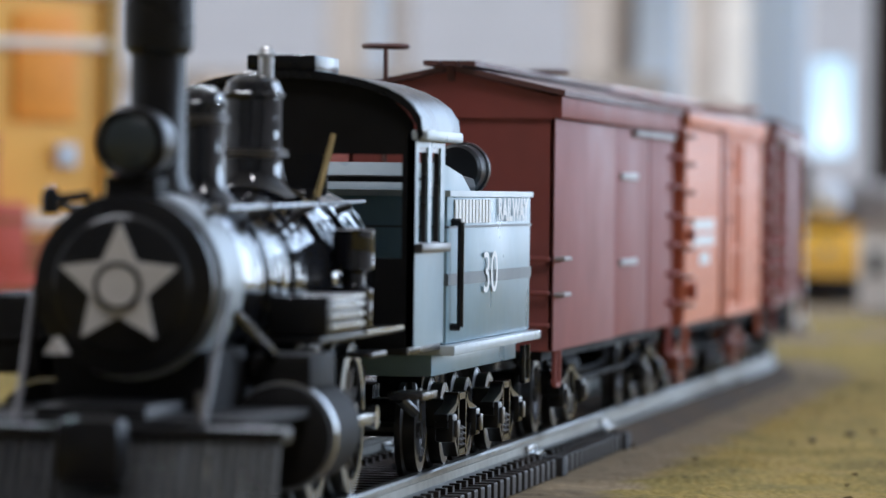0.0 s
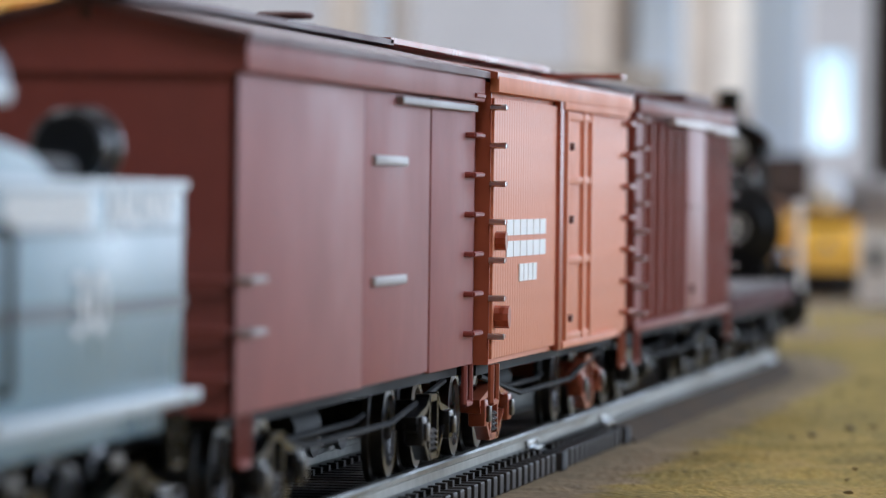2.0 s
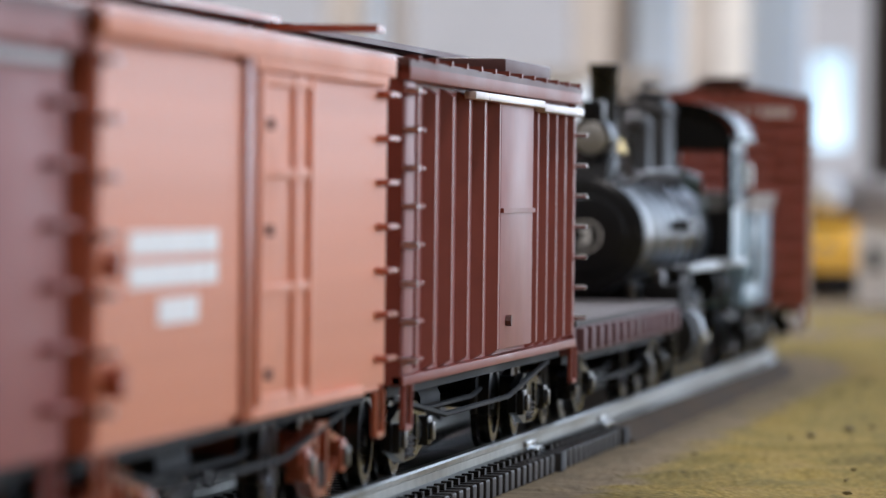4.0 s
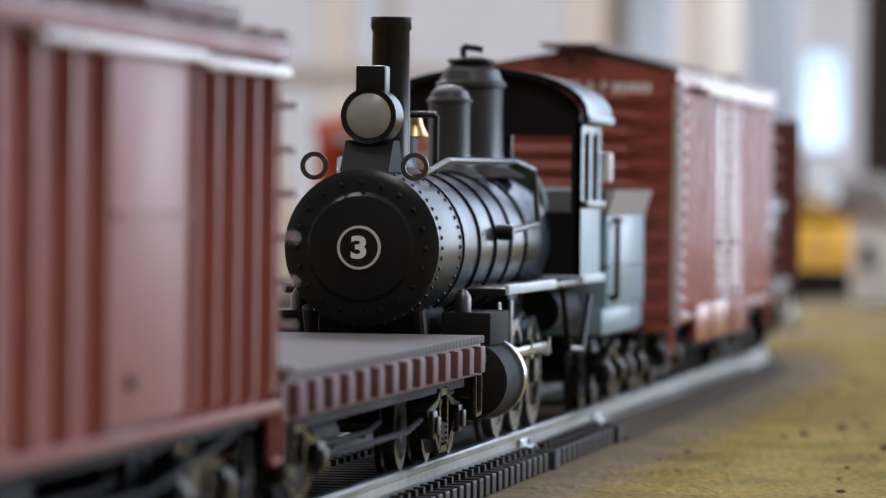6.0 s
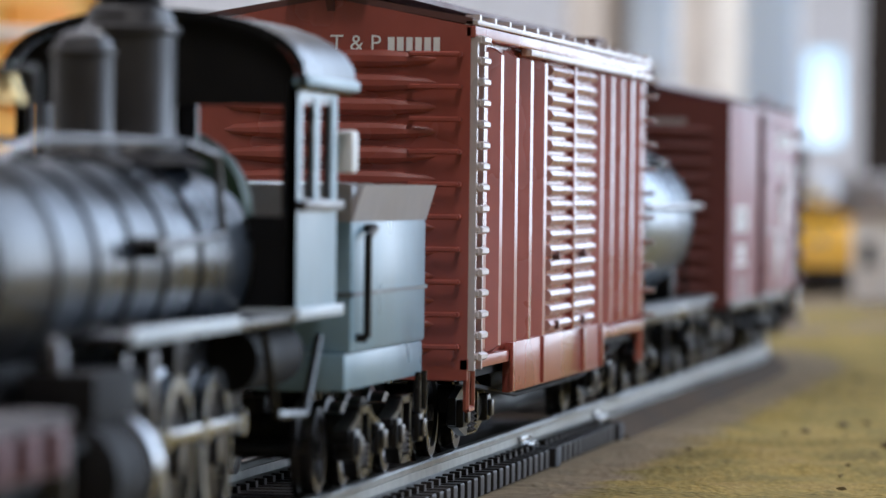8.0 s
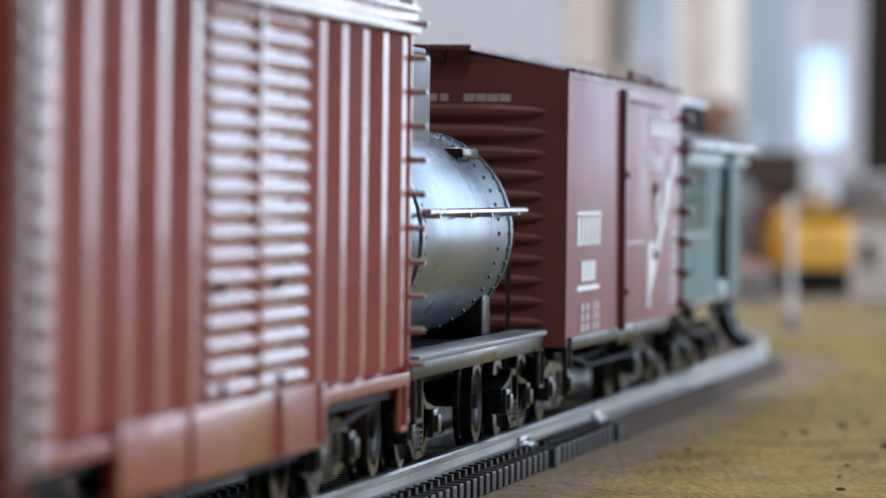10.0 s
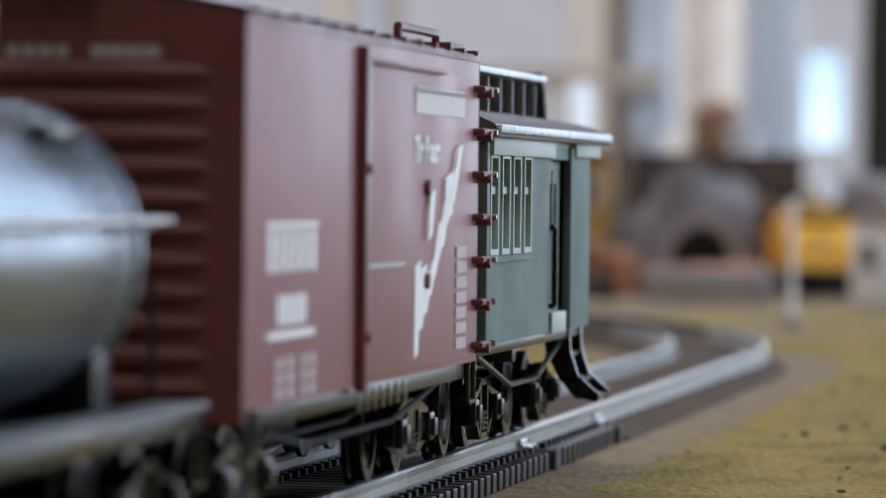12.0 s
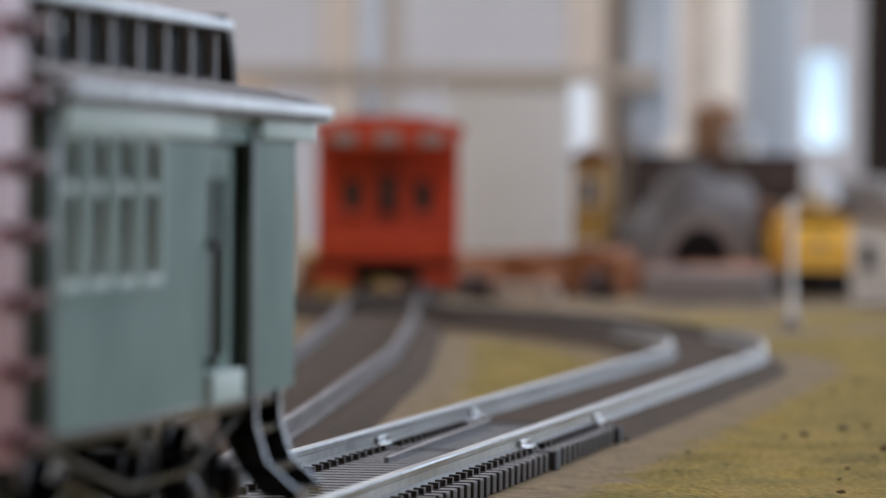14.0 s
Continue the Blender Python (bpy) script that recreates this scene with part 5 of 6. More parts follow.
def dome(parent, name, y, z0, z1, r, material, cap=True, label=""):
    H = z1 - z0
    prof = [(r * 1.75, 0), (r * 1.5, 0.5), (r * 1.18, 1.2), (r * 1.04, 2.2), (r, 3.0), (r, H - r * 0.9), (r * 1.1, H - r * 0.85), (r * 1.1, H - r * 0.72), (r * 0.97, H - r * 0.66), (r * 0.86, H - r * 0.34), (r * 0.55, H - r * 0.1), (0, H)]
    return part(name, lathe(B(), prof, (0, y, z0), "Z", 32), material, parent, label)


def star_bm(r, y, z, depth):
    pts = []
    for k in range(10):
        a = math.pi / 2 + math.pi * k / 5
        q = r if k % 2 == 0 else r * 0.48
        pts.append((q * math.cos(a), z + q * math.sin(a)))
    return prism(B(), pts, y - depth, y)


def arch_roof(hw, z, rise, y0, y1, t=0.7, over=1.0):
    a = [((hw + over) * math.cos(math.pi * k / 16), z + rise * math.sin(math.pi * k / 16) ** 0.8) for k in range(17)]
    b = [((hw + over - 0.5) * math.cos(math.pi * k / 16), z - t + (rise) * math.sin(math.pi * k / 16) ** 0.8) for k in range(16, -1, -1)]
    return prism(B(), a + b, y0, y1)


def cab(o, y0, y1, hw, z0, zw, zr, rise, sidemat, roofmat, win):
    """Open-backed cab: pierced front, sides with paired windows, arched roof."""
    # front wall with its two spectacle openings
    bm = B()
    box(bm, -hw, hw, y0, y0 + 0.7, z0, zw - 1)
    for a, b in ((-hw, -hw + 1.2), (-3.6, 3.6), (hw - 1.2, hw)):
        part("front_pillar", box(B(), a, b, y0, y0 + 0.7, zw - 1, zr - 2), "black", o)
    top = [(hw * math.cos(math.pi * k / 16), zr + rise * math.sin(math.pi * k / 16) ** 0.8 - 0.6) for k in range(17)]
    part("cab_front", bm, "black", o)
    part("front_arch", prism(B(), top + [(-hw, zr - 2), (hw, zr - 2)], y0, y0 + 0.7), "matt", o)
    for s in (-1, 1):
        x0, x1 = sorted((s * (hw - 0.7), s * hw))
        bm = B()
        ym = (y0 + y1) / 2
        box(bm, x0, x1, y0, y1, z0, zw)
        w = (y1 - y0)
        side = part("cab_side", bm, sidemat, o)
        for a, b in ((0, 0.14), (0.44, 0.56), (0.86, 1.0)):
            part("window_post", box(B(), x0, x1, y0 + a * w, y0 + b * w, zw, zr - 1.2), sidemat, side)
        part("top_rail", box(B(), x0, x1, y0, y1, zr - 1.2, zr), sidemat, side)
        part("sill", box(B(), *sorted((s * (hw - 0.4), s * (hw + 0.8))), y0 + 0.5, y1 - 0.5, zw - 0.5, zw + 0.4, 0.15), win, side)
        for a in (0.29, 0.71):
            part("sash", frame_bm(s, hw - 0.6, hw - 0.15, y0 + (a - 0.15) * w, y0 + (a + 0.15) * w, zw, zr - 1.2, 0.5), win, side)
    part("cab_roof", arch_roof(hw, zr, rise, y0 - 1.2, y1 + 4), roofmat, o)
    part("cab_floor", box(B(), -hw + 0.5, hw - 0.5, y0, y1 + 2, z0 - 0.8, z0, 0.1), "satin", o)
    part("backhead", lathe(B(), [(0, 0), (7.4, 0), (7.6, 1), (7.6, 3)], (0, y0 + 2.4, z0 + 8), "Y", 28), "cabgreen", o)


def star_locomotive():
    f, r = 405, 594
    c = (f + r) / 2
    Y = lambda v: v - c
    o = thing("steam_locomotive", "gloss black steam locomotive with a silver star and grey tender", "locomotive", "locomotives of the train")
    zc, R = 20.6, 7.5
    # boiler
    part("smokebox", lathe(B(), [(0, 0), (R * 0.8, 0), (R, 0.5), (R, 14)], (0, Y(423), zc), "Y", 48), "black", o)
    part("smokebox_door", lathe(B(), [(0, -1.0), (R * 0.5, -0.9), (R * 0.74, -0.4), (R * 0.8, 0.1)], (0, Y(423), zc), "Y", 40), "black", o)
    part("smokebox_band", lathe(B(), [(R, 0), (R + 0.35, 0), (R + 0.35, 9), (R, 9)], (0, Y(426.5), zc), "Y", 48), "ringgrey", o, "pale grey smokebox band")
    part("boiler", lathe(B(), [(R - 0.1, 0), (R - 0.1, 26), (R + 0.3, 36), (R + 1.0, 46), (R + 1.0, 68)], (0, Y(436), zc), "Y", 48), "gloss", o, "gloss black boiler with bright reflections")
    for y in (449, 462, 476, 488):
        part("boiler_band", lathe(B(), [(R + 0.05 + max(0, (y - 462)) * 0.04, -0.5), (R + 0.35 + max(0, (y - 462)) * 0.04, -0.5), (R + 0.35 + max(0, (y - 462)) * 0.04, 0.5), (R + 0.05 + max(0, (y - 462)) * 0.04, 0.5)], (0, Y(y), zc), "Y", 48), "gloss", o)
    st = part("star", star_bm(5.2, Y(421.9), zc, 0.4), "starwhite", o, "dull silver five-pointed star")
    part("star_ring", lathe(B(), [(1.65, -0.5), (2.0, -0.5), (2.0, 0.2), (1.65, 0.2), (1.65, -0.5)], (0, Y(421.5), zc), "Y", 28), "satin", st)
    part("star_boss", lathe(B(), [(0, -0.4), (1.65, -0.4), (1.65, 0.1)], (0, Y(421.5), zc), "Y", 28), "starwhite", st)
    # stack, lamp, domes
    part("smokestack", lathe(B(), [(4.2, 0), (2.9, 1.0), (2.4, 2.4), (2.35, 12.4), (2.95, 13.0), (3.0, 14), (2.95, 22), (3.2, 22.4), (3.2, 23.4), (2.5, 23.4), (2.4, 20)], (0, Y(437), zc + R - 0.6), "Z", 32), "satin", o)
    hl = part("headlight", lathe(B(), [(0, 0.2), (2.3, 0.2), (2.75, -0.2), (2.95, 0.0), (2.95, 5.2), (2.6, 5.8), (0, 6)], (0, Y(425.5), 32.4), "Y", 32), "satin", o)
    part("headlight_lens", lathe(B(), [(0, -0.35), (1.6, -0.2), (2.2, 0.1)], (0, Y(425.5), 32.4), "Y", 28), "glassdark", hl)
    part("headlight_rim", lathe(B(), [(2.7, 0), (3.05, 0), (3.05, 0.9), (2.7, 0.9)], (0, Y(426.2), 32.4), "Y", 28), "steelwheel", hl)
    part("headlight_bracket", box(B(), -2.2, 2.2, Y(426), Y(431), 27.2, 29.6, 0.3), "matt", o)
    part("bell_frame", bar(B(), [(0, Y(444), 27.5), (0, Y(444), 31), (0, Y(448), 31), (0, Y(448), 27.5)], 0.4, 8), "gloss", o)
    dome(o, "sand_dome", Y(456), 27.3, 37.8, 2.1, "gloss", label="gloss black sand dome with bright glints")
    part("dome_ring", lathe(B(), [(2.1, 0), (2.5, 0.1), (2.5, 0.7), (2.1, 0.8)], (0, Y(456), 34.4), "Z", 24), "steelwheel", o)
    dome(o, "steam_dome", Y(481), 28.0, 39.6, 2.8, "gloss", label="gloss black steam dome with bright glints")
    part("dome_ring", lathe(B(), [(2.8, 0), (3.4, 0.1), (3.4, 0.8), (2.8, 0.9)], (0, Y(481), 31.6), "Z", 24), "steelwheel", o)
    part("safety_valve", lathe(B(), [(0.7, 0), (0.7, 2), (0.9, 2.2), (0.4, 3)], (1.2, Y(481), 39), "Z", 10), "steel", o)
    for s in (-1, 1):
        part("handrail", bar(B(), [(s * 6.2, Y(430), 27.0), (s * 6.9, Y(455), 27.2), (s * 7.6, Y(499), 27.6)], 0.2, 8), "steel", o)
        for y in (432, 452, 474, 494):
            part("handrail_knob", rod(B(), (s * 5.0, Y(y), 26.4), (s * 7.2, Y(y), 27.2), 0.35, 6), "steelwheel", o)
        part("brace", rod(B(), (s * 8.2 + 0.4, Y(424.6), 20.2), (s * 7.6 + 2.0, Y(409), 9.8), 0.26, 8), "steelwheel", o)
        part("steam_pipe", rod(B(), (s * 7.2, Y(433), 18.5), (s * 10.2, Y(446), 12.6), 0.6, 10), "gloss", o)
        # cylinder; the added steel band stands in for its bright edge reflection
        cy = part("cylinder", lathe(B(), [(0, -0.6), (3.4, -0.4), (4.4, 0), (4.4, 16), (3.4, 16.4), (0, 16.4)], (s * 10.2, Y(440), 7.6), "Y", 32), "matt", o)
        part("cylinder_band", lathe(B(), [(4.4, 1.2), (4.7, 1.2), (4.7, 2.6), (4.4, 2.6)], (s * 10.2, Y(440), 7.6), "Y", 32), "steel", cy, "steel band in place of the cylinder's edge reflection")
        part("steam_chest", box(B(), *sorted((s * 7.4, s * 12.6)), Y(441.5), Y(454), 11.6, 14.6, 0.3), "matt", o)
        part("piston_rod", rod(B(), (s * 10.2, Y(455), 7.6), (s * 10.2, Y(466), 7.6), 0.5, 8), "steel", o)
        part("guide_bar", box(B(), *sorted((s * 9.8, s * 10.6)), Y(456), Y(473), 9.0, 9.6, 0.1), "steel", o)
        part("crosshead", box(B(), *sorted((s * 9.6, s * 11.2)), Y(463), Y(468), 5.8, 9.6, 0.3), "steel", o)
        # running board with its raised box
        part("running_board", box(B(), *sorted((s * 6.8, s * 11.6)), Y(452), Y(500), 15.2, 15.8, 0.12), "black", o)
        part("board_edge", box(B(), *sorted((s * 11.6, s * 11.8)), Y(476), Y(498), 15.5, 15.85), "steel", o)
        bx = part("tool_box", box(B(), *sorted((s * 7.0, s * 12.2)), Y(452), Y(471), 16.0, 19.4, 0.25), "satin", o)
        for z in (16.7, 17.6, 18.5, 19.2):
            part("moulding", box(B(), *sorted((s * 12.1, s * 12.5)), Y(452.5), Y(470.5), z - 0.14, z + 0.14), "steel", bx)
        part("air_pump", lathe(B(), [(0, 0), (1.8, 0), (1.8, 3.6), (1.1, 4.0), (1.1, 5.0), (1.9, 5.4), (1.9, 9), (0, 9.3)], (s * 9.8, Y(480), 16), "Z", 18), "gloss", o)
        part("cab_step", box(B(), *sorted((s * 9.5, s * 13.0)), Y(503), Y(512), 8.4, 9.1, 0.1), "steelwheel", o)
        part("guard", box(B(), *sorted((s * 9.2, s * 11.8)), Y(479), Y(488), 13.2, 13.7, 0.2), "steelwheel", o)
    part("valve_chest", box(box(B(), -15.4, -9.4, Y(434), Y(450), 12.8, 19.6, 0.5), -16.0, -9.0, Y(433.6), Y(450.4), 15.6, 16.2, 0.2), "matt", o)
    part("firebox", box(B(), -6.5, 6.5, Y(476), Y(502), 9.5, 16.5, 0.5), "satin", o)
    part("main_frame", box(B(), -4.6, 4.6, Y(411), Y(520), 6.4, 11.2, 0.3), "satin", o)
    part("smokebox_saddle", box(B(), -6.6, 6.6, Y(427), Y(444), 8.8, 15.2, 0.6), "matt", o)
    # pilot: beam, slats, coupler
    part("pilot_beam", box(B(), -15.6, 16.6, Y(406.5), Y(410), 8.6, 9.8, 0.25), "satin", o)
    for k in range(33):
        x = -14.6 + k * 30.4 / 32
        part("pilot_slat", xprism(B(), [(Y(406.8), 8.7), (Y(408), 8.7), (Y(404.2), 1.2), (Y(403.0), 1.2)], x - 0.27, x + 0.27), "pilotgrey", o)
    part("pilot_shoe", box(B(), -14.0, 14.0, Y(402.4), Y(403.8), 0.9, 1.8, 0.2), "satin", o)
    part("pilot_deck", box(B(), -12.8, 12.8, Y(410), Y(440), 9.4, 10.2, 0.1), "matt", o)
    part("coupler", box(box(B(), -0.8, 4.8, Y(400.5), Y(405), 5.2, 10.8, 1.4), 0.6, 3.4, Y(404), Y(407), 6.2, 9.4, 0.3), "satin", o)
    part("flag_post", rod(B(), (9.5, Y(408), 9.8), (9.5, Y(408), 12.6), 0.3, 6), "steelwheel", o)
    part("flag_post", rod(B(), (-9.5, Y(408), 9.8), (-9.5, Y(408), 12.6), 0.3, 6), "steelwheel", o)
    part("marker_lamp", lathe(B(), [(0, 0), (0.8, 0), (0.8, 1.6), (0.5, 2.2), (0, 2.4)], (-6.3, Y(424), 26.4), "Z", 12), "satin", o)
    part("lamp_bracket", bar(B(), [(-3, Y(424.5), 28.0), (-6.3, Y(424), 27.6)], 0.4, 6), "satin", o)
    part("lead_plate", prism(B(), [(-5.9, 15.0), (-4.1, 15.0), (-5.0, 16.4)], Y(420.2), Y(422.4)), "starwhite", o)
    cab(o, Y(501), Y(521), 12.2, 13.6, 23.2, 34.2, 6.0, "bluegrey", "satin", "steelwheel")
    part("roof_vent", box(B(), -4.6, 2.2, Y(502), Y(516), 40.2, 41.8, 0.3), "satin", o)
    part("eave", box(B(), 12.0, 13.6, Y(500), Y(524), 33.6, 34.6, 0.25), "paleedge", o)
    part("eave", box(B(), -13.6, -12.0, Y(500), Y(524), 33.6, 34.6, 0.25), "paleedge", o)
    part("whistle", rod(B(), (4.2, Y(492), 28), (5.4, Y(494), 34), 0.35, 8), "brass", o)
    drivers(o, [Y(468), Y(488)], 7.2, "steelwheel")
    for y in (418, 432):
        wheelset(o, Y(y), 4.2, "steelwheel")
    # tender, a unit of the same engine
    t0, t1, hw = Y(523.5), Y(587.5), 12.2
    tn = part("tender_tank", box(B(), -hw, hw, t0, t1, 13.2, 28.4, 0.5), "bluegrey", o, "grey tender tank with white lettering")
    part("tender_rim", frame_top(hw, t0, t1, 28.2, 28.8), "paleedge", tn)
    part("belt", box(B(), -hw - 0.12, hw + 0.12, t0 - 0.1, t1 + 0.12, 25.0, 25.25), "tenderdark", tn)
    part("belt", box(B(), -hw - 0.1, hw + 0.1, t0 - 0.1, t1 + 0.1, 19.2, 20.4), "tenderdark", tn)
    words("lettering", "RAILWAY", 3.3, tn, (hw + 0.2, Y(571.5), 26.7), (90, 0, 90), wide=1.7, bold=0.13)
    bars("lettering", tn, hw + 0.1, Y(540.5), 26.7, 27, 2.4, 11, gap=0.32)
    words("number", "30", 6.2, tn, (hw + 0.25, Y(553.5), 20.0), (90, 0, 90), wide=1.9)
    part("coal_load", box(B(), -9.5, 9.5, t0 + 2, t1 - 24, 28.2, 30.4, 1.2), "matt", o)
    part("hopper_hood", xprism(B(), [(t0 + 1, 28.4), (t0 + 26, 28.4), (t0 + 18, 30.4), (t0 + 4, 31.6)], -11, 11), "bluegrey", o)
    lamp = part("rear_lamp", lathe(B(), [(0, 0), (2.5, 0), (2.9, 0.5), (2.9, 6.5), (2.6, 7), (0, 7.2)], (4.6, t1 - 7, 31.2), "Y", 30), "satin", o)
    part("lamp_rim", lathe(B(), [(2.9, 0), (3.15, 0), (3.15, 1.4), (2.9, 1.4)], (4.6, t1 - 2.4, 31.2), "Y", 30), "steelwheel", lamp)
    fr = part("tender_frame", box(B(), -hw - 1.0, hw + 1.0, t0 - 1, t1 + 2.4, 12.2, 13.2, 0.2), "paleedge", o)
    part("tender_sill", box(B(), -hw + 1.5, hw - 1.5, t0, t1, 10.0, 12.2, 0.2), "bluegrey", o)
    for s in (-1, 1):
        grab(o, [(s * hw, t0 + 2.5, 15), (s * (hw + 1.0), t0 + 2.5, 15), (s * (hw + 1.0), t0 + 2.5, 25.6), (s * hw, t0 + 2.5, 25.6)], "satin", 0.38, "handrail")
        stirrup(o, s * (hw - 0.2), t1 - 2, 11.6, "satin")
        part("hose", bar(B(), [(s * 8, t0 + 4, 9), (s * 8.6, t0 + 2, 6.4), (s * 8, t0 - 4, 8)], 0.6, 8), "satin", o)
    for y in (t0 + 16, t1 - 14):
        truck(o, y, "satin", half=8.4, r=4.3, style="arch")
    coupler(o, t1 + 1, 1)
    place(o, f, r, 60)


M["pilotgrey"] = mat("dull_grey_slat", (0.03, 0.031, 0.034), 0.4)
M["tenderdark"] = mat("darker_grey_stripe", (0.09, 0.11, 0.125), 0.4)


def frame_top(hw, y0, y1, z0, z1):
    bm = B()
    box(bm, -hw - 0.25, hw + 0.25, y0 - 0.25, y0 + 0.4, z0, z1)
    box(bm, -hw - 0.25, hw + 0.25, y1 - 0.4, y1 + 0.25, z0, z1)
    box(bm, -hw - 0.25, -hw + 0.4, y0 + 0.4, y1 - 0.4, z0, z1)
    box(bm, hw - 0.4, hw + 0.25, y0 + 0.4, y1 - 0.4, z0, z1)
    return bm


def three_locomotive():
    f, r = 1148, 1324
    c = (f + r) / 2
    Y = lambda v: v - c
    o = thing("steam_locomotive", "small satin black steam locomotive numbered 3 with banded boiler", "locomotive", "locomotives of the train")
    zc, R = 22.0, 8.3
    part("smokebox", lathe(B(), [(0, 0), (R * 0.88, 0), (R, 0.6), (R, 20)], (0, Y(1152), zc), "Y", 48), "satin", o)
    part("smokebox_door", lathe(B(), [(0, -0.9), (R * 0.45, -0.8), (R * 0.66, -0.4), (R * 0.72, 0.1)], (0, Y(1152), zc), "Y", 40), "black", o)
    bm = B()
    for k in range(20):
        a = 2 * math.pi * k / 20
        bmesh.ops.create_icosphere(bm, subdivisions=1, radius=0.32, matrix=Matrix.Translation((R * 0.83 * math.cos(a), Y(1151.9), zc + R * 0.83 * math.sin(a))))
    part("door_studs", bm, "matt", o)
    pl = part("number_plate", lathe(B(), [(0, -0.3), (2.05, -0.3), (2.05, 0)], (0, Y(1151.0), zc), "Y", 28), "black", o)
    part("plate_ring", lathe(B(), [(2.05, -0.4), (2.32, -0.4), (2.32, 0.1), (2.05, 0.1), (2.05, -0.4)], (0, Y(1151.0), zc), "Y", 28), "starwhite", pl)
    words("number", "3", 3.2, pl, (0, Y(1150.6), zc - 0.1), (90, 0, 0), wide=1.2, bold=0.12)
    part("boiler", lathe(B(), [(R - 0.1, 0), (R - 0.1, 58), (R + 0.3, 62), (R + 0.3, 74)], (0, Y(1171), zc), "Y", 48), "gunmetal", o, "dull gunmetal boiler with darker bands")
    for y in (1171, 1184, 1197, 1210, 1224):
        part("boiler_band", lathe(B(), [(R - 0.1, -0.4), (R + 0.2, -0.4), (R + 0.2, 0.4), (R - 0.1, 0.4)], (0, Y(y), zc), "Y", 48), "satin", o)
    bm = B()
    for y in (1154.5, 1168):
        for k in range(48):
            a = 2 * math.pi * k / 48
            bmesh.ops.create_icosphere(bm, subdivisions=1, radius=0.26, matrix=Matrix.Translation((R * math.cos(a), Y(y), zc + R * math.sin(a))))
    part("rivets", bm, "satin", o)
    part("smokestack", lathe(B(), [(4.0, 0), (2.7, 0.8), (2.2, 2.2), (2.05, 15.6), (2.25, 16.0), (2.25, 17.2), (1.7, 17.2), (1.6, 14)], (0, Y(1171), zc + R - 0.5), "Z", 32), "satin", o)
    hl = part("headlight", box(lathe(B(), [(0, 0.3), (2.5, 0.2), (3.0, 0.0), (3.0, 5.2), (0, 5.4)], (0, Y(1156), 36.0), "Y", 32), -1.6, 1.6, Y(1157), Y(1160.5), 38, 41.4, 0.3), "satin", o)
    part("headlight_lens", lathe(B(), [(0, -0.5), (1.5, -0.35), (2.4, 0.15)], (0, Y(1156), 36.0), "Y", 28), "lens", hl, "frosted grey headlight lens")
    part("lamp_stand", xprism(B(), [(Y(1153.5), 30), (Y(1164), 30), (Y(1161), 33.4), (Y(1157), 33.4)], -2.6, 2.6), "matt", o)
    part("bell", lathe(B(), [(0, 3.0), (0.6, 2.8), (1.0, 1.4), (1.6, 0.2), (1.3, 0.0), (0, 0.4)], (0, Y(1189), 34.0), "Z", 20), "brass", o, "polished brass bell")
    part("bell_frame", bar(B(), [(-2.6, Y(1187.5), 30), (-2.6, Y(1187.5), 36.6), (2.6, Y(1187.5), 36.6), (2.6, Y(1187.5), 30)], 0.4, 8), "satin", o)
    dome(o, "sand_dome", Y(1216), 29.6, 40.6, 2.45, "domesatin")
    sd = dome(o, "steam_dome", Y(1234), 29.8, 44.0, 3.9, "domesatin")
    part("dome_cap", lathe(B(), [(2.2, 0), (2.9, 0.2), (2.9, 0.6), (1.4, 0.9), (0, 1.0)], (0, Y(1234), 43.4), "Z", 28), "satin", sd)
    part("safety_valve", bar(B(), [(-1, Y(1234), 44), (-1, Y(1234), 45.6), (1.4, Y(1234), 45.2)], 0.4, 8), "satin", o)
    for s in (-1, 1):
        part("handrail", bar(B(), [(s * 4.4, Y(1164), 29.6), (s * 6.0, Y(1174), 31.4), (s * 6.6, Y(1225), 31.6), (s * 8.6, Y(1228), 30.6), (s * 9.0, Y(1229), 24.2), (s * 9.2, Y(1200), 23.4)], 0.36, 8), "steelwheel", o)
        part("check_valve", rod(B(), (s * 7.6, Y(1198), 23.4), (s * 10.2, Y(1198), 23.4), 0.9, 12), "satin", o)
        part("running_board", box(B(), *sorted((s * 7.6, s * 12.4)), Y(1176), Y(1246), 16.6, 17.4, 0.15), "satin", o)
        part("board_edge", box(B(), *sorted((s * 12.2, s * 12.7)), Y(1176), Y(1218), 16.7, 17.8, 0.12), "paleedge", o)
        cy = part("cylinder", lathe(B(), [(0, -0.6), (3.2, -0.4), (4.2, 0), (4.2, 14), (3.2, 14.4), (0, 14.4)], (s * 10.0, Y(1164), 7.6), "Y", 32), "matt", o)
        part("cylinder_cover", lathe(B(), [(4.2, 11.4), (4.6, 11.4), (4.6, 13.6), (4.2, 13.6)], (s * 10.0, Y(1164), 7.6), "Y", 32), "steel", cy, "bright cylinder ring")
        part("steam_chest", box(B(), *sorted((s * 6.8, s * 12.2)), Y(1165), Y(1180), 11.4, 15.0, 0.3), "matt", o)
        part("piston_rod", rod(B(), (s * 10.0, Y(1178), 7.6), (s * 10.0, Y(1190), 7.6), 0.5, 8), "steel", o)
        part("guide_bar", box(B(), *sorted((s * 9.6, s * 10.4)), Y(1179), Y(1198), 8.9, 9.5, 0.1), "steel", o)
        part("crosshead", box(B(), *sorted((s * 9.4, s * 11.0)), Y(1186), Y(1191), 5.8, 9.5, 0.3), "steel", o)
        part("valve_hanger", box(B(), *sorted((s * 10.2, s * 10.8)), Y(1182), Y(1184), 8.0, 15.8, 0.3), "steelwheel", o)
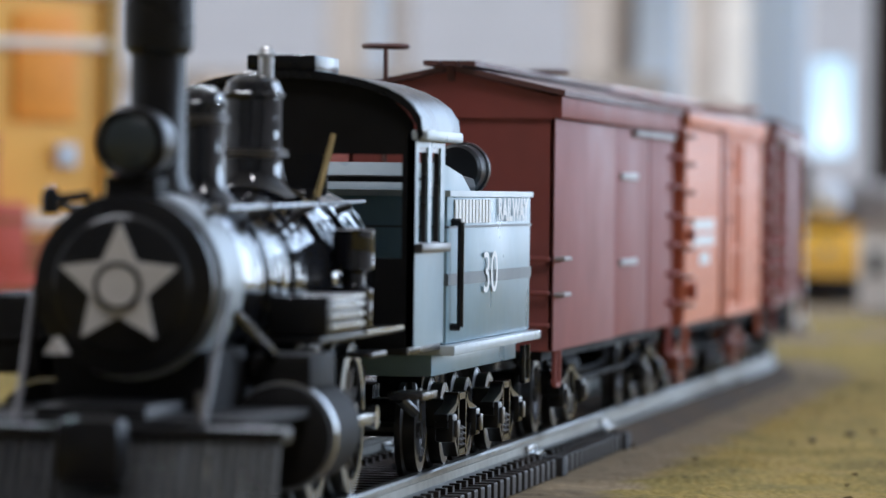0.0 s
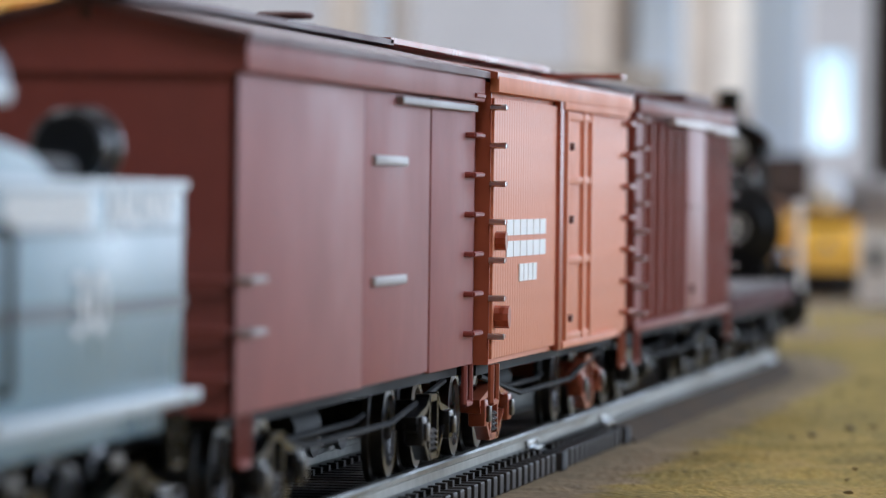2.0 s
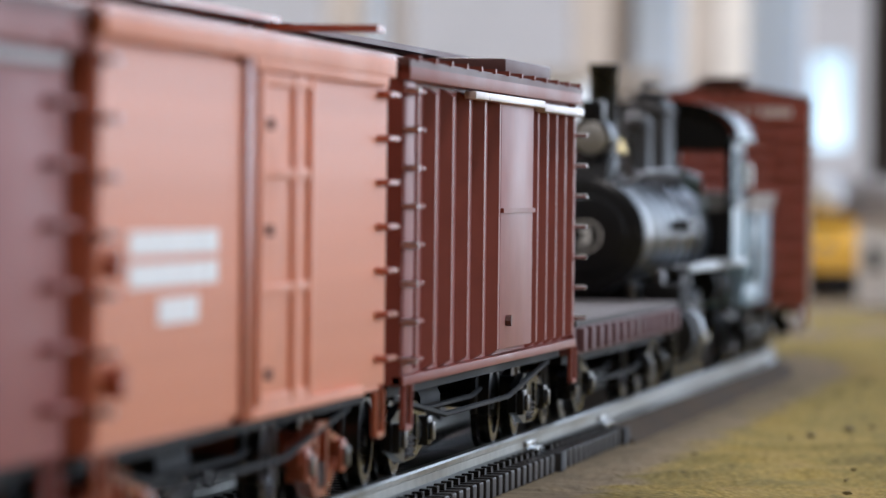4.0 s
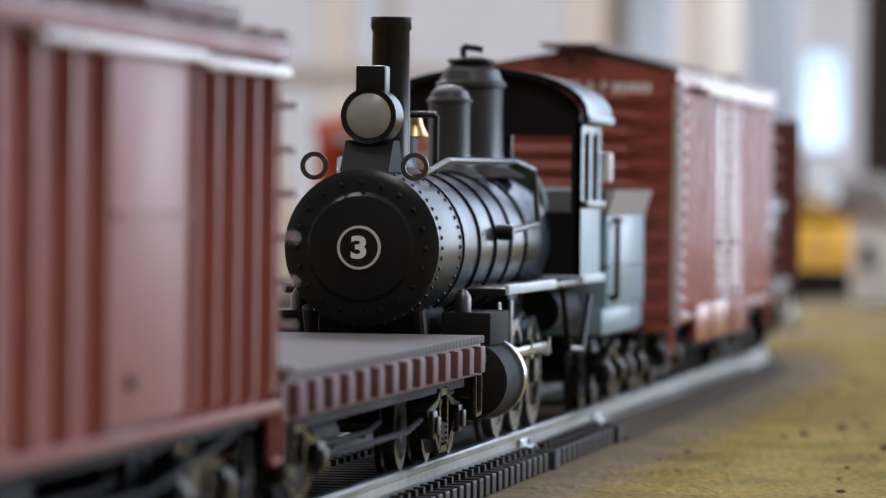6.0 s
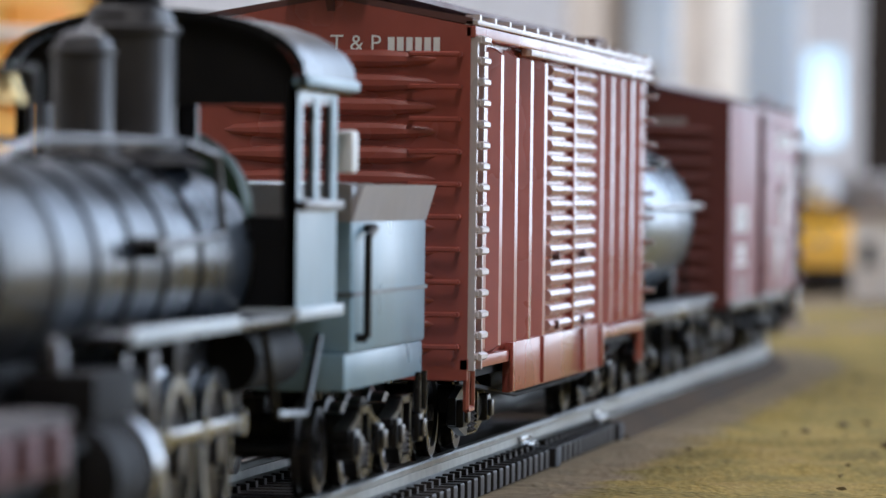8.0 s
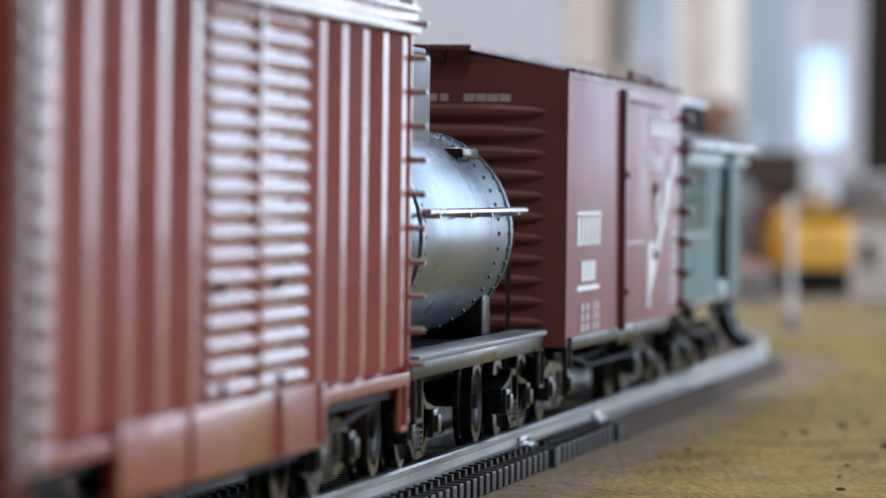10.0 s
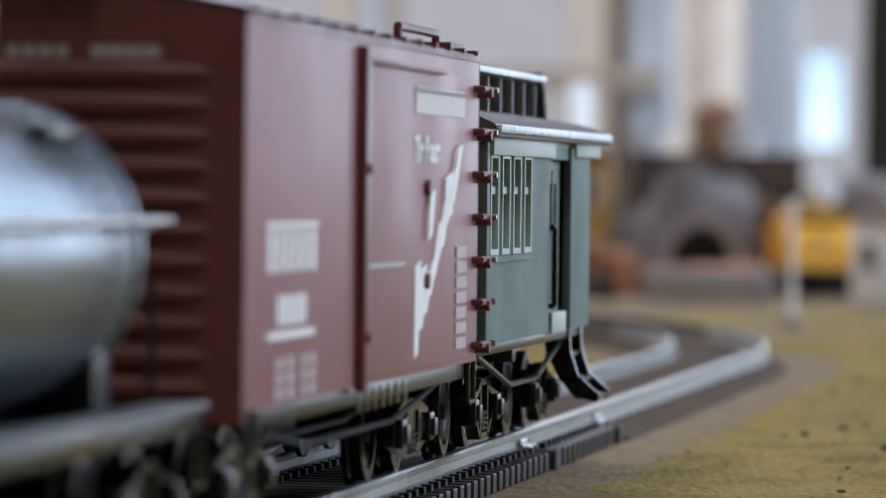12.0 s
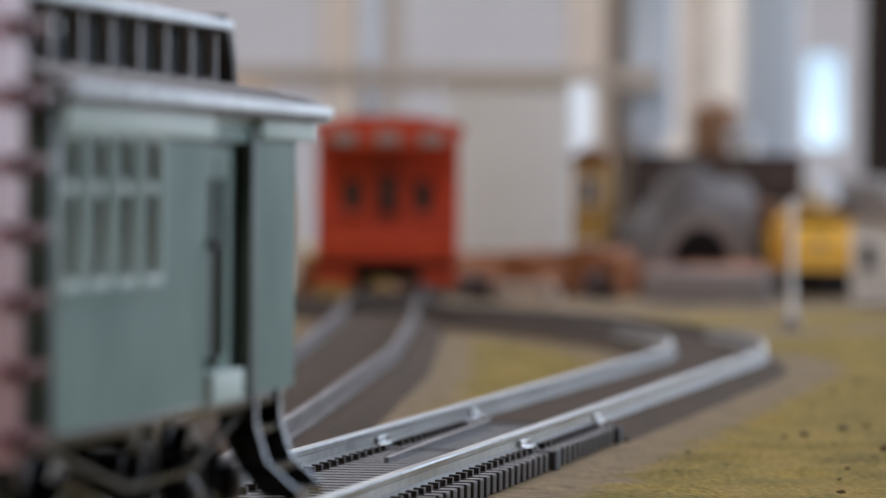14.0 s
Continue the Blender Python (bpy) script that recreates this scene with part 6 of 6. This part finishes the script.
        part("valve_hanger", box(B(), *sorted((s * 10.2, s * 10.8)), Y(1192), Y(1194), 8.0, 15.8, 0.3), "steelwheel", o)
        part("oiler", lathe(B(), [(0.9, 0), (0.9, 1.6), (0.4, 2.4), (0, 2.5)], (s * 9.0, Y(1166), 15), "Z", 12), "steelwheel", o)
        part("front_post", rod(B(), (s * 6.0, Y(1158), 10), (s * 6.0, Y(1154), 15.6), 0.6, 8), "steelwheel", o)
        part("air_tank", rod(B(), (s * 8.0, Y(1236), 13.6), (s * 8.0, Y(1258), 13.6), 2.8, 18), "matt", o)
        part("lamp_bracket", lathe(B(), [(1.0, 0), (1.5, 0), (1.5, 0.5), (1.0, 0.5), (1.0, 0)], (s * 5.4, Y(1153.6), 30.6), "Y", 24), "steelwheel", o)
        part("pipe", bar(B(), [(s * 11.2, Y(1236), 16), (s * 11.6, Y(1240), 9), (s * 11.2, Y(1256), 8.4), (s * 11.4, Y(1262), 15)], 0.4, 8), "satin", o)
    part("pilot_deck", box(B(), -12.0, 12.0, Y(1156.5), Y(1168), 9.6, 10.6, 0.15), "matt", o)
    part("pilot_beam", box(B(), -12.4, 12.4, Y(1155), Y(1157), 6.2, 10.0, 0.2), "satin", o)
    part("smokebox_saddle", box(B(), -5.6, 5.6, Y(1158), Y(1176), 9, 15.4, 0.6), "matt", o)
    part("main_frame", box(B(), -4.6, 4.6, Y(1157), Y(1262), 6.4, 12, 0.3), "satin", o)
    part("firebox", box(B(), -6.6, 6.6, Y(1222), Y(1246), 9.5, 17, 0.5), "satin", o)
    cab(o, Y(1245), Y(1266), 12.2, 17.6, 26.6, 37.0, 6.2, "bluegrey", "satin", "steelwheel")
    part("eave", box(B(), 12.0, 13.4, Y(1244), Y(1271), 36.6, 37.6, 0.3), "bluegrey", o)
    part("eave", box(B(), -13.4, -12.0, Y(1244), Y(1271), 36.6, 37.6, 0.3), "bluegrey", o)
    part("cab_sill", box(B(), -12.8, 12.8, Y(1244), Y(1267), 16.8, 17.8, 0.15), "paleedge", o)
    part("cab_lamp", box(B(), 11.4, 13.0, Y(1270), Y(1273), 29.4, 33.2, 0.4), "white", o, "small white lamp")
    drivers(o, [Y(1198), Y(1214), Y(1230)], 6.6, "steelwheel")
    wheelset(o, Y(1160), 4.0, "steelwheel")
    t0, t1, hw = Y(1276), Y(1321), 12.0
    tn = part("tender_tank", box(B(), -hw, hw, t0, t1, 13.0, 25.2, 0.5), "bluegrey", o, "pale grey tender tank with flared rim")
    bm = B()
    for a, b in (((-hw, t0), (hw, t0)), ((hw, t0), (hw, t1)), ((hw, t1), (-hw, t1)), ((-hw, t1), (-hw, t0))):
        ex = Vector((a[0] + b[0], a[1] + b[1] - t0 - t1)).normalized() * 1.0
        p = [Vector((a[0], a[1], 25.0)), Vector((b[0], b[1], 25.0)), Vector((b[0] + ex.x, b[1] + ex.y, 28.4)), Vector((a[0] + ex.x, a[1] + ex.y, 28.4))]
        q = [v - Vector((ex.x * 0.5, ex.y * 0.5, 0)) for v in p]
        vs = [bm.verts.new(v) for v in p + q]
        for k in ((0, 1, 2, 3), (7, 6, 5, 4), (0, 4, 5, 1), (1, 5, 6, 2), (2, 6, 7, 3), (3, 7, 4, 0)):
            bm.faces.new([vs[i] for i in k])
    part("tender_flare", bm, "greybar", tn)
    part("belt", box(B(), -hw - 0.15, hw + 0.15, t0 - 0.1, t1 + 0.1, 18.2, 18.6), "tenderdark", tn)
    part("coal_load", box(B(), -9, 9, t0 + 4, t1 - 6, 25, 28.6, 1.5), "satin", o)
    part("tender_frame", box(B(), -hw + 0.4, hw - 0.4, t0 - 1, t1 + 1, 9.6, 13.0, 0.3), "bluegrey", o)
    for s in (-1, 1):
        grab(o, [(s * hw, t0 + 3, 14.4), (s * (hw + 1.0), t0 + 3, 14.4), (s * (hw + 1.0), t0 + 3, 23.6), (s * (hw + 1.0), t0 + 7, 24.4), (s * hw, t0 + 7, 24.4)], "satin", 0.4, "handrail")
        stirrup(o, s * (hw - 0.2), t1 - 1, 10, "satin")
    for y in (t0 + 11, t1 - 9):
        truck(o, y, "satin", half=7.0, r=4.0, style="arch")
    coupler(o, t1 + 1, 1)
    place(o, f, r, 56)


M["domesatin"] = mat("weathered_black_dome", (0.028, 0.026, 0.027), 0.42, vary=0.3)
star_locomotive()
three_locomotive()


# ---- the layout and hall beyond the curve ----
def caboose():
    o = thing("caboose", "bright red caboose standing on the siding track", "caboose")
    hw, L, z0, z1 = 19.0, 110, 9.0, 44.0
    part("body", box(B(), -hw, hw, 8, L, z0, z1, 0.4), "redthing", o)
    part("end_frame", frame_y(hw, 0, 2, z0, z1, 3.2), "redthing", o)
    part("roof", prism(B(), [(-hw - 1.5, z1), (hw + 1.5, z1), (hw + 1.2, z1 + 1.6), (hw * 0.5, z1 + 4), (-hw * 0.5, z1 + 4), (-hw - 1.2, z1 + 1.6)], -3, L + 3), "redthing", o)
    part("roof_board", box(B(), -hw + 1, hw - 1, -3.4, -2.6, z1 - 4.6, z1 + 1.4, 0.2), "redthing", o)
    for x in (-hw * 0.62, 0, hw * 0.62):
        part("number_board", box(B(), x - 3.4, x + 3.4, -3.8, -3.4, z1 - 3.6, z1 - 0.2, 0.1), "greybar", o)
    part("door", box(B(), -3.6, 3.6, 7.2, 8.2, z0, z1 - 6, 0.2), "caboosedark", o)
    for x in (-9.6, 9.6):
        w = part("window", box(B(), x - 2.6, x + 2.6, 7.4, 8.1, 22, 31, 0.1), "glassdark", o)
        part("window_frame", frame_y(0, 7.0, 7.6, 21.4, 31.6, 0.8, x - 3.2, x + 3.2), "redthing", w)
    part("door_window", box(B(), -2.0, 2.0, 6.9, 7.3, 22, 32), "glassdark", o)
    part("platform", box(B(), -hw, hw, -3, 8, z0 - 1.4, z0, 0.2), "satin", o)
    for x in (-hw + 0.8, -5, 5, hw - 0.8):
        part("railing_post", rod(B(), (x, -2, z0), (x, -2, 22), 0.6, 8), "redthing", o)
    part("railing", bar(B(), [(-hw + 0.8, -2, 22), (-5, -2, 22)], 0.6, 8), "redthing", o)
    part("railing", bar(B(), [(hw - 0.8, -2, 22), (5, -2, 22)], 0.6, 8), "redthing", o)
    part("end_panel", box(B(), -hw + 1, hw - 1, -1.2, -0.4, z0, 18.5, 0.2), "redthing", o)
    for s in (-1, 1):
        part("steps", box(B(), *sorted((s * 9, s * hw)), -2, 6, 3.0, z0, 0.3), "redthing", o)
        part("side_stripe", box(B(), *sorted((s * hw, s * (hw + 0.3))), 10, L - 2, 18, 19), "white", o)
    for y in (22, L - 20):
        truck(o, y, "satin")
    part("underframe", box(B(), -8, 8, 0, L, 5.5, z0, 0.3), "satin", o)
    y = 1.395
    o.matrix_basis = pose(spur_point(y), y, RAIL_Z - 0.0006, 0, 0, 8.1)


M["caboosedark"] = mat("shaded_red_door", (0.42, 0.05, 0.02), 0.45)


def frame_y(hw, y0, y1, z0, z1, w, xa=None, xb=None):
    x0, x1 = (-hw, hw) if xa is None else (xa, xb)
    bm = B()
    box(bm, x0, x0 + w, y0, y1, z0, z1)
    box(bm, x1 - w, x1, y0, y1, z0, z1)
    box(bm, x0 + w, x1 - w, y0, y1, z0, z0 + w)
    box(bm, x0 + w, x1 - w, y0, y1, z1 - w, z1)
    return bm


def house(name, label, category, x0, x1, y, depth, z0, z1, wallmat, roofmat, rise, windows=2, rows=1):
    """A small model building: walls, pitched roof, windows."""
    o = thing(name, label, category)
    o.location = ((x0 + x1) / 2 * MM, y * MM, 0)
    hw = (x1 - x0) / 2
    part("wall", box(B(), -hw, hw, 0, depth, z0, z1, 0.4), wallmat, o)
    part("roof", prism(B(), [(-hw - 1.5, z1), (hw + 1.5, z1), (hw + 1.5, z1 + 1), (0, z1 + rise + 1), (-hw - 1.5, z1 + 1)], -2, depth + 2), roofmat, o)
    for r in range(rows):
        for k in range(windows):
            x = -hw + (k + 0.5) * 2 * hw / windows
            z = z0 + (r + 0.55) * (z1 - z0) / rows
            w = part("window", box(B(), x - hw * 0.22 / windows * 2, x + hw * 0.22 / windows * 2, -0.3, 0.2, z - 4, z + 4), "glassdark", o)
            part("window_frame", frame_y(0, -0.8, -0.2, z - 4.8, z + 4.8, 0.9, x - hw * 0.22 / windows * 2 - 0.8, x + hw * 0.22 / windows * 2 + 0.8), "white", w)
    return o


def yellow_engine():
    o = thing("diesel_locomotive", "golden yellow diesel locomotive on black trucks beyond the curve", "locomotive")
    part("body", prism(B(), [(-13, 8.5), (13, 8.5), (13, 20), (10.5, 25.5), (5, 28), (-5, 28), (-10.5, 25.5), (-13, 20)], 6, 120), "yellow", o)
    part("nose", xprism(B(), [(6, 8.5), (6, 24), (2, 22), (-4, 17), (-6, 9)], -10.5, 10.5), "yellow", o)
    part("windscreen", box(B(), -8, 8, 4.6, 6.4, 21, 25.0, 0.3), "glassdark", o)
    part("headlamp", lathe(B(), [(0, -0.6), (1.4, -0.4), (1.8, 0)], (0, -3.8, 17), "Y", 18), "lens", o)
    part("pilot", box(B(), -13, 13, -6, 4, 2.4, 8.5, 0.5), "satin", o)
    part("underframe", box(B(), -13.2, 13.2, 4, 118, 5.5, 8.5, 0.3), "satin", o)
    part("roof_fan", lathe(B(), [(0, 1.4), (4, 1.2), (5, 0)], (0, 50, 27.8), "Z", 20), "satin", o)
    for y in (26, 96):
        truck(o, y, "satin")
    o.matrix_basis = pose(-0.1255, 1.69, -0.001, 0, 0, 8)


def tunnel():
    o = thing("tunnel_mound", "grey plaster rock mound with a dark tunnel mouth", "tunnel")
    bm = B()
    bmesh.ops.create_uvsphere(bm, u_segments=48, v_segments=24, radius=1.0, matrix=Matrix.Translation((0, 0, 0)))
    for v in bm.verts:
        n = 1 + 0.16 * noise.noise(v.co * 2.2) + 0.07 * noise.noise(v.co * 6)
        v.co = Vector((v.co.x * 30 * n, v.co.y * 26 * n, max(0.0, v.co.z) * 40 * n))
    part("mound", bm, "rock", o)
    out = [(10 * math.cos(math.pi * k / 12), 9 + 13 * math.sin(math.pi * k / 12)) for k in range(13)] + [(-10, 0), (10, 0)]
    inn = [(13.5 * math.cos(math.pi * k / 12), 9 + 17 * math.sin(math.pi * k / 12)) for k in range(13)] + [(-13.5, 0), (13.5, 0)]
    part("portal", prism(B(), inn, -27.2, -22), "rocklight", o)
    part("tunnel_mouth", prism(B(), out, -27.8, -27.3), "black", o)
    o.matrix_basis = pose(-0.172, 1.765, -0.001, 0, 0, 8)
    s = thing("footbridge", "dark brown timber footbridge behind the tunnel", "bridge")
    part("deck", xprism(B(), [(-6, 32), (6, 32), (6, 46), (-6, 46)], -32, 28), "darkwood", s)
    for x in (-29, -15, 0, 13, 25):
        part("post", box(B(), x - 2.5, x + 2.5, -4, 4, -1, 32, 0.2), "darkwood", s)
    part("back_wall", box(B(), -31, 27, 4.5, 6, -1, 32, 0.2), "darkwood", s)
    s.matrix_basis = pose(-0.170, 1.83, 0, 0, 0, 8)
    p = solid("stone_platform", box(B(), -172, -134, 1590, 1625, -2, 8.6, 0.8), "rocklight", "grey stone platform beside the tunnel", "platform")


M["rocklight"] = mat("pale_grey_stone", (0.27, 0.25, 0.245), 0.85, scale=60, vary=0.25, bump=0.3)
M["hillside"] = mat("tan_plaster_hill", (0.42, 0.31, 0.21), 0.9, scale=90, vary=0.3, dirt=(0.17, 0.09, 0.045), dirt_amt=0.85)
M["curtain"] = mat("dark_brown_cloth", (0.03, 0.022, 0.02), 0.9, scale=60)
M["darkwood"] = mat("dark_stained_wood", (0.07, 0.05, 0.045), 0.7, scale=120, vary=0.3)
M["bluewhite"] = mat("pale_blue_panel", (0.66, 0.73, 0.82), 0.6, scale=10)
M["cream"] = mat("cream_render", (0.80, 0.72, 0.61), 0.8, scale=40, vary=0.25)
M["mustard"] = mat("mustard_paint", (0.42, 0.26, 0.06), 0.6, scale=60)
M["rust"] = mat("rust_brown", (0.30, 0.105, 0.032), 0.8, scale=80, vary=0.3)
M["orangecard"] = mat("orange_printed_card", (0.92, 0.47, 0.06), 0.55, scale=30, vary=0.25)
M["deeporange"] = mat("deep_orange_boards", (0.95, 0.36, 0.03), 0.55, scale=60, vary=0.25)
M["redcard"] = mat("red_crates", (0.55, 0.09, 0.05), 0.6, scale=30)


def scenery():
    o = house("freight_house", "tall orange-yellow freight house inside the curve", "building", -60, 60, 0, 60, -1, 96, "orangecard", "mustard", 10, 0, 0)
    for x, z, w, h in ((-38, 52, 22, 30), (4, 48, 24, 36), (40, 60, 16, 24)):
        part("loading_door", box(B(), x - w / 2, x + w / 2, -1.0, 0.4, z - h / 2, z + h / 2, 0.4), "deeporange", o)
    for z, t in ((24, 4), (64, 2.5), (76, 2.5)):
        part("sill_course", box(B(), -61, 61, -1.4, 0.4, z, z + t, 0.4), "cream", o)
    part("sign", box(B(), 43, 48, -1.6, 0.3, 38, 43, 0.3), "bluewhite", o)
    for x in (-56, -20, 22, 57):
        part("wall_post", box(B(), x - 1.4, x + 1.4, -1.6, 0.3, -1, 95, 0.2), "mustard", o)
    part("lower_wall", box(B(), -60.6, 60.6, -1.0, 0.4, -1, 22, 0.3), "rust", o)
    o.matrix_basis = pose(-0.2859, 1.1076, 0, 0, 0, 45)
    c = thing("crate_stack", "stack of red crates beside the freight house", "crates")
    for x, y, z in [(-58 + 13.4 * k, -12 - (k % 2), 16) for k in range(8)] + [(-52 + 13.6 * k, -12, 31.5) for k in range(6)] + [(-46, -12, 47), (8, -12.5, 47)]:
        part("crate", box(B(), x, x + 12.5, y, y + 10, z - 17, z - 1.6, 0.4), "redcard", c)
        part("crate_band", box(B(), x - 0.2, x + 12.7, y - 0.2, y + 10.2, z - 6, z - 4.6, 0.1), "rust", c)
    c.matrix_basis = pose(-0.2859, 1.1076, 0, 0, 0, 45)
    house("depot", "off-white rendered depot with a flat roof", "building", -277, -232, 1900, 70, -1, 72, "white", "cream", 0.5, 0, 0)
    house("signal_tower", "narrow mustard signal tower with brown top", "building", -213, -201, 1750, 14, -1, 42, "mustard", "brownm", 5, 1, 2)
    t = thing("water_tower", "brown timber water tower on posts", "tower")
    part("tank", lathe(B(), [(0, 41), (8.6, 41), (8.8, 62), (8.2, 63), (0, 68)], (0, 0, 0), "Z", 24), "brownm", t)
    for a in range(4):
        part("leg", box(B(), -6 + 12 * (a % 2) - 0.9, -6 + 12 * (a % 2) + 0.9, -6 + 12 * (a // 2) - 0.9, -6 + 12 * (a // 2) + 0.9, -1, 41), "brownm", t)
    t.location = (-0.181, 1.92, 0)
    h = house("shed", "small white shed beyond the bridge", "building", -170, -161, 1850, 12, -1, 52, "white", "bluewhite", 3, 1, 2)
    house("workshop", "low rust-brown workshop with small windows", "building", -157, -142, 1760, 20, -1, 25, "rust", "brownm", 4, 2, 1)
    house("cottage", "white cottage beyond the road", "building", -109, -88, 1600, 30, -1, 25, "white", "greybar", 6, 2, 1)
    t = thing("lamp_globe", "pale blue round tank on a stand", "tank")
    part("globe", lathe(B(), [(0, 0), (3.5, 0.8), (5.4, 3.5), (5.6, 6), (4.4, 9.4), (2, 11.4), (0, 12)], (0, 0, 27), "Z", 24), "bluewhite", t)
    part("stand", rod(B(), (0, 0, -1), (0, 0, 27.5), 1.4, 12), "greybar", t)
    t.location = (-0.1325, 1.80, 0)
    # brown banks of scenery at the far edge of the turf
    for k, (x0, x1, y, z) in enumerate(((-330, -232, 1640, 11), (-236, -186, 1660, 13), (-190, -140, 1690, 8), (-142, -30, 1760, 3))):
        bm = box(B(), x0, x1, y, y + 40, -4, z, 0.8)
        bmesh.ops.subdivide_edges(bm, edges=[e for e in bm.edges if e.calc_length() > 12], cuts=12, use_grid_fill=True)
        for v in bm.verts:
            v.co.z += 3.0 * noise.noise(v.co * 0.05) + 1.2 * noise.noise(v.co * 0.2)
        solid("earth_bank", bm, "rust", "rust-brown earth bank along the turf", "bank", "earth banks")
    # weathered hill inside the siding, with dead brush on it
    bm = B()
    bmesh.ops.create_uvsphere(bm, u_segments=40, v_segments=24, radius=1.0)
    for v in bm.verts:
        n = 1 + 0.22 * noise.noise(v.co * 1.7) + 0.10 * noise.noise(v.co * 5)
        v.co = Vector((v.co.x * 27 * n, v.co.y * 40 * n, max(-0.02, v.co.z) * 66 * n))
    hill = solid("hill", bm, "hillside", "tan plaster hillside with brown weathered streaks", "hill")
    hill.location = (-0.306, 1.60, 0)
    rng = random.Random(7)
    for k in range(7):
        br = thing("bare_bush", "bare brown twig bush on the hillside", "bush", "bare bushes")
        for j in range(9):
            a, q = rng.random() * 6.28, 6 + 9 * rng.random()
            part("twig", bar(B(), [(0, 0, -6), (q * 0.3 * math.cos(a), q * 0.3 * math.sin(a), q * 0.8), (q * 0.8 * math.cos(a), q * 0.8 * math.sin(a), q * 1.4)], 0.45, 5), "brownm", br)
        br.location = (-0.306 + rng.uniform(-0.018, 0.018), 1.60 - 0.030 + rng.uniform(-0.004, 0.01), 0.012 + 0.030 * rng.random())
    # sidings' clutter between the caboose and the tunnel
    rng = random.Random(11)
    for x, y, w, z, m in ((-262, 1600, 13, 9, "darkwood"), (-247, 1560, 10, 7, "mustard"), (-236, 1610, 15, 12, "rust"), (-218, 1570, 9, 8, "darkwood"), (-207, 1600, 12, 10, "rust"), (-196, 1560, 8, 6, "tan"), (-186, 1610, 10, 9, "darkwood")):
        lp = thing("lumber_pile", "low pile of sawn timber and scrap on bare earth", "lumber", "lumber piles")
        n = 4
        for r in range(n - 1):
            for k in range(n - r):
                d = w / n
                part("timber", box(B(), -w / 2 + (k + r / 2) * d, -w / 2 + (k + r / 2) * d + d * 0.92, -rng.random() * 3, 30 + rng.random() * 4, r * z / 3, (r + 0.94) * z / 3, 0.2), m, lp)
        lp.matrix_basis = pose(x * MM, y * MM, -0.0012, 0, 0, rng.uniform(-25, 40))
    rb = thing("rubble_bank", "grey and tan boulders banked behind the yellow engine", "rocks")
    for k in range(26):
        u, w = (k % 9) / 8, k // 9
        bm = B()
        bmesh.ops.create_icosphere(bm, subdivisions=2, radius=1.0)
        q = 5.5 + 4 * rng.random()
        seed = Vector((rng.random() * 50, rng.random() * 50, 0))
        for v in bm.verts:
            v.co *= q * (1 + 0.35 * noise.noise(v.co * 1.3 + seed))
            v.co += Vector((-164 + 58 * u + rng.uniform(-0.4, 0.4), 1940 + w * 7, 4 + 13 * w + 3 * u))
        part("boulder", bm, ("rock", "tan", "rocklight", "darkwood", "rust", "cream")[rng.randrange(6)], rb)
    p = thing("signal_post", "slim white signal post beside the curve", "post")
    part("post", rod(B(), (0, 0, -1), (0, 0, 29), 1.0, 14, 0.8), "white", p)
    part("base", box(B(), -2.2, 2.2, -2.2, 2.2, -1, 2, 0.4), "greybar", p)
    part("cap", lathe(B(), [(0.8, 0), (1.4, 0.4), (0.9, 1.6), (0, 2.2)], (0, 0, 29), "Z", 14), "white", p)
    p.location = (-0.1032, 1.30, 0)
    # hall furniture far behind
    b = thing("display_board", "row of pale display panels on a grey rail", "display board")
    part("panel", box(B(), -356, -328, 3200, 3215, 66, 400, 1), "bluewhite", b)
    part("panel", box(B(), -286, -253, 3200, 3215, 55, 400, 1), "bluewhite", b)
    part("rail", box(B(), -700, -334, 3180, 3195, 94, 106, 1), "tan", b)
    for x in (-690, -520, -342):
        part("post", box(B(), x - 5, x + 5, 3216, 3226, -1000, 400, 1), "bluewhite", b)
    c = thing("curtain", "dark brown curtain at the far end of the hall", "curtain")
    for k in range(7):
        x = -170 + k * 16
        part("fold", rod(B(), (x, 2700, -1000), (x, 2700, 300), 9, 14), "curtain", c)
    d = thing("pillar", "tan timber pillar in the hall", "pillar")
    part("shaft", box(B(), -404, -380, 4000, 4024, -1000, 2000, 2), "tan", d)
    part("base", box(B(), -412, -372, 3992, 4032, -1000, -900, 2), "tan", d)
    for x0, x1, m in ((-640, -600, "tan"), (-890, -850, "tan"), (-560, -430, "cream")):
        bb = thing("cupboard", "pale tan cupboard against the hall wall", "cupboard", "cupboards")
        part("carcass", box(B(), x0, x1, 5200, 5500, -1000, 520, 2), m, bb)
        part("door", box(B(), x0 + 3, x1 - 3, 5196, 5200, -900, 500, 1), m, bb)


caboose()
yellow_engine()
tunnel()
scenery()


# ---- movement ----
def motions():
    for ob, centre, half in TRAIN:
        rows = []
        for i in range(57):
            t = i * 0.25
            s = centre - travelled(t)
            a, b = on_track(s - half), on_track(s + half)
            d = b - a
            yaw = math.degrees(math.atan2(-d.x, d.y))
            m = (a + b) / 2
            rows.append((t, pose(m.x, m.y, m.z, 0, 0, yaw)))
        walk(ob, rows)
    for ob, at, radius in WHEELS:
        n = max(150, int(travelled(14.0) / radius * 57.3 / 78) + 1)
        rows = []
        for i in range(n + 1):
            t = 14.0 * i / n
            rows.append((t, pose(*at, math.degrees(travelled(t) / radius), 0, 0)))
        walk(ob, rows)
    for ob, radius, crank in RODS:
        rows = []
        for i in range(169):
            t = 14.0 * i / 168
            a = travelled(t) / radius
            rows.append((t, pose(0, crank * math.cos(a), radius + crank * math.sin(a))))
        walk(ob, rows)


motions()
